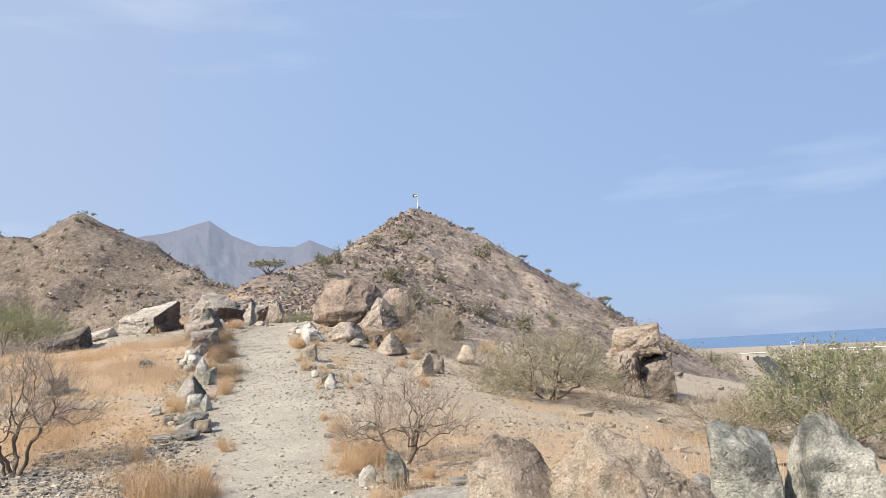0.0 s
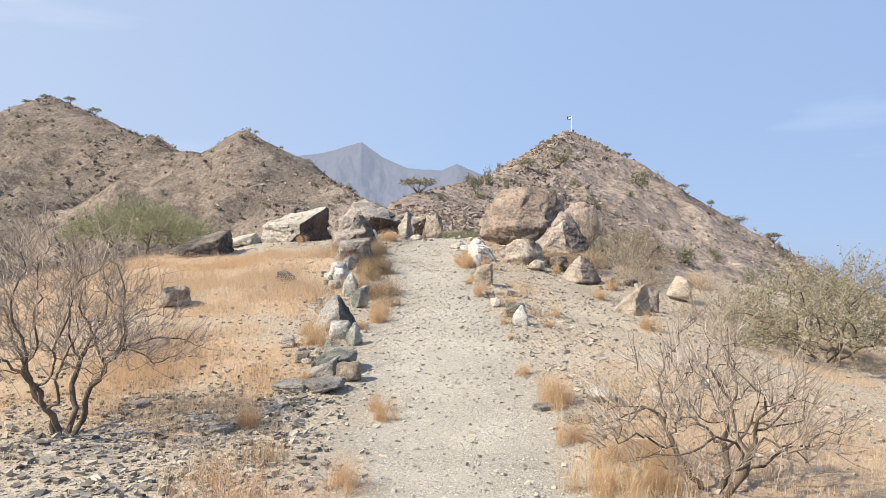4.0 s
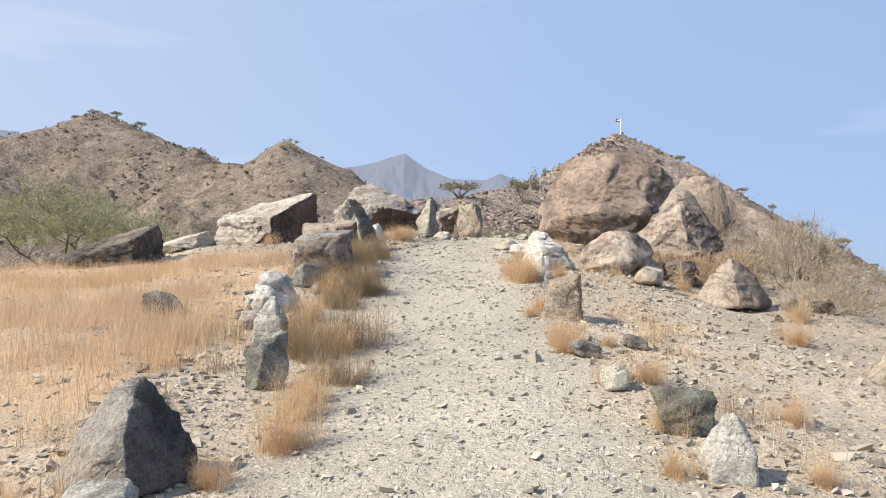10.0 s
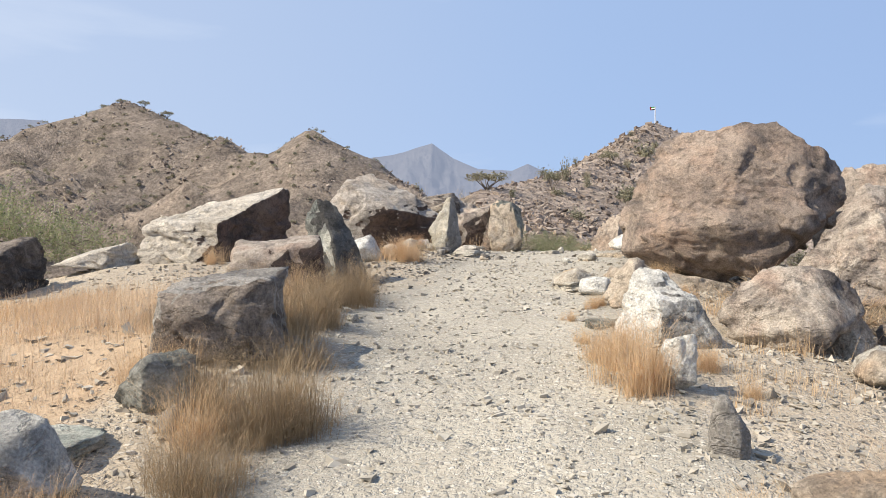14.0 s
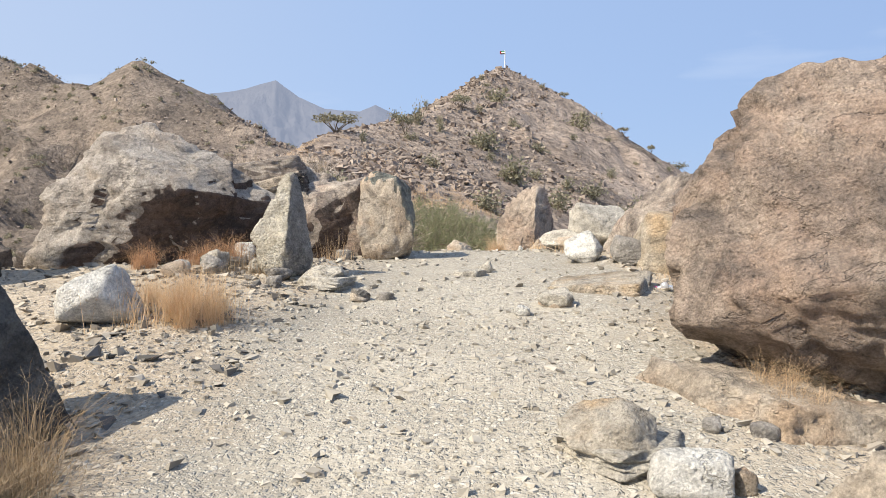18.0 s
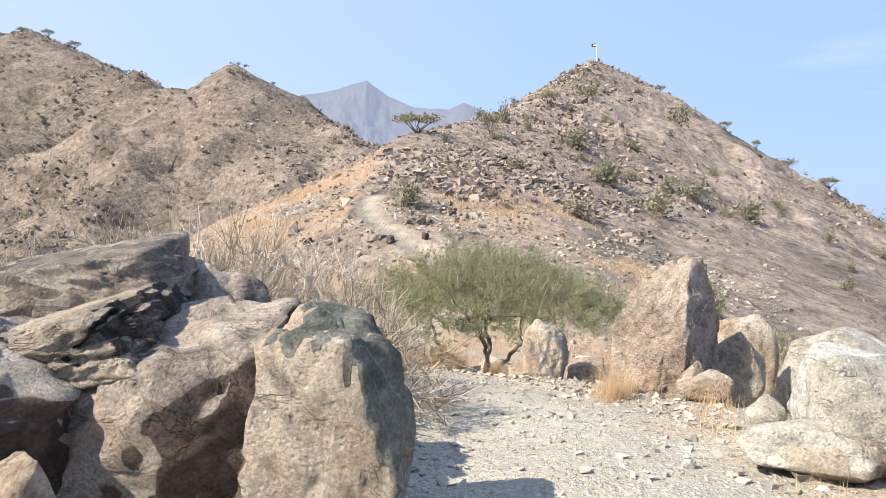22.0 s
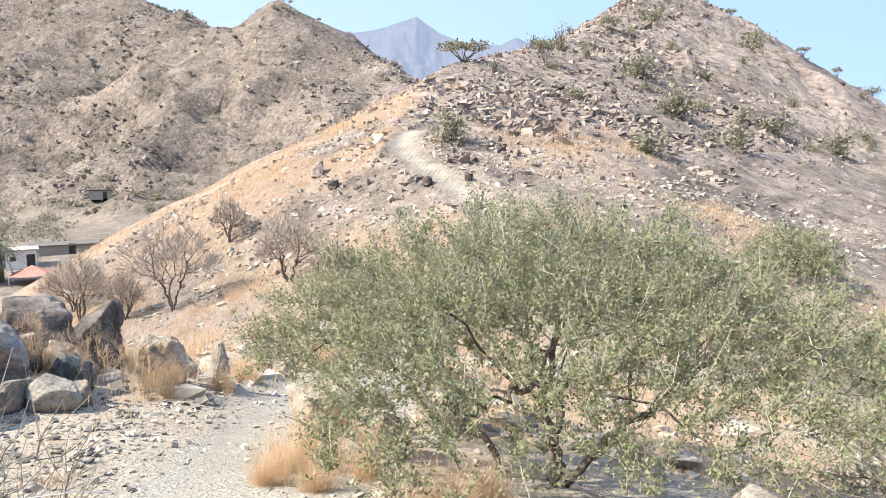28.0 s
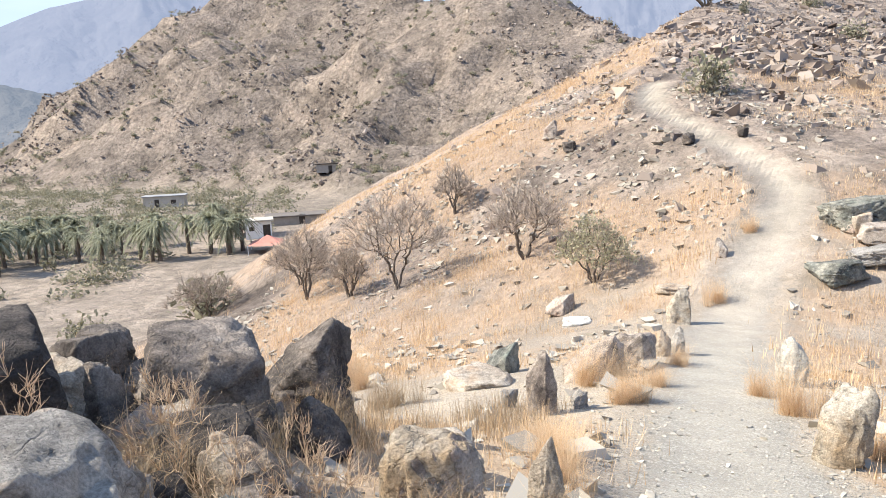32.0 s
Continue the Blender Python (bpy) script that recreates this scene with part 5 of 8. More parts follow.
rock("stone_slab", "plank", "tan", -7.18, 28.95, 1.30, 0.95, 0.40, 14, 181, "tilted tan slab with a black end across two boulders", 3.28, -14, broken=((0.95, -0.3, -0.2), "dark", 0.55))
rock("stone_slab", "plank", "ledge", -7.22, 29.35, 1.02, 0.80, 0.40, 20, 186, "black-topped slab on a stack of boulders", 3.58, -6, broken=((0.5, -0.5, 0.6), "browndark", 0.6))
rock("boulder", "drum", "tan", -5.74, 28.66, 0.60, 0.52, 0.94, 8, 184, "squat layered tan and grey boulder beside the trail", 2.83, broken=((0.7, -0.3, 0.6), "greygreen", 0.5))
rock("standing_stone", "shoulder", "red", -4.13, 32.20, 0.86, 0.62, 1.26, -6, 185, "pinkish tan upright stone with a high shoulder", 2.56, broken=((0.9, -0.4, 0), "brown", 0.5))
rock("standing_stone", "drum", "tan", -5.18, 34.55, 0.54, 0.42, 0.78, 2, 34, "pale tan upright stone at the bend of the trail", broken=(RIGHT_FACE, "grey", 0.6))
rock("stone_slab", "plank", "ochre", -3.81, 27.02, 0.78, 0.80, 0.38, -12, 44, "low banded ochre slab in the gravel", 2.48)
rock("boulder", "round", "ochre", -2.95, 28.05, 0.84, 0.74, 0.66, -16, 42, "rounded banded pale boulder beside the gravel trail", 2.7)
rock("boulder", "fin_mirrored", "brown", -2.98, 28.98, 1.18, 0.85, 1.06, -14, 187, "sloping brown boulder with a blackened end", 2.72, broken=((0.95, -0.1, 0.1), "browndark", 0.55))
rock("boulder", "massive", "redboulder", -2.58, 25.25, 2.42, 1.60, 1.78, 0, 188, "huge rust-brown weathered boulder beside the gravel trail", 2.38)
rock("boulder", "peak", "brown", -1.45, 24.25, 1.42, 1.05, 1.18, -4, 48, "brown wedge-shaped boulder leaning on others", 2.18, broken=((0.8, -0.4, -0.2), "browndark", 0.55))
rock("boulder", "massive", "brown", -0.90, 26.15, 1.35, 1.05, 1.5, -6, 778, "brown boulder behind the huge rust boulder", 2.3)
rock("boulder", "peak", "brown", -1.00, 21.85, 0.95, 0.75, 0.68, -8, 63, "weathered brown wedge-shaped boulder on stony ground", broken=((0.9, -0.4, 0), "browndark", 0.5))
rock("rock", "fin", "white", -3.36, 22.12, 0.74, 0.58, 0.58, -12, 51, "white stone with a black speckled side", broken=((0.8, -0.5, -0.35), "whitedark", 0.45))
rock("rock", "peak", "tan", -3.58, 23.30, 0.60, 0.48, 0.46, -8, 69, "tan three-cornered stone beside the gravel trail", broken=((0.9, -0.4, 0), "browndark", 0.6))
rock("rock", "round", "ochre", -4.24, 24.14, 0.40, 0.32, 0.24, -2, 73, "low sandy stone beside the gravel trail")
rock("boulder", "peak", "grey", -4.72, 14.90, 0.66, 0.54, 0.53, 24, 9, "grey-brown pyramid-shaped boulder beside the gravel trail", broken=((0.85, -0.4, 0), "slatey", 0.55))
rock("rock", "crate", "whitegreen", -4.45, 14.38, 0.33, 0.26, 0.27, 24, 10, "pale angular stone at the foot of the pyramid stone")
rock("rock", "blade", "whitegreen", -4.17, 14.10, 0.24, 0.17, 0.36, 20, 11, "pale leaning stone beside the gravel trail")
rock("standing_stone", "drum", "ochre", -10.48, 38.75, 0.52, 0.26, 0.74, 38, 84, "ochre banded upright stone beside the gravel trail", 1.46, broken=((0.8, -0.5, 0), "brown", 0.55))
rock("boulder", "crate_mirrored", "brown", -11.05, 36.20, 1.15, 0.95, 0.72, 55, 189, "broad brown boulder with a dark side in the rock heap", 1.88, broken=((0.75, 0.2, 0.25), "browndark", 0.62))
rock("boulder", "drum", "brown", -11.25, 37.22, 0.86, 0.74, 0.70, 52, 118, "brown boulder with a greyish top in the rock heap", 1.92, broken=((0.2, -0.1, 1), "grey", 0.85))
rock("stone_slab", "plank", "pale", 0.34, 6.68, 1.40, 1.10, 0.34, -8, 781, "flat pale slab beside the gravel trail", -0.06)
rock("rock", "fin", "grey", 2.35, 6.30, 0.40, 0.36, 0.40, -20, 138, "small grey stone among the boulders", -0.05)
rock("boulder", "fin", "red", 0.62, 4.68, 0.92, 0.70, 1.06, -8, 137, "reddish brown sloping boulder beside the gravel trail", -0.1)
rock("boulder", "fin", "tan", 1.34, 4.38, 1.36, 0.84, 1.12, -15, 783, "sandy sloping boulder beside the gravel trail", -0.1)
rock("rock", "crate_mirrored", "whitegreen", 2.02, 4.80, 0.46, 0.42, 1.01, -22, 139, "pale green-grey angular stone beside the gravel trail", -0.08)
rock("boulder", "shoulder_mirrored", "whitegreen", 2.58, 4.70, 0.74, 0.60, 1.05, -26, 140, "pale green-grey boulder beside the gravel trail", -0.08)
rock("rock", "crate", "brown", -6.60, 13.35, 0.28, 0.22, 0.2, 40, 786, "small brown stone in dry grass")
heap(900, -12.6, 37.4, 0.85, 36, 0.25, 0.6, "dark angular stone wedged in the rock heap")
heap(940, -12.0, 38.9, 0.6, 16, 0.2, 0.45, "dark angular stone wedged in the rock heap")
heap(960, -8.3, 28.6, 0.8, 12, 0.15, 0.4, "dark broken stone between the boulders")
heap(980, -11.2, 36.6, 0.5, 16, 0.2, 0.5, "dark angular stone wedged in the rock heap")
heap(1010, -0.9, 23.3, 0.8, 14, 0.15, 0.5, "brown angular stone below the big boulder")
heap(1030, -4.4, 13.5, 0.26, 9, 0.08, 0.22, "grey broken stone in the row along the trail", ("grey", "greygreen", "pale", "white"))
heap(1050, -5.8, 18.6, 0.28, 8, 0.1, 0.3, "grey broken stone in the row along the trail", ("grey", "greygreen", "pale", "white"))
rock("boulder", "block", "tan", -3.3, 24.75, 1.5, 1.2, 0.95, 10, 777, "flat-topped tan boulder under the huge rust boulder", 1.62)


def plastic_bottle(x, y, turn):
    """A crushed clear drinking bottle lying on its side, with its cap on."""
    root = new("plastic_bottle")
    root.matrix_world = pose(x, y, float(land(x, y)) + 0.05, 0, 0, turn)
    tagged(root, "crushed clear plastic bottle with a pink cap on gravel", "bottle")
    rng = np.random.default_rng(12)
    for name, material, rings in (("body", CLEAR_PLASTIC, ((0.0, 0.004), (0.002, 0.026), (0.02, 0.031), (0.07, 0.028), (0.085, 0.031), (0.13, 0.031), (0.165, 0.016), (0.18, 0.0125))), ("cap", PINK_PLASTIC, ((0.178, 0.004), (0.179, 0.0155), (0.2, 0.0155), (0.202, 0.004)))):
        a = np.arange(20) * 0.31416
        verts = np.concatenate([np.stack([np.full(20, -along), wide * np.cos(a) * (1 + rng.normal(0, 0.05, 20) * (name == "body")), wide * 0.85 * np.sin(a)], -1) for along, wide in rings])
        k = np.arange(20)
        faces = np.concatenate([np.stack([j * 20 + k, j * 20 + (k + 1) % 20, j * 20 + 20 + (k + 1) % 20, j * 20 + 20 + k], -1) for j in range(len(rings) - 1)])
        part(name, mesh_from(name, verts, faces, material, True), None, root)


CLEAR_PLASTIC = plain_material("clear_plastic", [(0.72, 0.74, 0.76), (0.82, 0.84, 0.86)], 20, 0.12)
CLEAR_PLASTIC.node_tree.nodes["Principled BSDF"].inputs["Transmission Weight"].default_value = 0.75
PINK_PLASTIC = plain_material("pink_plastic", [(0.75, 0.16, 0.3), (0.8, 0.2, 0.35)], 20, 0.35)
plastic_bottle(-3.20, 27.02, -12)


# ---- plants ----
def unit(v):
    return v / max(np.linalg.norm(v), 1e-9)


def grow(seed, stems, levels, kids, wide, deep, tall, lean=0.7, wobble=0.22, lift=0.1, shrink=0.6, thick=0.03):
    """Branches of a shrub or tree as (points, radii, level), kept inside a dome of the given size."""
    rng = np.random.default_rng(seed)
    made = []
    dome = np.array([2 / wide, 2 / deep, 1 / tall])

    def branch(p, way, length, radius, level):
        count = (6, 4, 3, 2, 2)[min(level, 4)]
        pts, ways = [p], [way]
        for k in range(count):
            way = unit(way + rng.normal(0, wobble, 3) + (0, 0, lift))
            q = p + way * length / count
            if np.linalg.norm(q * dome) > 1.0 + 0.1 * rng.uniform(-1, 1) or (k and q[2] < 0.02):
                break
            p = q
            pts.append(p)
            ways.append(way)
        if len(pts) < 2:
            return
        made.append((np.array(pts), np.linspace(radius, radius * 0.5, len(pts)), level))
        if level < levels:
            for _ in range(kids[level]):
                k = rng.integers(2 if level == 0 and len(pts) > 3 else 1, len(pts))
                side = unit(np.cross(ways[k], rng.normal(0, 1, 3)))
                away = unit(ways[k] * rng.uniform(0.5, 1.0) + side * rng.uniform(0.4, 1.0))
                branch(pts[k], away, length * shrink * rng.uniform(0.6, 1.2), radius * 0.58, level + 1)

    reach = max(tall, 0.5 * (wide + deep) / 2)
    for k in range(stems):
        a = 6.283 * (k + rng.uniform(-0.3, 0.3)) / stems
        out = rng.uniform(0.25, 1.0) * lean
        branch(np.array([0.03 * tall * math.cos(a), 0.03 * tall * math.sin(a), -0.05]), unit(np.array([out * math.cos(a), out * math.sin(a), 1.0])), reach * rng.uniform(0.75, 1.05), thick * tall, 0)
    return made, rng


def tubes(branches, sides_by_level):
    """Tapered tubes along branches, as corners and four-sided faces."""
    verts, faces, base = [], [], 0
    for pts, radii, level in branches:
        n = sides_by_level[min(level, len(sides_by_level) - 1)]
        along = np.gradient(pts, axis=0)
        along /= np.linalg.norm(along, axis=1, keepdims=True) + 1e-9
        side = np.cross(along, (0.31, 0.17, 0.93))
        side /= np.linalg.norm(side, axis=1, keepdims=True) + 1e-9
        up = np.cross(along, side)
        a = np.arange(n) * 6.2832 / n
        ring = pts[:, None] + radii[:, None, None] * (np.cos(a)[None, :, None] * side[:, None] + np.sin(a)[None, :, None] * up[:, None])
        verts.append(ring.reshape(-1, 3))
        k = len(pts)
        i = np.arange(k - 1)[:, None] * n + np.arange(n)[None]
        j = np.arange(k - 1)[:, None] * n + (np.arange(n)[None] + 1) % n
        faces.append((np.stack([i, j, j + n, i + n], -1) + base).reshape(-1, 4))
        base += k * n
    return np.concatenate(verts), np.concatenate(faces)


def leaves_at(points, size, rng, long=1.8):
    """A small folded leaf at every point."""
    n = len(points)
    a = rng.normal(0, 1, (n, 3))
    a /= np.linalg.norm(a, axis=1, keepdims=True)
    b = np.cross(a, rng.normal(0, 1, (n, 3)))
    b /= np.linalg.norm(b, axis=1, keepdims=True)
    s = size * rng.uniform(0.6, 1.3, (n, 1))
    quad = np.stack([points, points + a * s * long * 0.5 + b * s * 0.5, points + a * s * long, points + a * s * long * 0.5 - b * s * 0.5], 1)
    return quad.reshape(-1, 3), np.arange(n * 4).reshape(n, 4)


def shrub(name, label, category, x, y, wide, tall, seed, stems=6, levels=3, kids=(6, 6, 6), leaf=None, leaf_size=0.02, leaf_count=0, flat=1.0, bark=None, twig=None,
          thick=0.015, lean=0.9, wobble=0.3, lift=0.08, deep=None, group="", turn=0, twig_scale=1.0):
    """A shrub or tree: trunk and limbs, twigs, and leaves if it has any."""
    branches, rng = grow(seed, stems, levels, kids, wide, deep or wide, tall, lean, wobble, lift, thick=thick)
    fitted = [(pts * (1, 1, 1) , radii * (twig_scale if level >= 2 else 1.0), level) for pts, radii, level in branches]
    for pts, radii, level in fitted:
        pts[:, 2] = np.sign(pts[:, 2]) * tall * (np.abs(pts[:, 2]) / tall) ** flat
    root = new(name)
    root.matrix_world = pose(x, y, float(land(x, y)) - 0.02, 0, 0, turn)
    tagged(root, label, category, group)
    limbs = [b for b in fitted if b[2] < 2]
    fine = [b for b in fitted if b[2] >= 2]
    v, f = tubes(limbs, (6, 4))
    part("trunk", mesh_from("trunk", v, f, bark or BARK, True), None, root)
    if fine:
        v, f = tubes(fine, (3, 3, 3, 3, 3))
        part("branchwork", mesh_from("branchwork", v, f, twig or TWIG), None, root)
    if leaf_count:
        ends = np.concatenate([b[0] for b in (fine or limbs)])
        pick = ends[rng.integers(0, len(ends), leaf_count)] + rng.normal(0, leaf_size * (1.6 if fine else 2.2), (leaf_count, 3))
        v, f = leaves_at(pick, leaf_size, rng)
        part("crown", mesh_from("crown", v, f, leaf or LEAF), None, root)
    return root


def colonise(seed, wide, deep, tall, pulls, step, low, stems):
    """A crown grown towards points spread through a dome, from several stems: nodes, parents and tips borne."""
    rng = np.random.default_rng(seed)
    ways = rng.normal(0, 1, (pulls, 3))
    ways /= np.linalg.norm(ways, axis=1, keepdims=True)
    ways[:, 2] = np.abs(ways[:, 2])
    ang = np.arctan2(ways[:, 1], ways[:, 0])
    uneven = 0.9 + 0.1 * np.sin(ang * 2 + seed) + 0.09 * np.sin(ang * 5 + 2.1 * seed)
    r = rng.uniform(0.02, 1, pulls) ** (1 / 2.6) * uneven
    aims = ways * r[:, None] * (wide / 2, deep / 2, tall * (1 - low))
    aims[:, 2] += tall * low * (0.6 + 0.4 * np.clip(1.2 - np.hypot(aims[:, 0] / wide, aims[:, 1] / deep) * 1.6, 0, 1))
    a = 6.283 * np.arange(stems) / stems + rng.uniform(0, 1)
    base = np.stack([0.02 * wide * np.cos(a), 0.02 * wide * np.sin(a), 0 * a - 0.06], -1)
    nodes, parents = [base], [np.full(stems, -1)]
    far = ((aims[:, None] - base[None]) ** 2).sum(-1)
    near, dist = far.argmin(1), np.sqrt(far.min(1))
    total = stems
    for turn in range(140):
        if not len(aims):
            break
        flat = np.concatenate(nodes)
        used, inverse = np.unique(near, return_inverse=True)
        pull = aims - flat[near]
        pull /= np.linalg.norm(pull, axis=1, keepdims=True) + 1e-9
        way = np.zeros((len(used), 3))
        np.add.at(way, inverse, pull)
        way /= np.linalg.norm(way, axis=1, keepdims=True) + 1e-9
        way += rng.normal(0, 0.3, way.shape)
        way /= np.linalg.norm(way, axis=1, keepdims=True) + 1e-9
        fresh = flat[used] + way * step
        fresh[:, 2] = np.maximum(fresh[:, 2], 0.01)
        gap = np.sqrt(((aims[:, None] - fresh[None]) ** 2).sum(-1))
        best = gap.argmin(1)
        closer = gap[np.arange(len(aims)), best] < dist
        near = np.where(closer, best + total, near)
        dist = np.minimum(dist, gap.min(1))
        nodes.append(fresh)
        parents.append(used)
        total += len(fresh)
        keep = dist > step * 1.3
        aims, near, dist = aims[keep], near[keep], dist[keep]
    nodes, parents = np.concatenate(nodes), np.concatenate(parents)
    bears = np.zeros(len(nodes))
    has_child = np.zeros(len(nodes), bool)
    has_child[parents[parents >= 0]] = True
    bears[~has_child] = 1
    for k in range(len(nodes) - 1, stems - 1, -1):
        bears[parents[k]] += bears[k]
    return nodes, parents, bears, stems, rng


def tree(name, label, category, x, y, wide, tall, seed, pulls=900, low=0.2, stems=4, deep=None, twigs=2.0, twig_long=2.2, tip=0.0028, leaf=None, leaf_size=0.02, leaf_count=0,
         bark=None, twig=None, group="", step=None, reach_up=0.35, swell=0.46):
    """A shrub or tree with crooked limbs, fine twigs and small leaves if it has any."""
    step = step or 0.028 * (wide + tall)
    nodes, parents, bears, stems, rng = colonise(seed, wide, deep or wide, tall, pulls, step, low, stems)
    radius = tip * bears ** swell
    # chains that follow the stronger child
    follow = np.full(len(nodes), -1)
    for k in range(stems, len(nodes)):
        p = parents[k]
        if follow[p] < 0 or bears[k] > bears[follow[p]]:
            follow[p] = k
    limbs, fine = [], []
    for k in range(len(nodes)):
        p = parents[k]
        if p >= 0 and follow[p] == k:
            continue
        chain = [p] if p >= 0 else []
        q = k
        while q >= 0:
            chain.append(q)
            q = follow[q]
        if len(chain) < 2:
            continue
        pts, rad = nodes[chain], radius[chain].copy()
        rad[0] = min(rad[0], rad[1] * 1.3)
        (limbs if bears[k] > 0.02 * bears[:stems].sum() else fine).append((pts, rad, 0))
    thin = np.flatnonzero(bears < 0.012 * bears[:stems].sum() + 2)
    grown = rng.choice(thin, int(len(thin) * twigs))
    ways = nodes[grown] / (wide / 2, wide / 2, tall)
    ways = ways / (np.linalg.norm(ways, axis=1, keepdims=True) + 1e-9) * 0.7 + rng.normal(0, 0.55, ways.shape) + (0, 0, reach_up)
    ways /= np.linalg.norm(ways, axis=1, keepdims=True)
    long = step * twig_long * rng.uniform(0.4, 1.3, (len(grown), 1))
    middle = nodes[grown] + ways * long * 0.5 + rng.normal(0, step * 0.12, ways.shape)
    ends = nodes[grown] + ways * long
    ends[:, 2] = np.maximum(ends[:, 2], 0.03)
    for k in range(len(grown)):
        fine.append((np.stack([nodes[grown[k]], middle[k], ends[k]]), np.array([tip, tip * 0.75, tip * 0.45]), 2))
    root = new(name)
    root.matrix_world = pose(x, y, float(land(x, y)) - 0.02, 0, 0, 0)
    tagged(root, label, category, group)
    if limbs:
        v, f = tubes(limbs, (6,))
        part("trunk", mesh_from("trunk", v, f, bark or BARK, True), None, root)
    v, f = tubes(fine, (3,))
    part("branchwork", mesh_from("branchwork", v, f, twig or TWIG), None, root)
    if leaf_count:
        pick = rng.integers(0, len(grown), leaf_count)
        along = rng.uniform(0, 1, (leaf_count, 1))
        pts = nodes[grown[pick]] * (1 - along) + ends[pick] * along + rng.normal(0, leaf_size * 1.1, (leaf_count, 3))
        v, f = leaves_at(pts, leaf_size, rng)
        part("crown", mesh_from("crown", v, f, leaf or LEAF), None, root)
    return root


THICKETS = {}


def thicket(label, x, y, wide, tall, form):
    """A leafless tangle of twigs; a few shapes are used again at other sizes."""
    if form not in THICKETS:
        made = THICKETS[form] = tree("dry_bush", label, "bush", x, y, 2.0, 1.1, 20 + form, 650, 0.05, 9, twigs=4.5, twig_long=2.6, tip=0.0024, twig=DRY_TWIG, bark=DRY_TWIG, step=0.085, reach_up=0.1)
    else:
        made = copy_thing(THICKETS[form], Matrix())
        tagged(made, label, "bush")
    made.matrix_world = pose(x, y, float(land(x, y)) - 0.03, 0, 0, (x * 71 + y * 31) % 360) @ Matrix.Diagonal((wide / 2.0, wide / 2.0, tall / 1.1, 1))


# beside the first stretch of the trail
tree("bare_tree", "small leafless grey thorn tree on the dry slope", "tree", -5.6, 10.2, 2.4, 1.9, 11, 900, 0.36, 4, twigs=4, twig_long=3.0, tip=0.0027, step=0.08, swell=0.54)
tree("bare_bush", "leafless low thorn bush beside the gravel trail", "bush", -0.35, 9.7, 2.1, 1.2, 12, 420, 0.3, 3, twigs=3.5, twig_long=3.0, tip=0.0027, step=0.08, swell=0.56)
tree("acacia_bush", "green thorny acacia bush on the slope", "bush", 8.2, 14.6, 4.8, 2.0, 13, 1300, 0.15, 6, twigs=3, tip=0.005, leaf=LEAF, leaf_size=0.03, leaf_count=26000)
tree("acacia_bush", "grey-green half-bare bush on the slope", "bush", 2.9, 17.4, 3.5, 1.75, 14, 1300, 0.15, 6, twigs=3.5, tip=0.0045, leaf=GREY_LEAF, leaf_size=0.022, leaf_count=22000)
for n, (x, y, w, h) in enumerate([(4.3, 16.2, 2.6, 0.75), (6.3, 15.8, 2.8, 0.8), (5.2, 13.2, 2.3, 0.9), (2.0, 18.6, 1.8, 0.8), (9.6, 13.4, 3.0, 1.3), (7.4, 13.2, 2.2, 1.0), (1.6, 19.8, 2.0, 1.0)]):
    thicket("tangled leafless grey-brown bush on the slope", x, y, w, h, n % 3)
tree("acacia_tree", "spreading green acacia tree below the crest", "tree", -15.2, 26.8, 6.0, 2.3, 17, 1300, 0.5, 4, twigs=3.5, tip=0.005, leaf=LEAF, leaf_size=0.026, leaf_count=30000)
# dry thicket round the big boulder
for n, (x, y, w, h) in enumerate([(-0.6, 25.6, 1.9, 1.5), (0.3, 24.6, 1.9, 1.3), (0.8, 26.2, 2.2, 1.2), (-0.9, 23.9, 1.3, 0.55), (0.6, 23.2, 1.6, 0.8), (0.2, 22.3, 1.5, 0.5), (-1.5, 25.6, 1.5, 0.6), (-1.6, 23.6, 1.5, 0.45), (-1.9, 24.2, 1.3, 0.35)]):
    thicket("dead bleached thorn thicket beside the boulders", x, y, w, h, n % 3)
# beyond the crest
tree("acacia_bush", "wide green thorny acacia bush beside the trail", "bush", -6.25, 37.35, 5.0, 2.1, 41, 2600, 0.5, 4, twigs=5, twig_long=2.4, tip=0.0024, leaf=LEAF, leaf_size=0.0125, leaf_count=190000, step=0.1, reach_up=0.4, swell=0.53)
tree("acacia_bush", "grey-green thorn bush on the slope", "bush", -2.3, 39.9, 3.6, 1.6, 42, 1200, 0.08, 6, twigs=3, tip=0.004, leaf=GREY_LEAF, leaf_size=0.026, leaf_count=16000)
tree("acacia_bush", "grey-green thorn bush on the slope", "bush", 0.5, 45.3, 3.8, 1.8, 43, 900, 0.08, 6, twigs=3, tip=0.005, leaf=GREY_LEAF, leaf_size=0.035, leaf_count=11000)
tree("acacia_bush", "green thorn bush on the slope", "bush", 2.8, 56.0, 4.4, 2.4, 44, 700, 0.1, 5, twigs=3, tip=0.007, leaf=LEAF, leaf_size=0.055, leaf_count=9000)
tree("acacia_bush", "green thorn bush on the slope", "bush", 0.2, 61.0, 3.8, 2.0, 45, 700, 0.1, 5, twigs=3, tip=0.007, leaf=LEAF, leaf_size=0.055, leaf_count=9000)
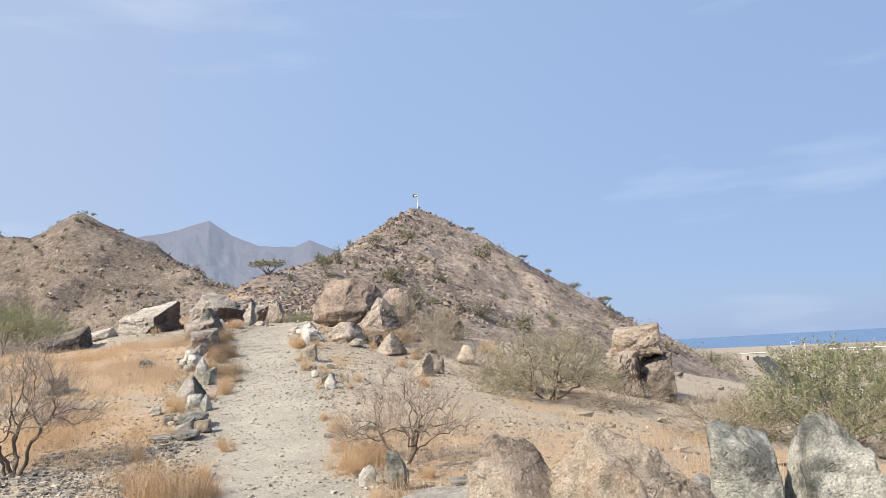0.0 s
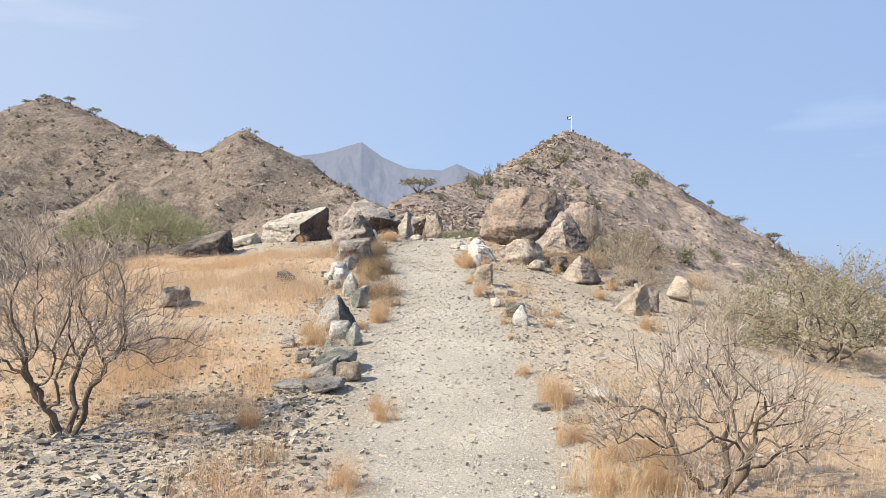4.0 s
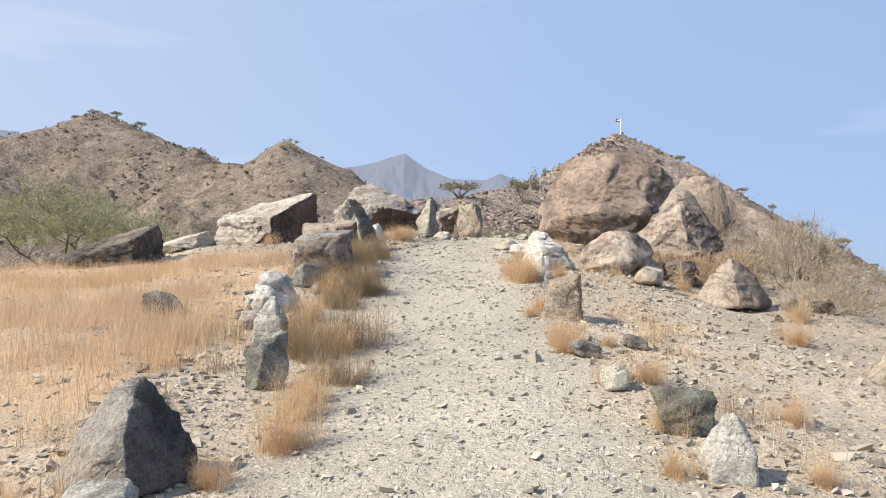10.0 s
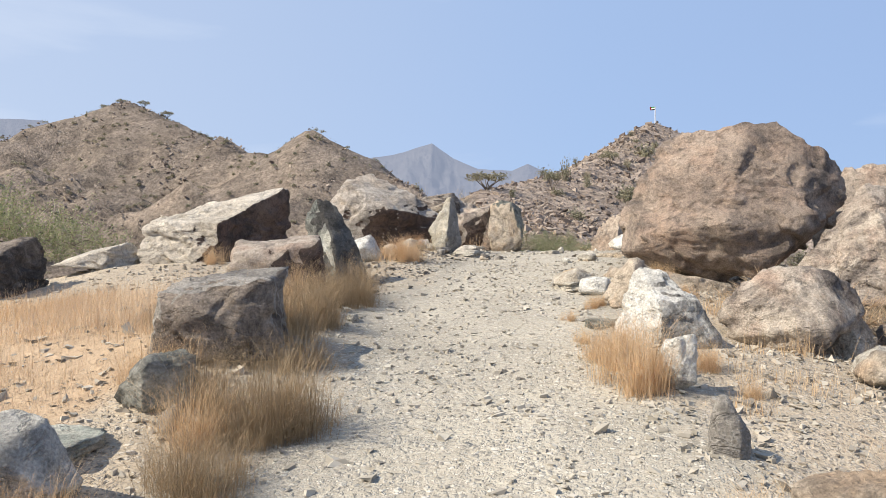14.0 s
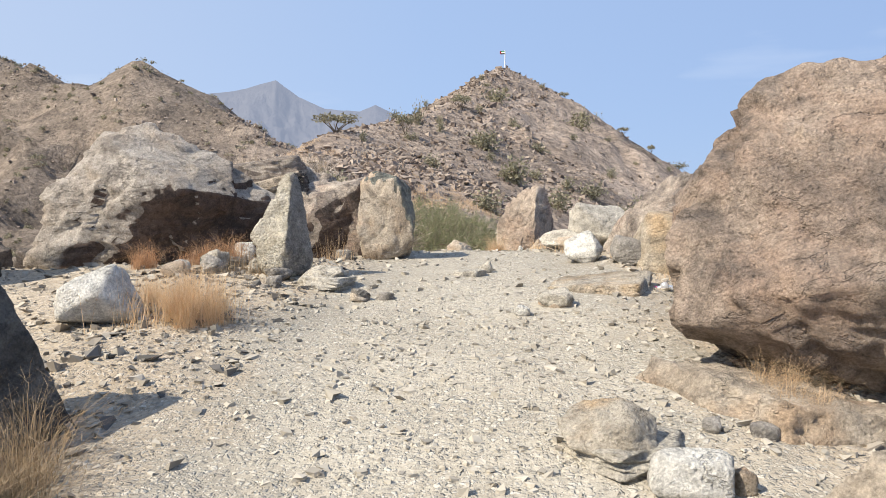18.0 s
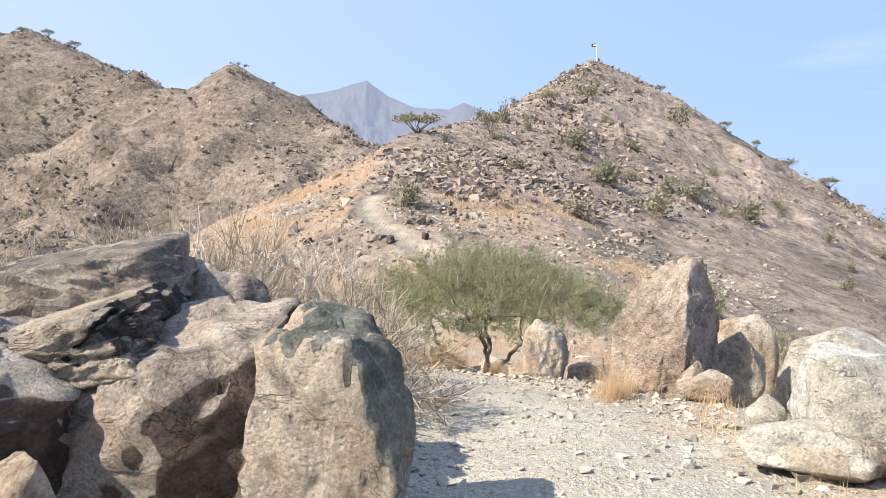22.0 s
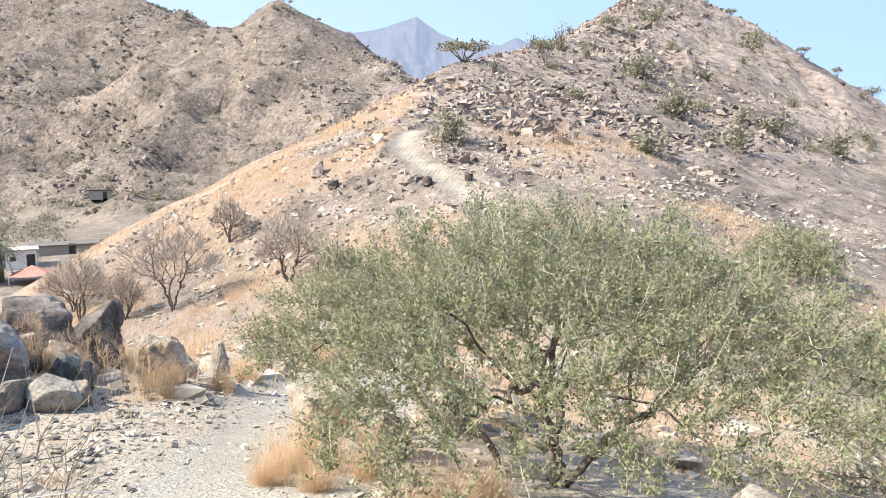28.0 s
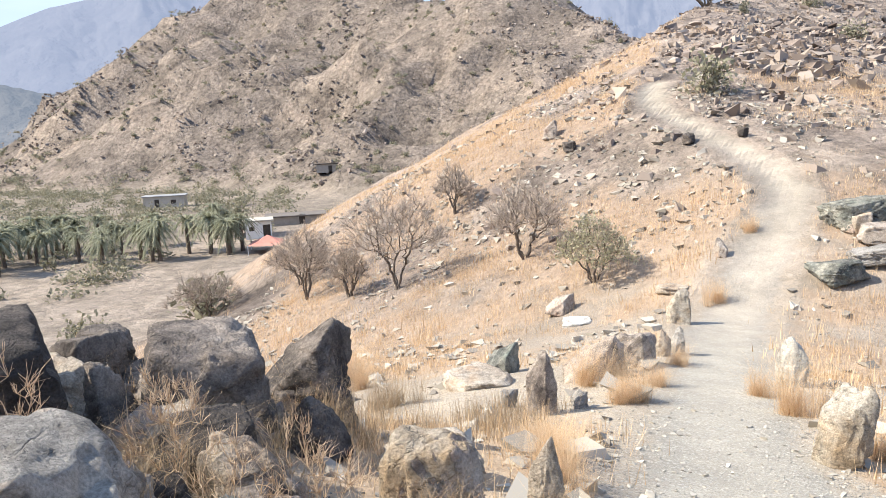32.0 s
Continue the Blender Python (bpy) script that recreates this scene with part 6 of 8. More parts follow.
for n, (x, y, w, h) in enumerate([(-6.6, 31.4, 1.3, 0.95), (-7.1, 32.3, 1.8, 1.3), (-8.2, 32.2, 2.0, 1.5), (-8.0, 31.0, 1.8, 1.55), (-9.0, 33.2, 2.2, 1.5), (-7.9, 33.6, 1.7, 1.1), (-6.9, 30.4, 1.3, 1.35), (-9.4, 31.2, 2.2, 1.5), (-10.2, 34.4, 2.2, 1.3)]):
    thicket("dense tangle of leafless grey thorn twigs", x, y, w, h, n % 3)
# long bleached boughs that arch out of the tangle
for n, (x, y, w, h) in enumerate([(-7.15, 31.5, 2.4, 1.5), (-8.1, 31.9, 2.6, 1.6), (-7.4, 30.7, 2.0, 1.35), (-7.6, 32.7, 2.4, 1.3)]):
    tree("dead_bush", "dead thorn bush with long bleached arching boughs", "bush", x, y, w, h, 90 + n, 90, 0.1, 7, twigs=5, twig_long=2.2, tip=0.0027, twig=BLEACHED, bark=BLEACHED, step=0.16, swell=0.36, reach_up=0.0)
# cut thorn branches heaped between the boulders and the trail
for n, (x, y, w, h) in enumerate([(-6.15, 30.35, 1.5, 0.8), (-7.0, 30.0, 1.6, 1.0)]):
    tree("brushwood_heap", "heap of bleached dead thorn branches beside boulders", "dead branches", x, y, w, h, 60 + n, 420, 0.05, 12, twigs=5, twig_long=2.6, tip=0.0034, twig=DRY_TWIG, bark=DRY_TWIG, step=0.085, swell=0.3, reach_up=-0.05)
# pale dead weeds among the heaped rocks
for n, (x, y, w, h) in enumerate([(-10.9, 37.9, 0.5, 0.6), (-11.4, 38.0, 0.6, 0.75), (-11.7, 38.3, 0.5, 0.6), (-10.9, 38.4, 0.5, 0.55), (-11.9, 37.6, 0.4, 0.7), (-11.2, 38.6, 0.45, 0.5), (-12.0, 36.9, 0.4, 0.55), (-12.6, 37.1, 0.4, 0.7)]):
    tree("dry_weed", "pale dead weed stalks between dark rocks", "dry plant", x, y, w, h, 160 + n, 60, 0.3, 7, twigs=5, twig_long=2.0, tip=0.0018, twig=PALE_STRAW, bark=PALE_STRAW, step=0.05, swell=0.2, reach_up=0.6)
for n, (x, y, w, h) in enumerate([(-2.0, 23.55, 1.3, 0.42), (-1.45, 23.2, 1.4, 0.4), (-2.35, 23.95, 0.9, 0.4), (-0.9, 23.6, 1.3, 0.6)]):
    tree("brushwood_heap", "heap of straw-coloured dead twigs below the huge boulder", "dead branches", x, y, w, h, 180 + n, 260, 0.05, 14, twigs=6, twig_long=2.8, tip=0.0034, twig=PALE_STRAW, bark=PALE_STRAW, step=0.08, swell=0.25, reach_up=-0.05)
# the saddle
saddle = [(-24.4, 58.9, 4.4, 3.9, 3), (-30.6, 60.6, 3.4, 3.5, 3), (-27.2, 59.4, 1.9, 2.2, 2), (-19.4, 59.75, 3.5, 2.7, 3), (-25.2, 65.0, 2.1, 2.3, 2), (-39, 62.2, 4.0, 2.6, 4), (-33, 63, 3.4, 2.4, 4)]
for n, (x, y, w, h, stems) in enumerate(saddle):
    tree("bare_tree", "leafless grey thorn tree in dry grass", "tree", x, y, w, h, 70 + n, 600, 0.46, stems, twigs=6, twig_long=2.4, tip=0.0085, swell=0.52)
tree("acacia_bush", "sparse grey-green thorn bush in dry grass", "bush", -15.7, 56.5, 2.7, 2.0, 79, 500, 0.4, 4, twigs=3, tip=0.007, leaf=GREY_LEAF, leaf_size=0.045, leaf_count=4000)


# far acacias share a few shapes
def umbrella_form(x, y, seed):
    """A flat-topped acacia, one metre across: a forked trunk under a thin lens of leaves."""
    rng = np.random.default_rng(seed)
    root = new("acacia_tree")
    tagged(root, "umbrella-shaped acacia tree on the rocky hill", "tree", "hill shrubs and acacias")
    limbs = []
    for k in range(7):
        a = 6.283 * k / 7 + rng.normal(0, 0.25)
        out = rng.uniform(0.2, 0.45)
        s = np.linspace(0, 1, 6)[:, None]
        pts = np.array([0, 0, -0.05]) + s ** 1.5 * np.array([out * math.cos(a), out * math.sin(a), 0]) + s * np.array([0, 0, 0.52]) + rng.normal(0, 0.012, (6, 3))
        limbs.append((pts, np.linspace(0.022, 0.006, 6), 1))
    v, f = tubes(limbs, (5, 5))
    part("trunk", mesh_from("trunk", v, f, BARK, True), None, root)
    n = 800
    a, r = rng.uniform(0, 6.283, n), 0.5 * np.sqrt(rng.uniform(0, 1, n)) * rng.uniform(0.7, 1.05, n)
    pts = np.stack([r * np.cos(a), r * np.sin(a), 0.5 + 0.12 * (1 - (r / 0.55) ** 2) * rng.uniform(-0.3, 1, n) + 0.06 * np.sin(a * 3 + 1) + 0.03 * np.sin(a * 7)], -1)
    v, f = leaves_at(pts, 0.04, rng)
    part("crown", mesh_from("crown", v, f, HILL_LEAF), None, root)
    return root


def far_acacia(x, y, wide, tall, form, flat_top):
    key = (form, flat_top)
    if key not in FAR_FORMS:
        if flat_top:
            FAR_FORMS[key] = umbrella_form(x, y, 90 + form)
        else:
            FAR_FORMS[key] = shrub("hill_shrub", "dusty green shrub on the rocky hill", "bush", x, y, 1.0, 0.55, 90 + form, 6, 1, (5,),
                                   HILL_LEAF, 0.06, 420, 0.8, lean=1.0, group="hill shrubs and acacias")
        made = FAR_FORMS[key]
    else:
        made = copy_thing(FAR_FORMS[key], Matrix())
    s = Matrix.Diagonal((wide, wide, tall / (0.62 if flat_top else 0.55), 1))
    made.matrix_world = pose(x, y, float(land(x, y)) - 0.1, 0, 0, (x * 37 + y * 11) % 360) @ s


FAR_FORMS = {}
for x, y, wide, tall in [(-22.0, 105.2, 5.4, 2.1), (-15.0, 114.9, 2.6, 2.6), (-9, 150, 4, 2.4)]:
    far_acacia(x, y, wide, tall, 1, True)
for n, (x, y, wide, tall) in enumerate([(-15.4, 71.4, 3.0, 1.5), (-14.6, 127.6, 1.6, 3.2), (-4.9, 123.7, 5, 2.2), (-1, 109.6, 5, 2.6), (-2.6, 167.5, 5, 3.0), (14.9, 176.9, 5.5, 3.0), (16.7, 122.7, 4.5, 2.4),
                                        (-5.3, 126, 5, 2.2), (3, 98, 4, 2), (-4.4, 80.4, 3.4, 1.3), (9, 118, 4, 2)]):
    far_acacia(x, y, wide, tall, 2 + n % 3, False)
# on the right-hand skyline of the flag hill
for n in range(8):
    s = (n + 0.6) / 8
    far_acacia(10 + 56 * s, 203 - 6 * s + 3 * math.sin(n * 2.1), 3.4 + 1.4 * math.sin(n * 1.7), 1.9 + 0.5 * math.sin(n * 2.9), 3 if n % 3 == 1 else 1, n % 3 != 1)
# on the left-hand massif
rng = np.random.default_rng(5)


def shrub_cover(label, rows):
    """Far low shrubs that nobody could count, as one mesh of leaves."""
    every = []
    for x, y, wide, tall in rows:
        n = 90
        way = rng.normal(0, 1, (n, 3))
        way /= np.linalg.norm(way, axis=1, keepdims=True)
        way[:, 2] = np.abs(way[:, 2])
        r = rng.uniform(0.15, 1, (n, 1)) ** 0.5 * (0.85 + 0.25 * np.sin(np.arctan2(way[:, 1], way[:, 0]) * 3 + x))[:, None]
        every.append(np.array([x, y, float(land(x, y)) - 0.1]) + way * r * (wide / 2, wide / 2, tall))
    v, f = leaves_at(np.concatenate(every), 0.3, rng)
    tagged(new("hill_shrubs", mesh_from("hill_shrubs", v, f, HILL_LEAF)), label, "bushes", kind="stuff")


rows = []
for n in range(1100):
    x, y = rng.uniform(-360, -60), rng.uniform(130, 360)
    if -9 < land(x, y) < 90:
        rows.append((x, y, rng.uniform(1.6, 4.5), rng.uniform(0.8, 1.9)))
shrub_cover("dusty low shrubs dotted over the far rocky massif", rows)
for x, y in [(-300, 366), (-262, 350), (-285, 361), (-240, 340)]:
    far_acacia(x, y, 7, 3.4, 1, True)
for n in range(70):
    x, y = rng.uniform(-20, 60), rng.uniform(80, 200)
    far_acacia(x, y, rng.uniform(1.2, 3.2), rng.uniform(0.7, 1.5), 2 + n % 3, False)


# ---- the palm grove in the valley ----
def date_palm(form):
    rng = np.random.default_rng(200 + form)
    root = new("date_palm")
    tall = 4.6
    pts = np.array([(0.12 * math.sin(0.5 * z), 0.1 * math.cos(0.4 * z), z) for z in np.linspace(-0.3, tall, 10)])
    v, f = tubes([(pts, np.linspace(0.3, 0.2, 10), 0)], (8,))
    part("trunk", mesh_from("trunk", v, f, BARK, True), None, root)
    verts, faces, base = [], [], 0
    for k in range(46):
        a, rise = rng.uniform(0, 6.283), rng.uniform(-0.6, 1.25)
        out = np.array([math.cos(a), math.sin(a), 0])
        length = rng.uniform(2.0, 3.1)
        s = np.linspace(0, 1, 7)
        spine = np.array([0, 0, tall]) + out * (length * s * math.cos(rise * 0.7))[:, None] + np.array([0, 0, 1]) * (length * (math.sin(rise) * s - 0.75 * s * s))[:, None]
        across = np.cross(out, (0, 0, 1))
        for i in range(len(s) - 1):
            for q in range(3):
                u = (q + 0.5) / 3
                p0 = spine[i] * (1 - u) + spine[i + 1] * u
                for side in (-1, 1):
                    tip = p0 + across * side * 0.4 * (1 - 0.6 * s[i]) + (spine[i + 1] - spine[i]) * 0.9 - np.array([0, 0, 0.14])
                    wide = (spine[i + 1] - spine[i]) * 0.3
                    verts += [p0 - wide * 0.5, p0 + wide * 0.5, tip]
                    faces.append((base, base + 1, base + 2))
                    base += 3
    part("fronds", mesh_from("fronds", verts, faces, PALM_LEAF), None, root)
    return tagged(root, "date palm with a shaggy grey-green crown", "palm tree", "palms of the grove")


PALMS = [date_palm(k) for k in range(3)]
rng = np.random.default_rng(8)
placed = 0
while placed < 70:
    s, w = rng.uniform(0, 1) ** 0.9, rng.uniform(0, 1) ** 1.4
    x, y = -77 - 42 * s - 13 * w + rng.normal(0, 1.5), 101 - 38 * s + 16 * w + rng.normal(0, 1.5)
    m = pose(x, y, float(land(x, y)) - 0.2, 0, 0, rng.uniform(0, 360)) @ Matrix.Scale(rng.uniform(0.75, 1.1), 4)
    if placed < 3:
        PALMS[placed].matrix_world = m
    else:
        copy_thing(PALMS[placed % 3], Matrix()).matrix_world = m
    placed += 1
# scrub on the valley floor
for n in range(90):
    x, y = rng.uniform(-120, -38), rng.uniform(62, 135)
    if land(x, y) < -5 and not (x < -48 and 68 < y < 112):
        far_acacia(x, y, rng.uniform(2, 6), rng.uniform(1.2, 3.0), 2 + n % 3, False)
rows = []
for n in range(1500):
    x, y = rng.uniform(-320, -60), rng.uniform(40, 220)
    if land(x, y) < -6 and x + y * 0.6 < -25 and (not (-135 < x < -45 and 66 < y < 112) or n % 3 == 0):
        rows.append((x, y, rng.uniform(2.5, 8), rng.uniform(1.2, 3.6)))
shrub_cover("grey-green scrub covering the valley floor", rows)


# ---- clumps of dry grass by the stones ----
def grass_clump(seed, material, label, n=1000, fine=0.0017):
    """A loose tuft: several fans of fine bent stalks of uneven height, each stalk with a feathery end."""
    rng = np.random.default_rng(seed)
    fans = 9
    fa, fr = rng.uniform(0, 6.283, fans), rng.uniform(0, 0.42, fans)
    fh = rng.uniform(0.35, 1.0, fans)
    fh[0] = 1.0
    which = rng.integers(0, fans, n)
    foot = np.stack([fr[which] * np.cos(fa[which]) + rng.normal(0, 0.06, n), fr[which] * np.sin(fa[which]) + rng.normal(0, 0.06, n), np.full(n, -0.06)], -1)
    h = fh[which] * rng.uniform(0.15, 1.1, n)
    b = rng.uniform(0, 6.283, n)
    out = h * np.abs(rng.normal(0, 0.55, n)) + 0.05
    mid = foot + np.stack([np.cos(b) * out * 0.35, np.sin(b) * out * 0.35, h * 0.65], -1)
    tip = foot + np.stack([np.cos(b) * out, np.sin(b) * out, h * rng.uniform(0.85, 1.0, n)], -1)
    side = np.stack([-np.sin(b), np.cos(b), 0 * b], -1) * fine
    verts = np.stack([foot - side, foot + side, mid + side * 0.7, mid - side * 0.7, tip], 1).reshape(-1, 3)
    k = np.arange(n)[:, None] * 5
    faces = np.concatenate([k + (0, 1, 2), k + (0, 2, 3), k + (3, 2, 4)])
    m = n * 2
    pick = rng.integers(0, n, m)
    u = rng.uniform(0.2, 1, (m, 1))
    c = mid[pick] * (1 - u) + tip[pick] * u
    e = c + np.stack([rng.normal(0, 0.06, m), rng.normal(0, 0.06, m), rng.uniform(0.0, 0.1, m)], -1)
    verts = np.concatenate([verts, np.stack([c - side[pick] * 0.7, c + side[pick] * 0.7, e], 1).reshape(-1, 3)])
    faces = np.concatenate([faces, np.arange(m * 3).reshape(m, 3) + n * 5])
    ob = new("grass_clump", mesh_from("grass_clump", verts, faces, material))
    return tagged(ob, label, "grass", "dry grass clumps")


CLUMPS = [grass_clump(400, STRAW, "clump of golden dry grass on stony ground"), grass_clump(401, GREY_STRAW, "clump of withered grey-brown grass"), grass_clump(402, RUST_STRAW, "rusty brown twiggy dry weed on stony ground", 900, 0.0026)]
CLUMP_USED = set()


def clump(x, y, wide, tall, form):
    made = copy_thing(CLUMPS[form], Matrix()) if form in CLUMP_USED else CLUMPS[form]
    CLUMP_USED.add(form)
    made.matrix_world = pose(x, y, float(land(x, y)), 0, 0, (x * 131 + y * 57) % 360) @ Matrix.Diagonal((wide, wide, tall, 1))


clump(-6.08, 22.88, 0.68, 0.50, 1)
clump(-6.10, 21.70, 0.75, 0.50, 1)
clump(-6.35, 22.10, 0.80, 0.52, 1)
clump(-5.98, 21.20, 0.60, 0.46, 1)
clump(-6.45, 23.70, 0.80, 0.52, 1)
clump(-6.25, 22.50, 0.70, 0.45, 1)
clump(-6.60, 22.70, 0.60, 0.50, 0)
clump(-5.85, 20.10, 0.70, 0.46, 1)
clump(-6.25, 20.15, 0.70, 0.42, 0)
clump(-5.65, 20.70, 0.60, 0.44, 1)
clump(-5.20, 17.90, 0.60, 0.40, 0)
clump(-6.35, 22.68, 0.39, 0.29, 1)
clump(-5.96, 21.64, 0.60, 0.44, 1)
clump(-6.09, 21.51, 0.49, 0.36, 0)
clump(-6.54, 25.49, 0.54, 0.40, 0)
clump(-3.41, 24.73, 0.38, 0.28, 0)
clump(-3.90, 23.31, 0.23, 0.17, 0)
clump(-4.10, 22.67, 0.20, 0.13, 0)
clump(-9.22, 25.32, 0.46, 0.34, 0)
clump(-3.94, 21.94, 0.20, 0.14, 0)
clump(-3.79, 21.85, 0.20, 0.14, 0)
clump(-6.58, 25.58, 0.43, 0.32, 0)
clump(-6.94, 25.92, 0.31, 0.23, 0)
clump(-6.16, 20.89, 0.72, 0.54, 1)
clump(-6.41, 23.09, 0.81, 0.60, 1)
clump(-5.30, 19.81, 0.57, 0.42, 1)
clump(-5.55, 19.60, 0.60, 0.45, 0)
clump(-5.39, 18.49, 0.49, 0.36, 0)
clump(-5.72, 18.72, 0.46, 0.34, 0)
clump(-3.65, 21.38, 0.44, 0.33, 0)
clump(-3.14, 21.50, 0.37, 0.28, 0)
clump(-2.91, 21.18, 0.23, 0.17, 0)
clump(-3.27, 18.97, 0.29, 0.21, 0)
clump(-3.22, 19.29, 0.28, 0.20, 0)
clump(-6.63, 25.76, 0.50, 0.37, 0)
clump(-4.91, 17.33, 0.61, 0.45, 1)
clump(-5.39, 17.76, 0.53, 0.39, 0)
clump(-5.41, 19.91, 0.57, 0.42, 1)
clump(-5.42, 19.33, 0.49, 0.36, 1)
clump(-5.37, 18.61, 0.37, 0.27, 0)
clump(-2.93, 17.76, 0.34, 0.25, 0)
clump(-1.56, 22.10, 0.38, 0.28, 0)
clump(-3.68, 21.44, 0.54, 0.40, 0)
clump(-2.52, 17.96, 0.22, 0.16, 0)
clump(-4.29, 15.88, 0.57, 0.42, 0)
clump(-4.76, 17.72, 0.93, 0.69, 1)
clump(-5.36, 19.86, 0.84, 0.62, 1)
clump(-4.34, 14.95, 0.30, 0.22, 0)
clump(-2.90, 17.87, 0.47, 0.35, 0)
clump(-3.15, 19.27, 0.42, 0.31, 0)
clump(-2.24, 15.33, 0.25, 0.18, 0)
clump(-3.63, 21.56, 0.54, 0.40, 0)
clump(-1.59, 15.45, 0.25, 0.18, 0)
clump(-2.08, 14.56, 0.20, 0.09, 0)
clump(-4.94, 14.41, 0.41, 0.30, 0)
clump(-3.06, 11.24, 0.34, 0.25, 0)
clump(-4.17, 15.43, 0.57, 0.43, 0)
clump(-4.61, 17.41, 0.59, 0.44, 0)
clump(-3.51, 20.91, 0.76, 0.56, 0)
clump(-1.39, 11.90, 0.58, 0.43, 0)
clump(-1.80, 12.94, 0.31, 0.23, 0)
clump(-0.62, 20.12, 0.54, 0.40, 0)
clump(-4.66, 13.89, 0.57, 0.42, 0)
clump(-4.26, 12.46, 0.32, 0.24, 0)
clump(-2.22, 15.97, 0.38, 0.28, 0)
clump(-2.71, 7.95, 0.85, 0.63, 0)
clump(-3.04, 8.17, 0.73, 0.54, 2)
clump(-2.49, 8.25, 0.67, 0.50, 2)
clump(-3.19, 11.53, 0.37, 0.28, 0)
clump(-0.93, 10.30, 0.61, 0.45, 0)
clump(-0.70, 9.67, 0.62, 0.46, 0)
clump(-0.03, 8.90, 0.36, 0.27, 0)
clump(-1.45, 12.09, 0.48, 0.36, 0)
clump(-1.22, 10.83, 0.50, 0.37, 0)
clump(-2.83, 9.39, 0.41, 0.31, 0)
clump(-2.38, 7.14, 0.95, 0.80, 1)
clump(-0.68, 6.64, 0.37, 0.27, 0)
clump(-1.05, 9.57, 0.56, 0.42, 0)
clump(-4.10, 10.66, 0.54, 0.40, 0)
clump(-2.95, 28.76, 0.55, 0.41, 0)
clump(-2.83, 29.24, 0.38, 0.28, 0)
clump(-4.54, 31.40, 0.43, 0.32, 0)
clump(-6.94, 29.29, 0.55, 0.41, 1)
clump(-11.30, 37.33, 0.84, 0.62, 1)
clump(-7.87, 36.86, 0.58, 0.43, 0)
clump(-7.31, 36.50, 0.64, 0.47, 0)
clump(-6.62, 35.68, 0.75, 0.56, 0)
clump(-6.48, 36.26, 0.59, 0.44, 0)
clump(-5.92, 35.80, 0.46, 0.34, 0)
clump(-11.12, 44.71, 0.77, 0.57, 0)
clump(-4.47, 32.42, 0.70, 0.52, 0)
clump(-8.17, 37.78, 0.73, 0.54, 0)
clump(-10.04, 39.15, 0.48, 0.35, 0)
clump(-10.10, 38.22, 0.61, 0.45, 1)
clump(-12.00, 39.85, 0.75, 0.55, 1)
clump(-11.13, 41.52, 0.55, 0.41, 0)
clump(-9.43, 45.26, 0.95, 0.86, 0)
clump(-9.93, 46.25, 0.76, 0.57, 0)
clump(-11.88, 54.55, 0.95, 0.88, 0)
clump(-11.26, 44.43, 0.69, 0.51, 0)
clump(-10.80, 41.08, 0.51, 0.38, 0)
clump(-8.52, 43.60, 0.76, 0.56, 0)
clump(-11.42, 48.19, 0.68, 0.50, 0)
clump(-11.66, 58.52, 0.93, 0.69, 0)
clump(-11.89, 46.51, 0.74, 0.55, 0)
clump(-14.41, 44.06, 0.95, 0.76, 1)
clump(-17.28, 47.02, 0.95, 0.94, 0)
clump(-11.58, 37.90, 0.61, 0.45, 1)
clump(-11.62, 38.33, 0.60, 0.45, 1)
clump(-11.71, 38.81, 0.54, 0.40, 1)
clump(-12.33, 39.90, 0.80, 0.60, 0)
clump(-12.54, 38.16, 0.42, 0.31, 1)
clump(-18.55, 48.11, 0.95, 1.19, 0)
clump(-10.53, 40.36, 0.70, 0.52, 0)
clump(-10.23, 38.48, 0.59, 0.44, 0)
clump(-12.24, 45.97, 0.95, 0.82, 0)
clump(-10.80, 40.94, 0.63, 0.47, 0)
clump(-11.19, 45.97, 0.69, 0.51, 0)
clump(-7.80, 28.62, 0.50, 0.37, 2)
clump(-7.57, 28.57, 0.44, 0.33, 2)
clump(-7.16, 27.28, 0.33, 0.24, 2)
clump(-7.65, 27.43, 0.39, 0.29, 2)
clump(-7.02, 27.44, 0.45, 0.33, 2)
clump(-7.14, 29.02, 0.44, 0.33, 2)
clump(-7.84, 36.06, 0.44, 0.33, 0)
clump(-7.49, 36.03, 0.43, 0.32, 0)
clump(-7.89, 36.42, 0.60, 0.44, 0)
clump(-4.35, 16.61, 0.55, 0.41, 1)
clump(-4.82, 17.22, 0.60, 0.44, 1)
clump(-4.34, 16.14, 0.44, 0.33, 0)
clump(-5.34, 19.22, 0.51, 0.38, 1)
clump(-3.45, 21.00, 0.43, 0.32, 0)
clump(-2.54, 16.70, 0.34, 0.25, 0)
clump(-2.28, 16.81, 0.38, 0.28, 0)
clump(-2.87, 17.53, 0.33, 0.25, 0)
clump(-3.39, 24.48, 0.38, 0.28, 0)
clump(-3.16, 23.72, 0.23, 0.17, 0)
clump(-3.95, 23.21, 0.20, 0.15, 0)
clump(-6.54, 25.44, 0.43, 0.32, 0)
clump(-6.20, 23.06, 0.52, 0.38, 1)
clump(-6.32, 22.80, 0.51, 0.38, 1)
clump(2.00, 24.75, 0.91, 0.68, 0)
clump(-0.27, 21.57, 0.50, 0.37, 0)
clump(-0.09, 16.45, 0.55, 0.41, 0)
clump(-1.48, 16.40, 0.36, 0.27, 0)
clump(1.23, 7.98, 0.57, 0.42, 0)
clump(2.04, 8.68, 0.56, 0.42, 0)
clump(-0.46, 7.08, 0.49, 0.37, 0)
clump(-0.91, 9.07, 0.54, 0.40, 0)
clump(-0.69, 10.33, 0.63, 0.47, 0)
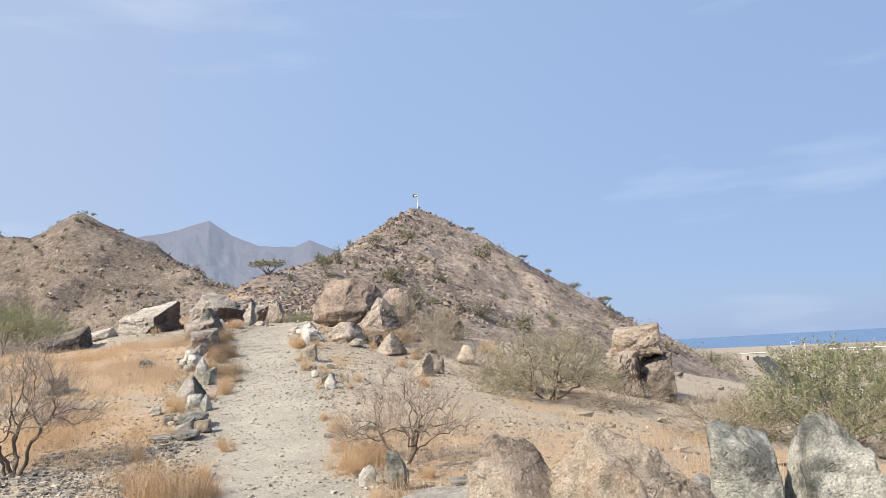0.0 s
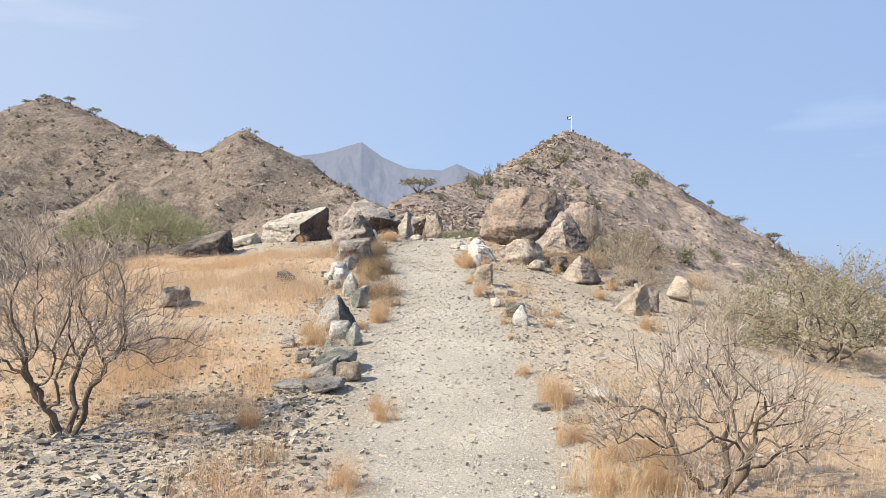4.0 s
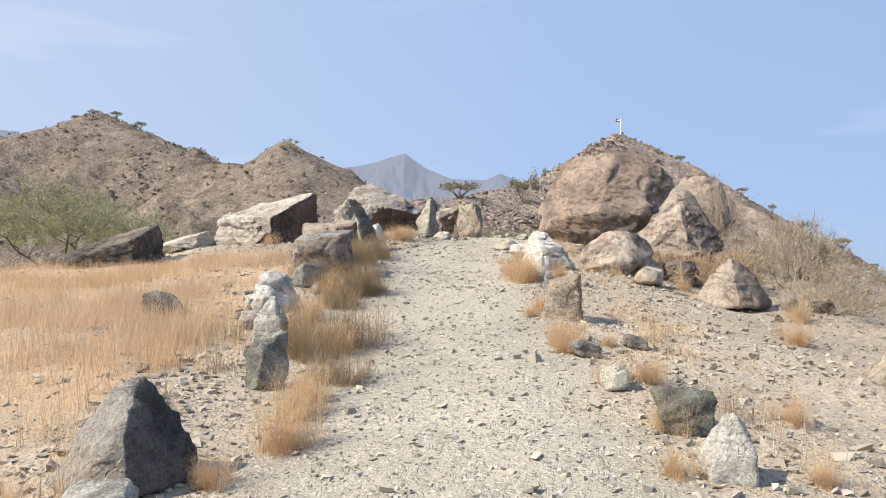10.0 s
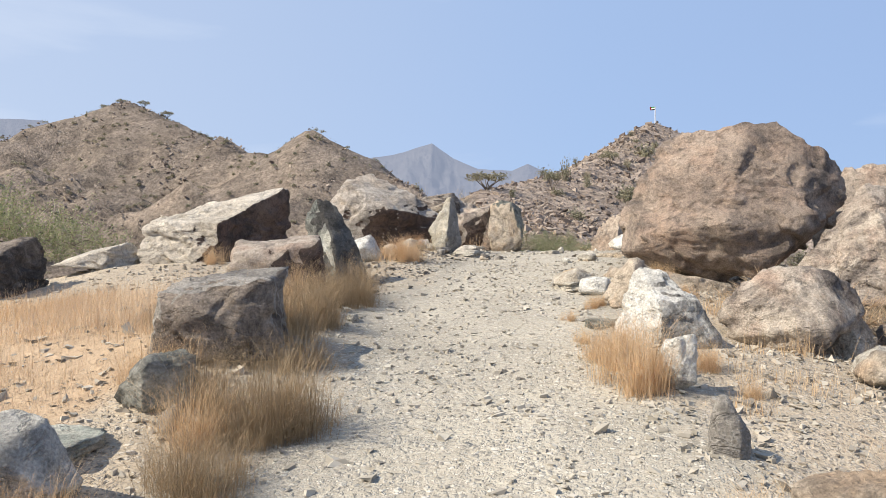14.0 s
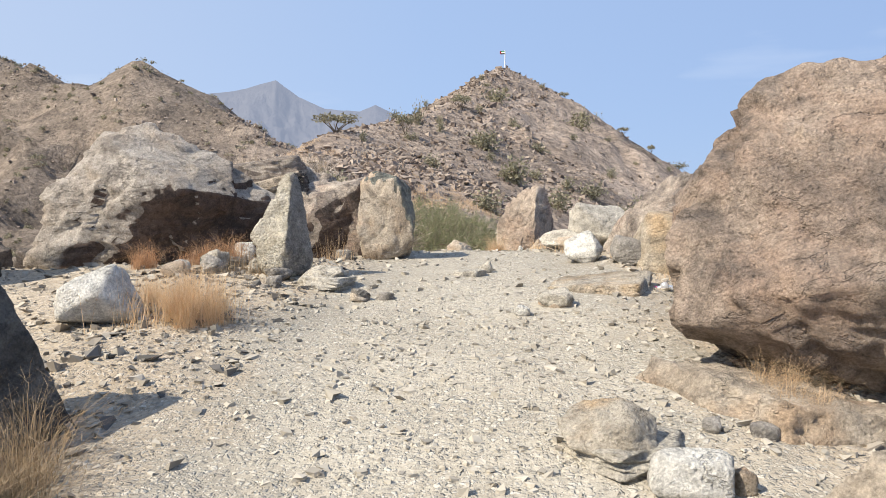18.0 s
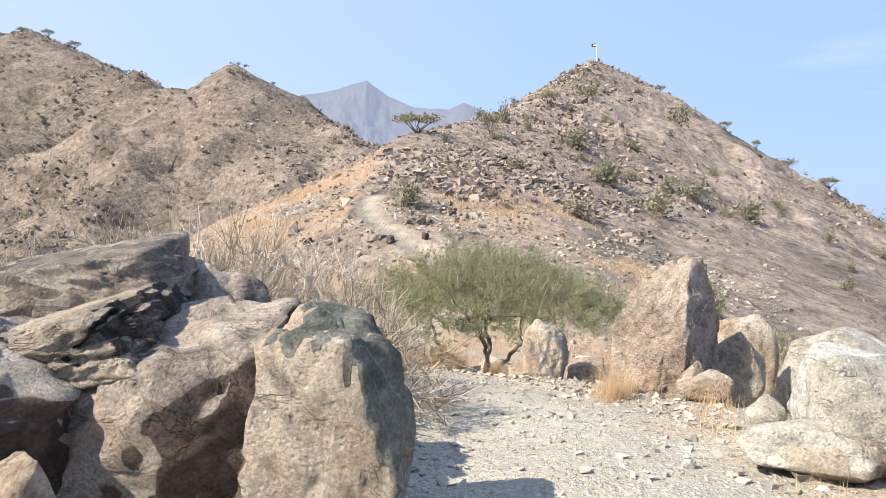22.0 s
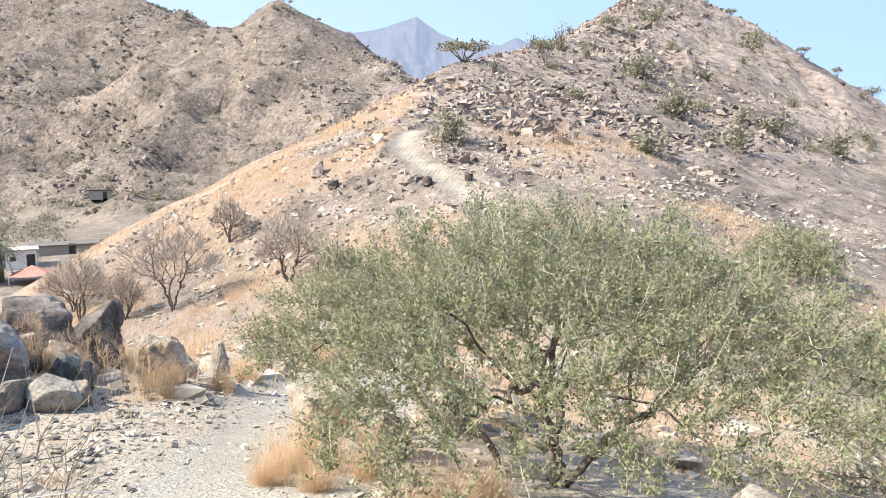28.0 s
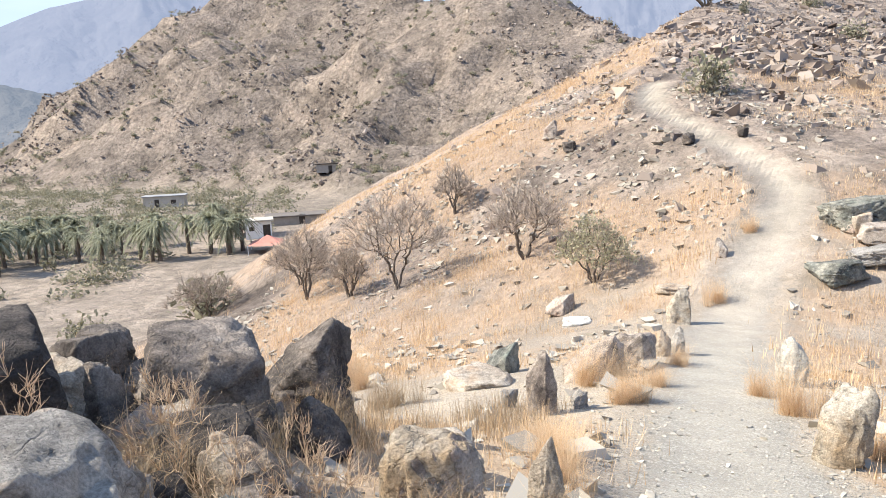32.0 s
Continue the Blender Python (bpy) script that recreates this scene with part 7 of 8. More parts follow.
BOTTLE_X, BOTTLE_Y = -3.30, 27.11


# ---- water, distance and buildings ----
def box_mesh(bm, x0, y0, z0, x1, y1, z1, bevel=0.0):
    made = bmesh.ops.create_cube(bm, size=1.0, matrix=Matrix.Translation(((x0 + x1) / 2, (y0 + y1) / 2, (z0 + z1) / 2)) @ Matrix.Diagonal((x1 - x0, y1 - y0, z1 - z0, 1)))
    if bevel:
        edges = {e for v in made["verts"] for e in v.link_edges}
        bmesh.ops.bevel(bm, geom=list(edges), offset=bevel, segments=1, affect="EDGES")


def box_part(name, parent, material, *limits, label="", bevel=0.0):
    bm = bmesh.new()
    box_mesh(bm, *limits, bevel=bevel)
    return part(name, bm, material, parent, label)


def water_material():
    s = Shader("sea_water", 0.25, 0.5)
    p = s.place(False)
    return s.finish(s.ramp(s.noise(p, 0.01, 3), (0.3, (0.06, 0.14, 0.27)), (0.7, (0.075, 0.16, 0.3))), s.noise(p, 0.8, 4), 0.4, 0.05)


SEA = water_material()
sea = mesh_from("water", [(-300, 300, -13.6), (9000, 300, -13.6), (9000, 9000, -13.6), (-300, 9000, -13.6)], [(0, 1, 2, 3)], SEA)
tagged(new("water", sea), "calm blue sea on the horizon", "sea", kind="structure")


def haze_glow_material(name, low, high, veil):
    """Far mountains; the haze of miles of bright air is put in as a bluish glow."""
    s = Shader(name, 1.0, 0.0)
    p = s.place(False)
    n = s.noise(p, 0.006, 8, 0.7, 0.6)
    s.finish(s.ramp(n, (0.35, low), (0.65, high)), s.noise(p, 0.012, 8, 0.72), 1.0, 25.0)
    # even emission in place of the haze between here and the range
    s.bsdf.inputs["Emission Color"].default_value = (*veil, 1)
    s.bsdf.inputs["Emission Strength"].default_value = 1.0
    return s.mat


def mountain_wall(name, far, skyline, material, base, seed, label, crags=0.1):
    """A far range whose crest rises to the given bearings and heights in degrees, with spurs in front."""
    bearings = np.linspace(skyline[0][0], skyline[-1][0], 520)
    rise = np.interp(bearings, [a for a, b in skyline], [b for a, b in skyline])
    fine = fbm(bearings, bearings * 0, 3.0, 5, seed, 0.6)
    rise = rise + crags * fine
    rows = 48
    s = np.linspace(0, 1, rows)[:, None]
    away = far * (1 - 0.42 * s) + 0 * bearings
    spur = fbm(bearings * 1.1, s * 9 + 0 * bearings, 4.0, 6, seed + 3, 0.62)
    crest = far * np.tan(np.radians(rise)) + 2
    z = crest * (1 - s) ** 0.9 + base * (1 - (1 - s) ** 0.9) + crest * (0.16 + 0.5 * crags) * (spur - 0.1) * np.sin(math.pi * s) * (1 - s)
    x = away * np.sin(np.radians(bearings)) - 5
    y = away * np.cos(np.radians(bearings)) + 30
    idx = np.arange(rows * 520).reshape(rows, 520)
    faces = np.stack([idx[:-1, :-1], idx[:-1, 1:], idx[1:, 1:], idx[1:, :-1]], -1).reshape(-1, 4)
    ob = new(name, mesh_from(name, np.stack([x, y, z], -1).reshape(-1, 3), faces, material, True))
    tagged(ob, label, "mountains", kind="structure")


BLUE_FAR = haze_glow_material("far_mountain_haze_glow", (0.055, 0.055, 0.06), (0.08, 0.078, 0.08), (0.165, 0.19, 0.25))
BLUE_MID = haze_glow_material("middle_mountain_haze_glow", (0.05, 0.046, 0.043), (0.1, 0.09, 0.08), (0.098, 0.12, 0.15))
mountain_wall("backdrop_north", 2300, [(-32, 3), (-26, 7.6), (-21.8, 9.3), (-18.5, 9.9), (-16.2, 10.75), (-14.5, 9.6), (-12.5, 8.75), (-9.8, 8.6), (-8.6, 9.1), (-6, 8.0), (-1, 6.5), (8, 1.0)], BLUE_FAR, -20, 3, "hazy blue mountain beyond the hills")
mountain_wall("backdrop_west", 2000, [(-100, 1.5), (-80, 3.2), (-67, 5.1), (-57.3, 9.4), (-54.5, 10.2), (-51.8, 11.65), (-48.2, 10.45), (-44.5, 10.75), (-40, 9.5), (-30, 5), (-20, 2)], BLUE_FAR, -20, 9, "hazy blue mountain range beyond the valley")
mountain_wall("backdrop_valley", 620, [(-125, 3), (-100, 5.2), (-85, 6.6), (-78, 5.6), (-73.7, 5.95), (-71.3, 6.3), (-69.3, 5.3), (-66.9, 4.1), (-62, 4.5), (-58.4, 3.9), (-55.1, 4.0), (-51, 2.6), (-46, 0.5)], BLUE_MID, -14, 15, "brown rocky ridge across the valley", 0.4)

PLASTER = plain_material("pale_plaster", [(0.4, 0.36, 0.3), (0.5, 0.46, 0.39)], 0.8, 0.9, 0.01)
WHITEWASH = plain_material("whitewash", [(0.74, 0.73, 0.7), (0.82, 0.81, 0.78)], 0.6, 0.9, 0.01)
BLOCKWORK = plain_material("grey_blockwork", [(0.3, 0.27, 0.23), (0.4, 0.36, 0.31)], 1.2, 0.95, 0.02)
SHEET = plain_material("grey_sheet_roof", [(0.24, 0.24, 0.24), (0.36, 0.36, 0.355)], 0.7, 0.6)
OLD_SHEET = plain_material("old_rusty_roof", [(0.13, 0.115, 0.1), (0.2, 0.175, 0.15)], 0.9, 0.8)
DARK_WOOD = plain_material("dark_opening", [(0.05, 0.04, 0.035), (0.09, 0.075, 0.06)], 3, 0.9)
TARP = plain_material("salmon_tarpaulin", [(0.5, 0.2, 0.15), (0.58, 0.26, 0.2)], 1.5, 0.7)
STEEL = plain_material("white_painted_steel", [(0.7, 0.7, 0.69), (0.8, 0.8, 0.79)], 2, 0.5)
GLASS_DARK = plain_material("dark_glass", [(0.03, 0.035, 0.04), (0.05, 0.055, 0.06)], 2, 0.15)
ASPHALT = plain_material("asphalt", [(0.05, 0.05, 0.05), (0.075, 0.073, 0.07)], 1.5, 0.9, 0.005)
RUBBER = plain_material("tyre_rubber", [(0.02, 0.02, 0.02), (0.03, 0.03, 0.03)], 5, 0.8)


def flat_house(x, y, wide, deep, tall, turn, wall, roof, openings, label, name="house"):
    """A low flat-roofed house: four walls, roof slab with overhang, door and windows set in the front."""
    root = new(name)
    root.matrix_world = pose(x, y, float(land(x, y)) - 0.3, 0, 0, turn)
    tagged(root, label, "house")
    w, d, t = wide / 2, deep / 2, 0.25
    cuts = sorted(openings)
    at = -w
    for left, width, low, high, kind in cuts:
        box_part("wall", root, wall, at, -d, 0, left, -d + t, tall)
        if low > 0.31:
            box_part("wall", root, wall, left, -d, 0, left + width, -d + t, low)
        box_part("wall", root, wall, left, -d, high, left + width, -d + t, tall)
        box_part(kind, root, DARK_WOOD, left, -d + 0.12, low, left + width, -d + 0.18, high)
        at = left + width
    box_part("wall", root, wall, at, -d, 0, w, -d + t, tall)
    box_part("wall", root, wall, -w, d - t, 0, w, d, tall)
    box_part("wall", root, wall, -w, -d + t, 0, -w + t, d - t, tall)
    box_part("wall", root, wall, w - t, -d + t, 0, w, d - t, tall)
    box_part("roof", root, roof, -w - 0.35, -d - 0.35, tall, w + 0.35, d + 0.35, tall + 0.22, bevel=0.03)
    return root


flat_house(-84, 111.6, 3.6, 3.6, 2.6, 45, WHITEWASH, PLASTER, [(0.6, 1.0, 0.3, 2.1, "door"), (-1.3, 0.7, 1.3, 1.9, "window")], "low white house beside the palm grove")
flat_house(-88, 124, 9, 5.0, 1.7, 42, BLOCKWORK, OLD_SHEET, [(0.5, 0.9, 0.3, 2.1, "door")], "low grey block outbuilding with a sheet roof")
flat_house(-150, 149, 9, 5, 2.8, 42, PLASTER, SHEET, [(-2, 1.0, 0.3, 2.2, "door"), (1.5, 1.2, 1.1, 2.0, "window")], "small white house among valley shrubs")
flat_house(-196, 112, 16, 6, 2.6, 62, PLASTER, SHEET, [(-5, 1.2, 0.3, 2.2, "door"), (2, 1.4, 1.1, 2.0, "window")], "long pale shed on the valley floor")
flat_house(-137.5, 193, 5.6, 3.6, 2.3, 36, BLOCKWORK, DARK_WOOD, [(0.4, 1.0, 0.3, 1.9, "door")], "lone grey hut on the foot of the hill", "hut")
flat_house(-182, 104, 12, 5, 2.6, 60, PLASTER, SHEET, [(-3, 1.2, 0.3, 2.2, "door"), (2, 1.4, 1.1, 2.0, "window")], "distant white house in the valley")
flat_house(-245, 150, 10, 6, 3.0, 64, PLASTER, SHEET, [(-3, 1.2, 0.3, 2.2, "door"), (2, 1.4, 1.1, 2.0, "window")], "distant pale house in the valley")


def tent(x, y, size, tall, turn):
    root = new("awning")
    root.matrix_world = pose(x, y, float(land(x, y)) - 0.1, 0, 0, turn)
    tagged(root, "faded salmon-red peaked awning beside the house", "awning")
    s = size / 2
    for sx in (-1, 1):
        for sy in (-1, 1):
            box_part("post", root, STEEL, sx * s - 0.04, sy * s - 0.04, 0, sx * s + 0.04, sy * s + 0.04, tall * 0.55)
    ring = np.linspace(0, 1, 9)
    verts, faces = [], []
    for k in range(4):
        a = np.array([(-s, -s), (s, -s), (s, s), (-s, s)][k])
        b = np.array([(-s, -s), (s, -s), (s, s), (-s, s)][(k + 1) % 4])
        for i, u in enumerate(ring):
            e = a + (b - a) * u
            for j, r in enumerate(ring):
                verts.append((*(e * (1 - r)), tall * 0.55 + tall * 0.45 * r ** 1.4 - 0.12 * math.sin(math.pi * u) * (1 - r)))
        base = k * 81
        for i in range(8):
            for j in range(8):
                q = base + i * 9 + j
                faces.append((q, q + 9, q + 10, q + 1))
    me = mesh_from("canopy", verts, faces, TARP, True)
    part("canopy", me, None, root)


tent(-74.5, 103.5, 4.6, 2.2, 40)


# ---- flag on the summit ----
def flagpole(x, y):
    root = new("flagpole")
    root.matrix_world = pose(x, y, float(land(x, y)) - 0.4, 0, 0, 0)
    tagged(root, "white flagpole with a small flag on the summit", "flagpole")
    v, f = tubes([(np.array([(0, 0, z) for z in np.linspace(0, 5.0, 6)]), np.linspace(0.14, 0.1, 6), 0)], (10,))
    part("pole", mesh_from("pole", v, f, STEEL, True), None, root)
    box_part("base", root, BLOCKWORK, -0.6, -0.6, 0, 0.6, 0.6, 0.6, bevel=0.05)
    tones = [plain_material("flag_red", [(0.45, 0.03, 0.03), (0.5, 0.04, 0.04)]), plain_material("flag_green", [(0.02, 0.2, 0.06), (0.03, 0.24, 0.07)]), WHITEWASH, RUBBER]
    bands = [(tones[0], -1.25, -0.95, 4.1, 4.95), (tones[1], -0.95, -0.1, 4.67, 4.95), (tones[2], -0.95, -0.1, 4.38, 4.67), (tones[3], -0.95, -0.1, 4.1, 4.38)]
    for material, x0, x1, z0, z1 in bands:
        us = np.linspace(x0, x1, 7)
        verts = [(u, 0.1 * math.sin(u * 6) + side * 0.01, z) for side in (-1, 1) for z in (z0, z1) for u in us]
        faces = []
        for i in range(6):
            faces += [(i, i + 1, 8 + i, 7 + i), (14 + i, 21 + i, 22 + i, 15 + i)]
        part("flag_band", mesh_from("flag_band", verts, faces, material, True), None, root)


flagpole(0.0, 204.0)


# ---- the road and the coast ----
def road_at(s):
    return 78 + 40 * s, 150 + 95 * s


def strip(name, offset, width, lift, material, label, start=-1.2, end=2.6):
    ss = np.linspace(start, end, 60)
    verts = []
    for s in ss:
        x, y = road_at(s)
        n = np.array([95.0, -40.0]) / math.hypot(95, 40)
        for side in (-0.5, 0.5):
            px, py = x + n[0] * (offset + side * width), y + n[1] * (offset + side * width)
            verts.append((px, py, -11.35 + lift))
    top = len(verts)
    verts += [(a, b, c - 0.8) for a, b, c in verts]
    faces = []
    for i in range(59):
        a = 2 * i
        faces += [(a, a + 1, a + 3, a + 2), (a, a + 2, a + 2 + top, a + top), (a + 1, a + 1 + top, a + 3 + top, a + 3)]
    tagged(new(name, mesh_from(name, verts, faces, material)), label, "road", kind="structure")


strip("road", 0, 8, 0.0, ASPHALT, "grey asphalt road on the coastal plain")
strip("pavement", 6.4, 2.4, 0.12, PLASTER, "pale roadside verge with a raised kerb")


def car(x, y, turn):
    root = new("car")
    root.matrix_world = pose(x, y, -11.34, 0, 0, turn)
    tagged(root, "white saloon car on the asphalt road", "car", "cars on the road")
    bm = bmesh.new()
    box_mesh(bm, -2.2, -0.85, 0.3, 2.2, 0.85, 0.85, 0.12)
    part("body", bm, STEEL, root)
    bm = bmesh.new()
    box_mesh(bm, -1.2, -0.75, 0.85, 1.1, 0.75, 1.42, 0.22)
    part("cabin", bm, GLASS_DARK, root)
    box_part("roof", root, STEEL, -0.8, -0.62, 1.4, 0.7, 0.62, 1.47, bevel=0.03)
    for sx in (-1.35, 1.35):
        for sy in (-0.8, 0.8):
            bm = bmesh.new()
            bmesh.ops.create_cone(bm, cap_ends=True, segments=16, radius1=0.32, radius2=0.32, depth=0.22, matrix=Matrix.Translation((sx, sy, 0.32)) @ Matrix.Rotation(radians(90), 4, "X"))
            part("wheel", bm, RUBBER, root)


for s, off in ((0.05, -1.8), (0.62, 1.8)):
    x, y = road_at(s)
    car(x + 0.92 * off, y - 0.39 * off, 67)


def street_lamp(x, y):
    root = new("street_lamp")
    root.matrix_world = pose(x, y, -11.6, 0, 0, 20)
    tagged(root, "tall pale street lamp beside the road", "street lamp", "street lamps along the road")
    v, f = tubes([(np.array([(0, 0, z) for z in np.linspace(0, 9.0, 7)]), np.linspace(0.12, 0.07, 7), 0)], (8,))
    part("pole", mesh_from("pole", v, f, STEEL, True), None, root)
    box_part("arm", root, STEEL, 0, -0.05, 8.9, 1.6, 0.05, 9.0)
    box_part("lamp_head", root, STEEL, 1.3, -0.15, 8.82, 2.1, 0.15, 8.95, bevel=0.03)


for s in (-0.15, 0.35, 0.85, 1.4):
    x, y = road_at(s)
    street_lamp(x + 7.0, y - 2.9)
for x, y, wide, label in [(176, 392, 12, "pale flat-roofed house near the shore"), (215, 360, 30, "long low white building near the shore"), (245, 395, 24, "pale beach building near the shore"), (300, 330, 26, "low white building near the shore"), (196, 330, 10, "small pale house near the shore")]:
    flat_house(x, y, wide, 8, 3.6, -20, PLASTER, WHITEWASH, [(-wide * 0.3, 1.2, 0.3, 2.3, "door"), (wide * 0.1, 1.6, 1.1, 2.2, "window")], label)
rng = np.random.default_rng(14)
rows = []
for n in range(700):
    x, y = rng.uniform(60, 520), rng.uniform(140, 560)
    s = (x - 78) * 0.92 - (y - 150) * 0.39
    if (s > 10 or s < -10) and 0.75 * x + 0.66 * y < 640:
        rows.append((x, y, rng.uniform(4, 11), rng.uniform(2.2, 4.6)))
for n in range(420):
    x, y = rng.uniform(70, 300), rng.uniform(170, 400)
    s = (x - 78) * 0.92 - (y - 150) * 0.39
    if s > 10 or s < -10:
        rows.append((x, y, rng.uniform(5, 9), rng.uniform(3.0, 5.0)))
shrub_cover("green trees and bushes on the coastal plain", rows)
for n in range(60):
    x, y = rng.uniform(70, 420), rng.uniform(140, 420)
    s = (x - 78) * 0.92 - (y - 150) * 0.39
    if s < 9 and s > -9:
        continue
    far_acacia(x, y, rng.uniform(3, 8), rng.uniform(2, 4.2), 3 if n % 3 else 1, n % 4 == 0)
for n in range(26):
    x, y = rng.uniform(110, 230), rng.uniform(200, 330)
    s = (x - 78) * 0.92 - (y - 150) * 0.39
    if s > 12 or s < -12:
        copy_thing(PALMS[n % 3], Matrix()).matrix_world = pose(x, y, float(land(x, y)) - 0.2, 0, 0, n * 47)


# ---- litter on the trail ----
def plastic_bottle(x, y, turn):
    root = new("plastic_bottle")
    root.matrix_world = pose(x, y, float(land(x, y)) + 0.035, 0, 90, turn)
    tagged(root, "crumpled clear plastic bottle with a pink cap", "bottle")
    clear = Shader("clear_plastic", 0.15, 0.5)
    clear.bsdf.inputs["Transmission Weight"].default_value = 0.6
    profile = [(-0.1, 0.0), (-0.1, 0.028), (-0.08, 0.032), (-0.05, 0.03), (-0.03, 0.032), (0.0, 0.03), (0.03, 0.032), (0.06, 0.026), (0.085, 0.013), (0.1, 0.013)]
    pts = np.array([(0, 0, z) for z, r in profile])
    v, f = tubes([(pts, np.array([max(r, 0.004) for z, r in profile]), 0)], (14,))
    part("bottle_body", mesh_from("bottle_body", v, f, clear.finish((0.8, 0.8, 0.82)), True), None, root)
    v, f = tubes([(np.array([(0, 0, 0.098), (0, 0, 0.118)]), np.array([0.016, 0.016]), 0)], (12,))
    part("cap", mesh_from("cap", v, f, plain_material("pink_plastic", [(0.7, 0.12, 0.25), (0.75, 0.16, 0.3)], 3, 0.4), True), None, root)


plastic_bottle(BOTTLE_X, BOTTLE_Y, 75)


# ---- what nobody could count: grass, pebbles, scree ----
def scatter(seed, count, low, high, chance):
    """Places in a box of the plan, kept by chance."""
    rng = np.random.default_rng(seed)
    x, y = rng.uniform(low[0], high[0], count), rng.uniform(low[1], high[1], count)
    keep = rng.uniform(0, 1, count) < chance(x, y)
    return x[keep], y[keep], rng


def grass_stuff(name, label, seed, count, low, high, chance, blades, tall, spread, width, material):
    """Tufts of thin bent blades, one sliver each."""
    x, y, rng = scatter(seed, count, low, high, chance)
    n = len(x)
    hgt = tall * rng.uniform(0.55, 1.35, n) * np.clip(1 + 0.6 * fbm(x, y, 2.0, 2, seed) + 1.5 * fbm(x, y, 0.7, 2, seed + 5), 0.3, 2.2)
    bx = np.repeat(x, blades) + rng.normal(0, spread, n * blades)
    by = np.repeat(y, blades) + rng.normal(0, spread, n * blades)
    bz = land(bx, by) - 0.02
    h = np.repeat(hgt, blades) * rng.uniform(0.45, 1.15, n * blades)
    a = rng.uniform(0, 6.283, n * blades)
    lean = rng.uniform(0.1, 0.6, n * blades) * h
    w = width * rng.uniform(0.6, 1.4, n * blades)
    root = np.stack([bx, by, bz], -1)
    side = np.stack([-np.sin(a), np.cos(a), 0 * a], -1) * w[:, None]
    tip = root + np.stack([np.cos(a) * lean, np.sin(a) * lean, h], -1)
    verts = np.stack([root - side, root + side, tip], 1).reshape(-1, 3)
    faces = np.arange(n * blades * 3).reshape(-1, 3)
    tagged(new(name, mesh_from(name, verts, faces, material)), label, "grass", kind="stuff")


def grass_cover(x, y):
    return ground_cover(x, y)[1]


def stone_stuff(name, label, seed, count, low, high, chance, small, large, material, flat=0.65, power=3.0):
    """Loose angular stones lying on the ground."""
    x, y, rng = scatter(seed, count, low, high, chance)
    n = len(x)
    dirs = np.array([(x, y, z) for x in (-0.7, 0.7) for y in (-0.7, 0.7) for z in (-0.7, 0.7)])
    faces = np.array([(0, 1, 3), (0, 3, 2), (4, 6, 7), (4, 7, 5), (0, 4, 5), (0, 5, 1), (2, 3, 7), (2, 7, 6), (0, 2, 6), (0, 6, 4), (1, 5, 7), (1, 7, 3)])
    shapes = []
    for k in range(12):
        shapes.append(dirs * rng.uniform(0.35, 1.3, (len(dirs), 1)) * (1, 1, 0.85) + rng.normal(0, 0.2, dirs.shape))
    shapes = np.array(shapes)
    size = small + (large - small) * rng.uniform(0, 1, n) ** power
    v = shapes[rng.integers(0, 12, n)] * (size[:, None] * rng.uniform(0.6, 1.2, (n, 3)) * (1, 1, flat))[:, None]
    a = rng.uniform(0, 6.283, n)
    c, s = np.cos(a)[:, None], np.sin(a)[:, None]
    tilt = rng.normal(0, 0.25, n)[:, None]
    px, py, pz = v[..., 0] * c - v[..., 1] * s, v[..., 0] * s + v[..., 1] * c, v[..., 2] + v[..., 0] * tilt
    verts = np.stack([px + x[:, None], py + y[:, None], pz + (land(x, y) + size * 0.12)[:, None]], -1).reshape(-1, 3)
    m = len(dirs)
    every = (faces[None] + (np.arange(n) * m)[:, None, None]).reshape(-1, 3)
    tagged(new(name, mesh_from(name, verts, every, material)), label, "stones", kind="stuff")


def off_trail(x, y):
    return np.abs(x - look_up(SPINE_X_TABLE, y)) / look_up(TRAIL_WIDTH, y)


def tone_patch(x, y):
    return np.clip(fbm(x, y, 3.5, 4, 97) * 3 + 0.5, 0, 1)


grass_stuff("dry_grass", "pale dry grass on the slope beside the trail", 301, 12000, (-18, 6), (-2, 27), lambda x, y: np.clip(grass_cover(x, y) * 1.6 - 0.5, 0, 1) * tone_patch(x, y) * np.clip(fbm(x, y, 0.9, 2, 55) * 3 + 0.75, 0.1, 1), 80, 0.19, 0.15, 0.0016, PALE_STRAW)
grass_stuff("dry_grass", "golden dry grass on the slope beside the trail", 306, 12000, (-18, 6), (-2, 27), lambda x, y: np.clip(grass_cover(x, y) * 1.6 - 0.5, 0, 1) * (1 - tone_patch(x, y)) * np.clip(fbm(x, y, 0.9, 2, 56) * 3 + 0.75, 0.1, 1), 80, 0.15, 0.15, 0.0016, STRAW)
grass_stuff("dry_grass", "patches of dry grass on stony ground", 302, 8000, (-4, 3), (12, 26), lambda x, y: np.clip(grass_cover(x, y) * 1.6 - 0.35, 0, 1), 50, 0.12, 0.13, 0.0018, PALE_STRAW)
grass_stuff("dry_grass", "dry grass in the saddle below the crest", 303, 15000, (-32, 33), (8, 84), lambda x, y: np.clip(grass_cover(x, y) * 1.4 - 0.3, 0, 1), 36, 0.2, 0.22, 0.0035, STRAW)
grass_stuff("dry_grass", "grey dry tufts along the trail edge", 304, 2600, (-9, 2), (0, 34), lambda x, y: np.exp(-((off_trail(x, y) - 1.3) / 0.25) ** 2) * np.clip(fbm(x, y, 3.0, 3, 77) * 2.6 + 0.45, 0, 1), 60, 0.24, 0.07, 0.0018, GREY_STRAW)
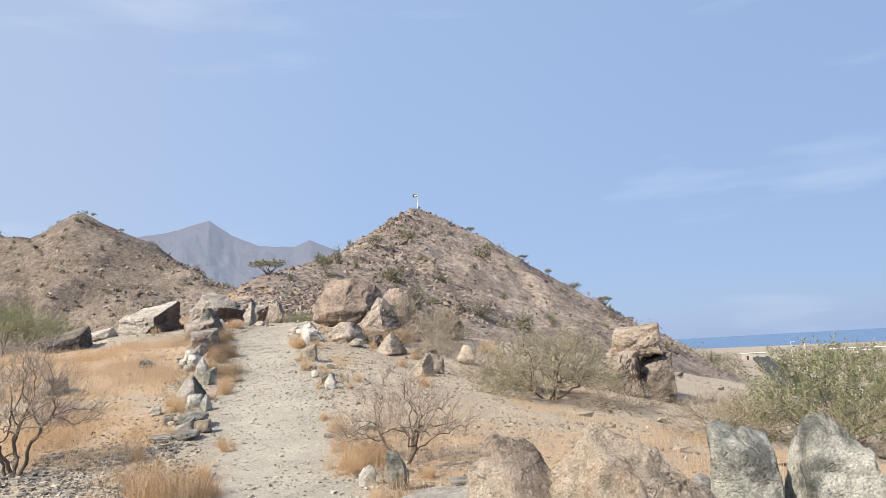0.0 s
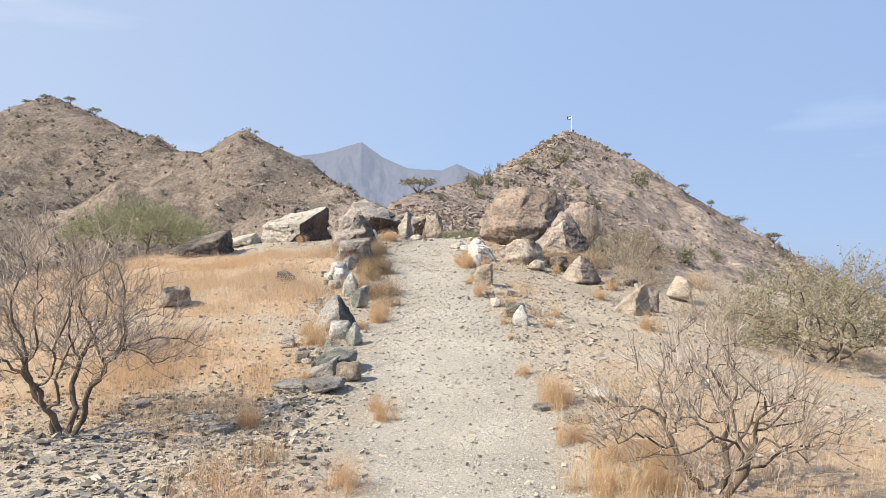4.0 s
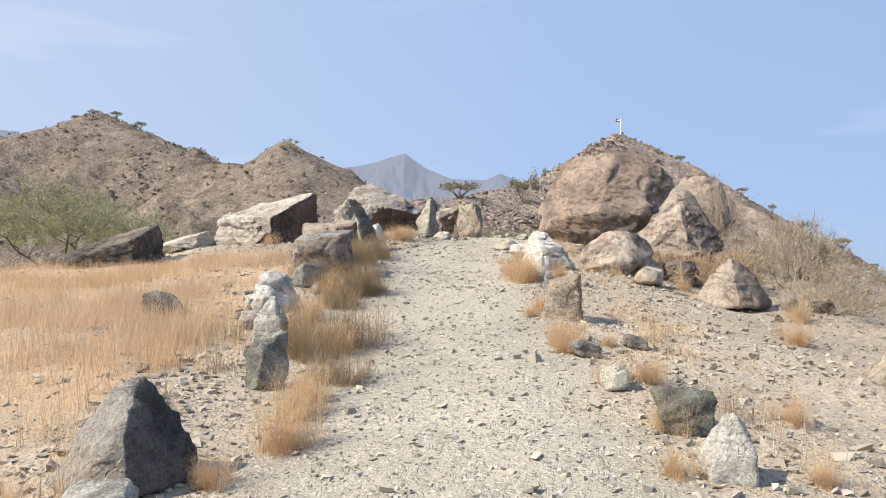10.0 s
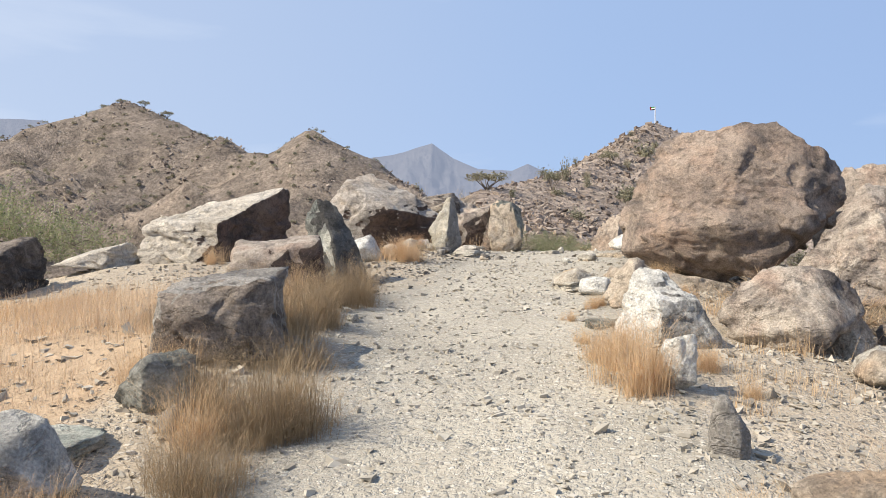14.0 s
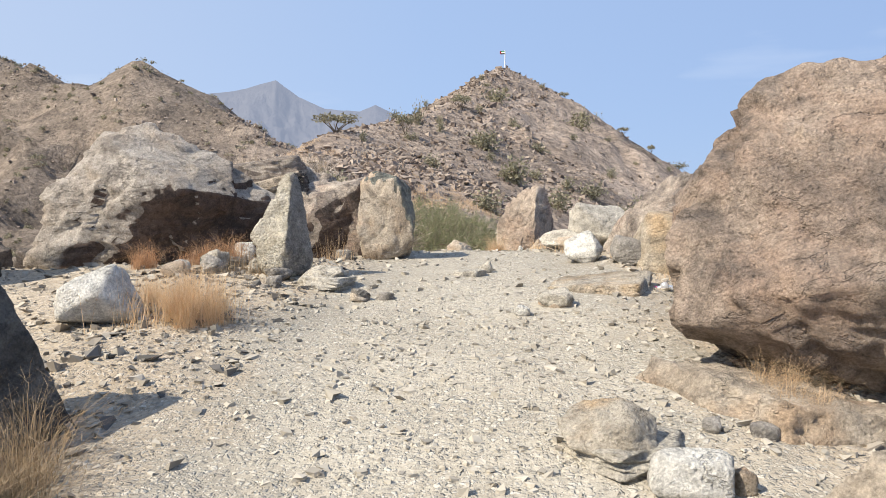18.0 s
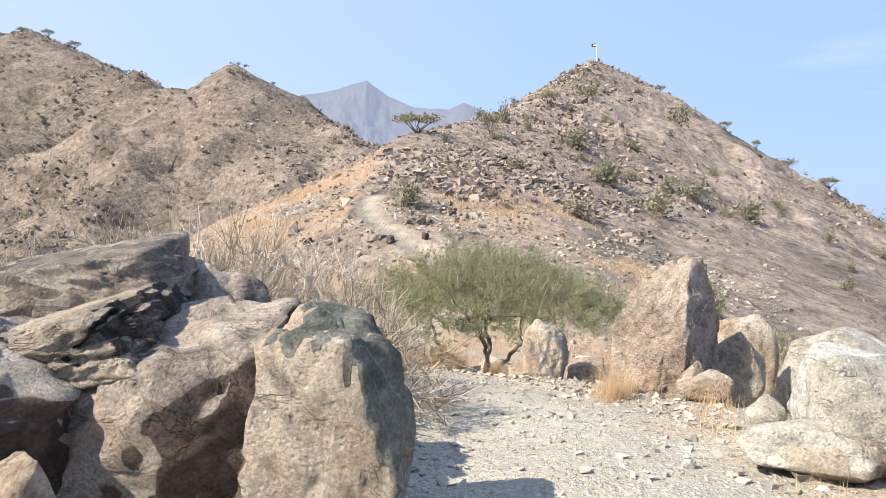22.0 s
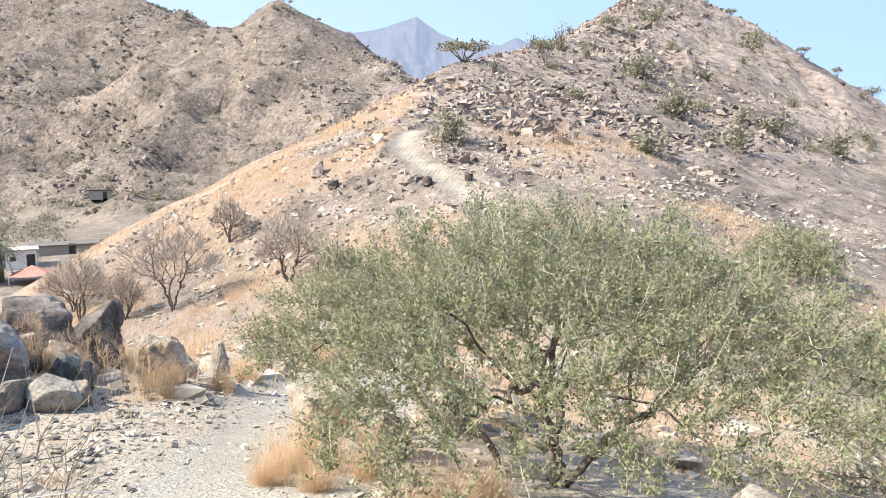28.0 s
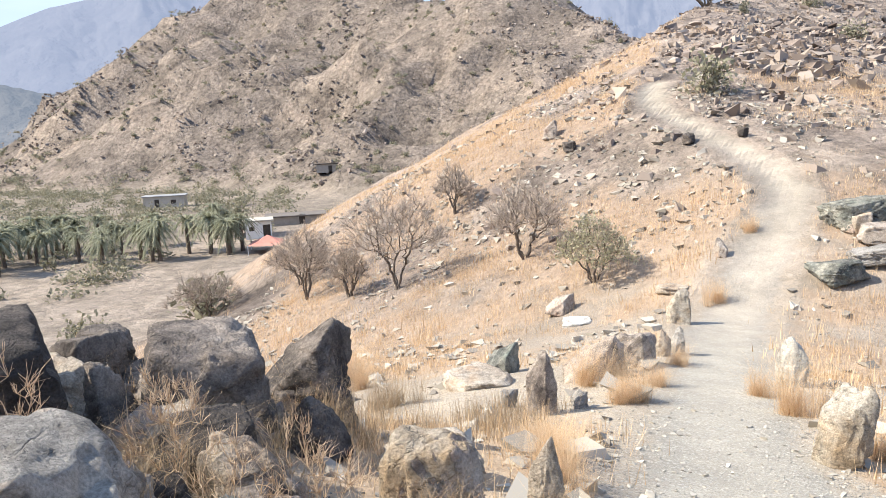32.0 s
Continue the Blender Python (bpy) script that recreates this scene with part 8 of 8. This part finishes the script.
grass_stuff("dry_grass", "orange dry tufts along the trail edge", 305, 2200, (-9, 2), (0, 36), lambda x, y: np.exp(-((off_trail(x, y) - 1.35) / 0.3) ** 2) * np.clip(fbm(x, y, 2.0, 3, 71) * 3 + 0.3, 0, 1), 60, 0.2, 0.08, 0.0018, STRAW)
stone_stuff("gravel", "fine grit and pebbles on the trodden trail", 310, 60000, (-8, 2), (0, 33), lambda x, y: np.exp(-np.maximum(off_trail(x, y) - 1.1, 0) * 1.2) * np.clip(fbm(x, y, 1.5, 3, 33) * 2.5 + 0.6, 0.1, 1), 0.006, 0.026, PALE_PEBBLE, 0.7, 2.5)
stone_stuff("gravel", "small pale stones strewn over the trail", 311, 60000, (-13, 3), (2, 45), lambda x, y: np.exp(-np.maximum(off_trail(x, y) - 0.9, 0) * 1.0) * np.clip((off_trail(x, y)) * 0.7 + 0.35, 0, 1), 0.008, 0.04, PALE_PEBBLE)
stone_stuff("gravel", "loose stones on the slope beside the trail", 312, 80000, (-14, 4), (10, 34), lambda x, y: np.clip(0.95 - grass_cover(x, y), 0.12, 1) * (off_trail(x, y) > 0.9) * np.exp(-np.maximum(np.abs(x - look_up(SPINE_X_TABLE, y)) - 5, 0) / 3), 0.008, 0.045, PEBBLE, 0.75, 3.0)
stone_stuff("gravel", "angular stones strewn over the lower slope", 314, 30000, (-9, 3.5), (5, 13.5), lambda x, y: np.clip(1.0 - grass_cover(x, y), 0.1, 1) * (off_trail(x, y) > 1.15) * np.exp(-np.maximum(np.abs(x + 1.5) - 4, 0) / 2), 0.012, 0.05, PEBBLE, 0.75, 3.5)
stone_stuff("gravel", "pale cobbles lying on the trail", 315, 3500, (-13, 3), (2, 46), lambda x, y: np.exp(-np.maximum(off_trail(x, y) - 1.0, 0) * 2.5) * np.clip(fbm(x, y, 1.8, 3, 39) * 2.2 + 0.5, 0.1, 1), 0.014, 0.055, PALE_PEBBLE, 0.95, 3.0)
stone_stuff("gravel", "dark rubble along the trail edge", 313, 16000, (-10, 5), (0, 40), lambda x, y: np.exp(-((off_trail(x, y) - 1.5) / 0.45) ** 2), 0.012, 0.06, PEBBLE)
stone_stuff("scree", "broken brown rocks on the knoll", 321, 9000, (-34, 58), (14, 140), lambda x, y: np.clip(fbm(x, y, 16, 3, 83) * 2.4 + 0.35, 0.05, 1) * np.clip((y - 56) / 30, 0, 1) * ((off_trail(x, y) > 1.3) | (y > 73)), 0.05, 0.38, SCREE, 0.8, 2.5)
stone_stuff("scree", "dark boulders on the flag hill", 322, 17000, (-60, 110), (75, 235), lambda x, y: np.clip(fbm(x, y, 20, 3, 87) * 2.4 + 0.4, 0.06, 1) * (land(x, y) > -8), 0.1, 0.6, SCREE, 0.9, 3.0)
stone_stuff("scree", "broken rocks in the saddle", 323, 22000, (-36, 38), (8, 80), lambda x, y: (off_trail(x, y) > 1.2) * np.clip(fbm(x, y, 5, 3, 47) * 2 + 0.6, 0.1, 1), 0.03, 0.22, PEBBLE)
stone_stuff("scree", "rubble on the far rocky massif", 324, 48000, (-390, 130), (0, 380), lambda x, y: np.clip(fbm(x, y, 30, 3, 91) * 2.4 + 0.45, 0.08, 1) * (land(x, y) > -8), 0.2, 0.9, SCREE, 0.9, 3.0)
stone_stuff("scree", "stones on the lower slopes", 325, 6000, (3, 6), (40, 90), lambda x, y: 0.8 + 0 * x, 0.03, 0.16, SCREE)


def around(x, y, spots):
    """Nearness to several places of the plan, each given with its reach."""
    return np.clip(sum(np.exp(-((x - a) ** 2 + (y - b) ** 2) / (r * r)) for a, b, r in spots), 0, 1)


RUBBLE = [(-4.6, 11.0, 1.3), (-5.8, 11.4, 1.3), (-3.9, 9.6, 1.0), (-6.2, 27.0, 0.9), (-7.0, 27.2, 1.0), (-6.3, 28.2, 0.8), (-9.6, 36.4, 1.2), (-9.1, 35.2, 1.0), (-10.4, 37.6, 1.0), (-5.6, 29.4, 0.8), (-3.6, 8.0, 0.9), (-4.9, 8.6, 1.2), (-6.3, 9.6, 1.3), (-6.6, 25.0, 0.7), (-5.4, 28.6, 0.6), (-9.0, 36.6, 0.9), (-9.6, 35.7, 0.9), (-10.0, 37.2, 0.8)]
OUTCROPS = [(-16, 80, 3.2), (-14.3, 84, 3.5), (-11.5, 90, 4), (-9, 97, 4.5), (-12, 78, 2.5), (-11.7, 71, 1.3), (-14, 68.5, 1.2), (-20, 89, 3), (-14, 101, 4), (-4.6, 93, 3), (-0.7, 78.4, 1.6), (-5, 84, 2), (-20, 71, 1.6)]
stone_stuff("rubble", "dark slaty rubble beside the trail", 330, 60000, (-12, 4), (0, 42), lambda x, y: around(x, y, RUBBLE) * (off_trail(x, y) > 0.75) * 0.8, 0.01, 0.05, SLATE, 0.6, 2.5)
stone_stuff("scree", "outcrop of dark broken rock on the knoll", 331, 9000, (-26, 66), (14, 112), lambda x, y: np.clip(around(x, y, OUTCROPS) * 1.3 - 0.15, 0, 1) * ((off_trail(x, y) > 1.3) | (y > 73)), 0.08, 0.55, SCREE, 0.85, 2.4)
grass_stuff("dry_grass", "coarse dry grass on the knoll", 307, 9000, (-42, 46), (14, 104), lambda x, y: np.clip(grass_cover(x, y) * 1.3 - 0.25, 0, 1), 14, 0.26, 0.3, 0.011, STRAW)
grass_stuff("dry_grass", "tall grey-brown dry grass behind the boulders", 308, 2600, (-24, 31), (-8.5, 46), lambda x, y: np.clip(fbm(x, y, 3, 3, 57) * 2 + 0.6, 0, 1) * (off_trail(x, y) > 2.2), 50, 0.3, 0.13, 0.0026, GREY_STRAW)
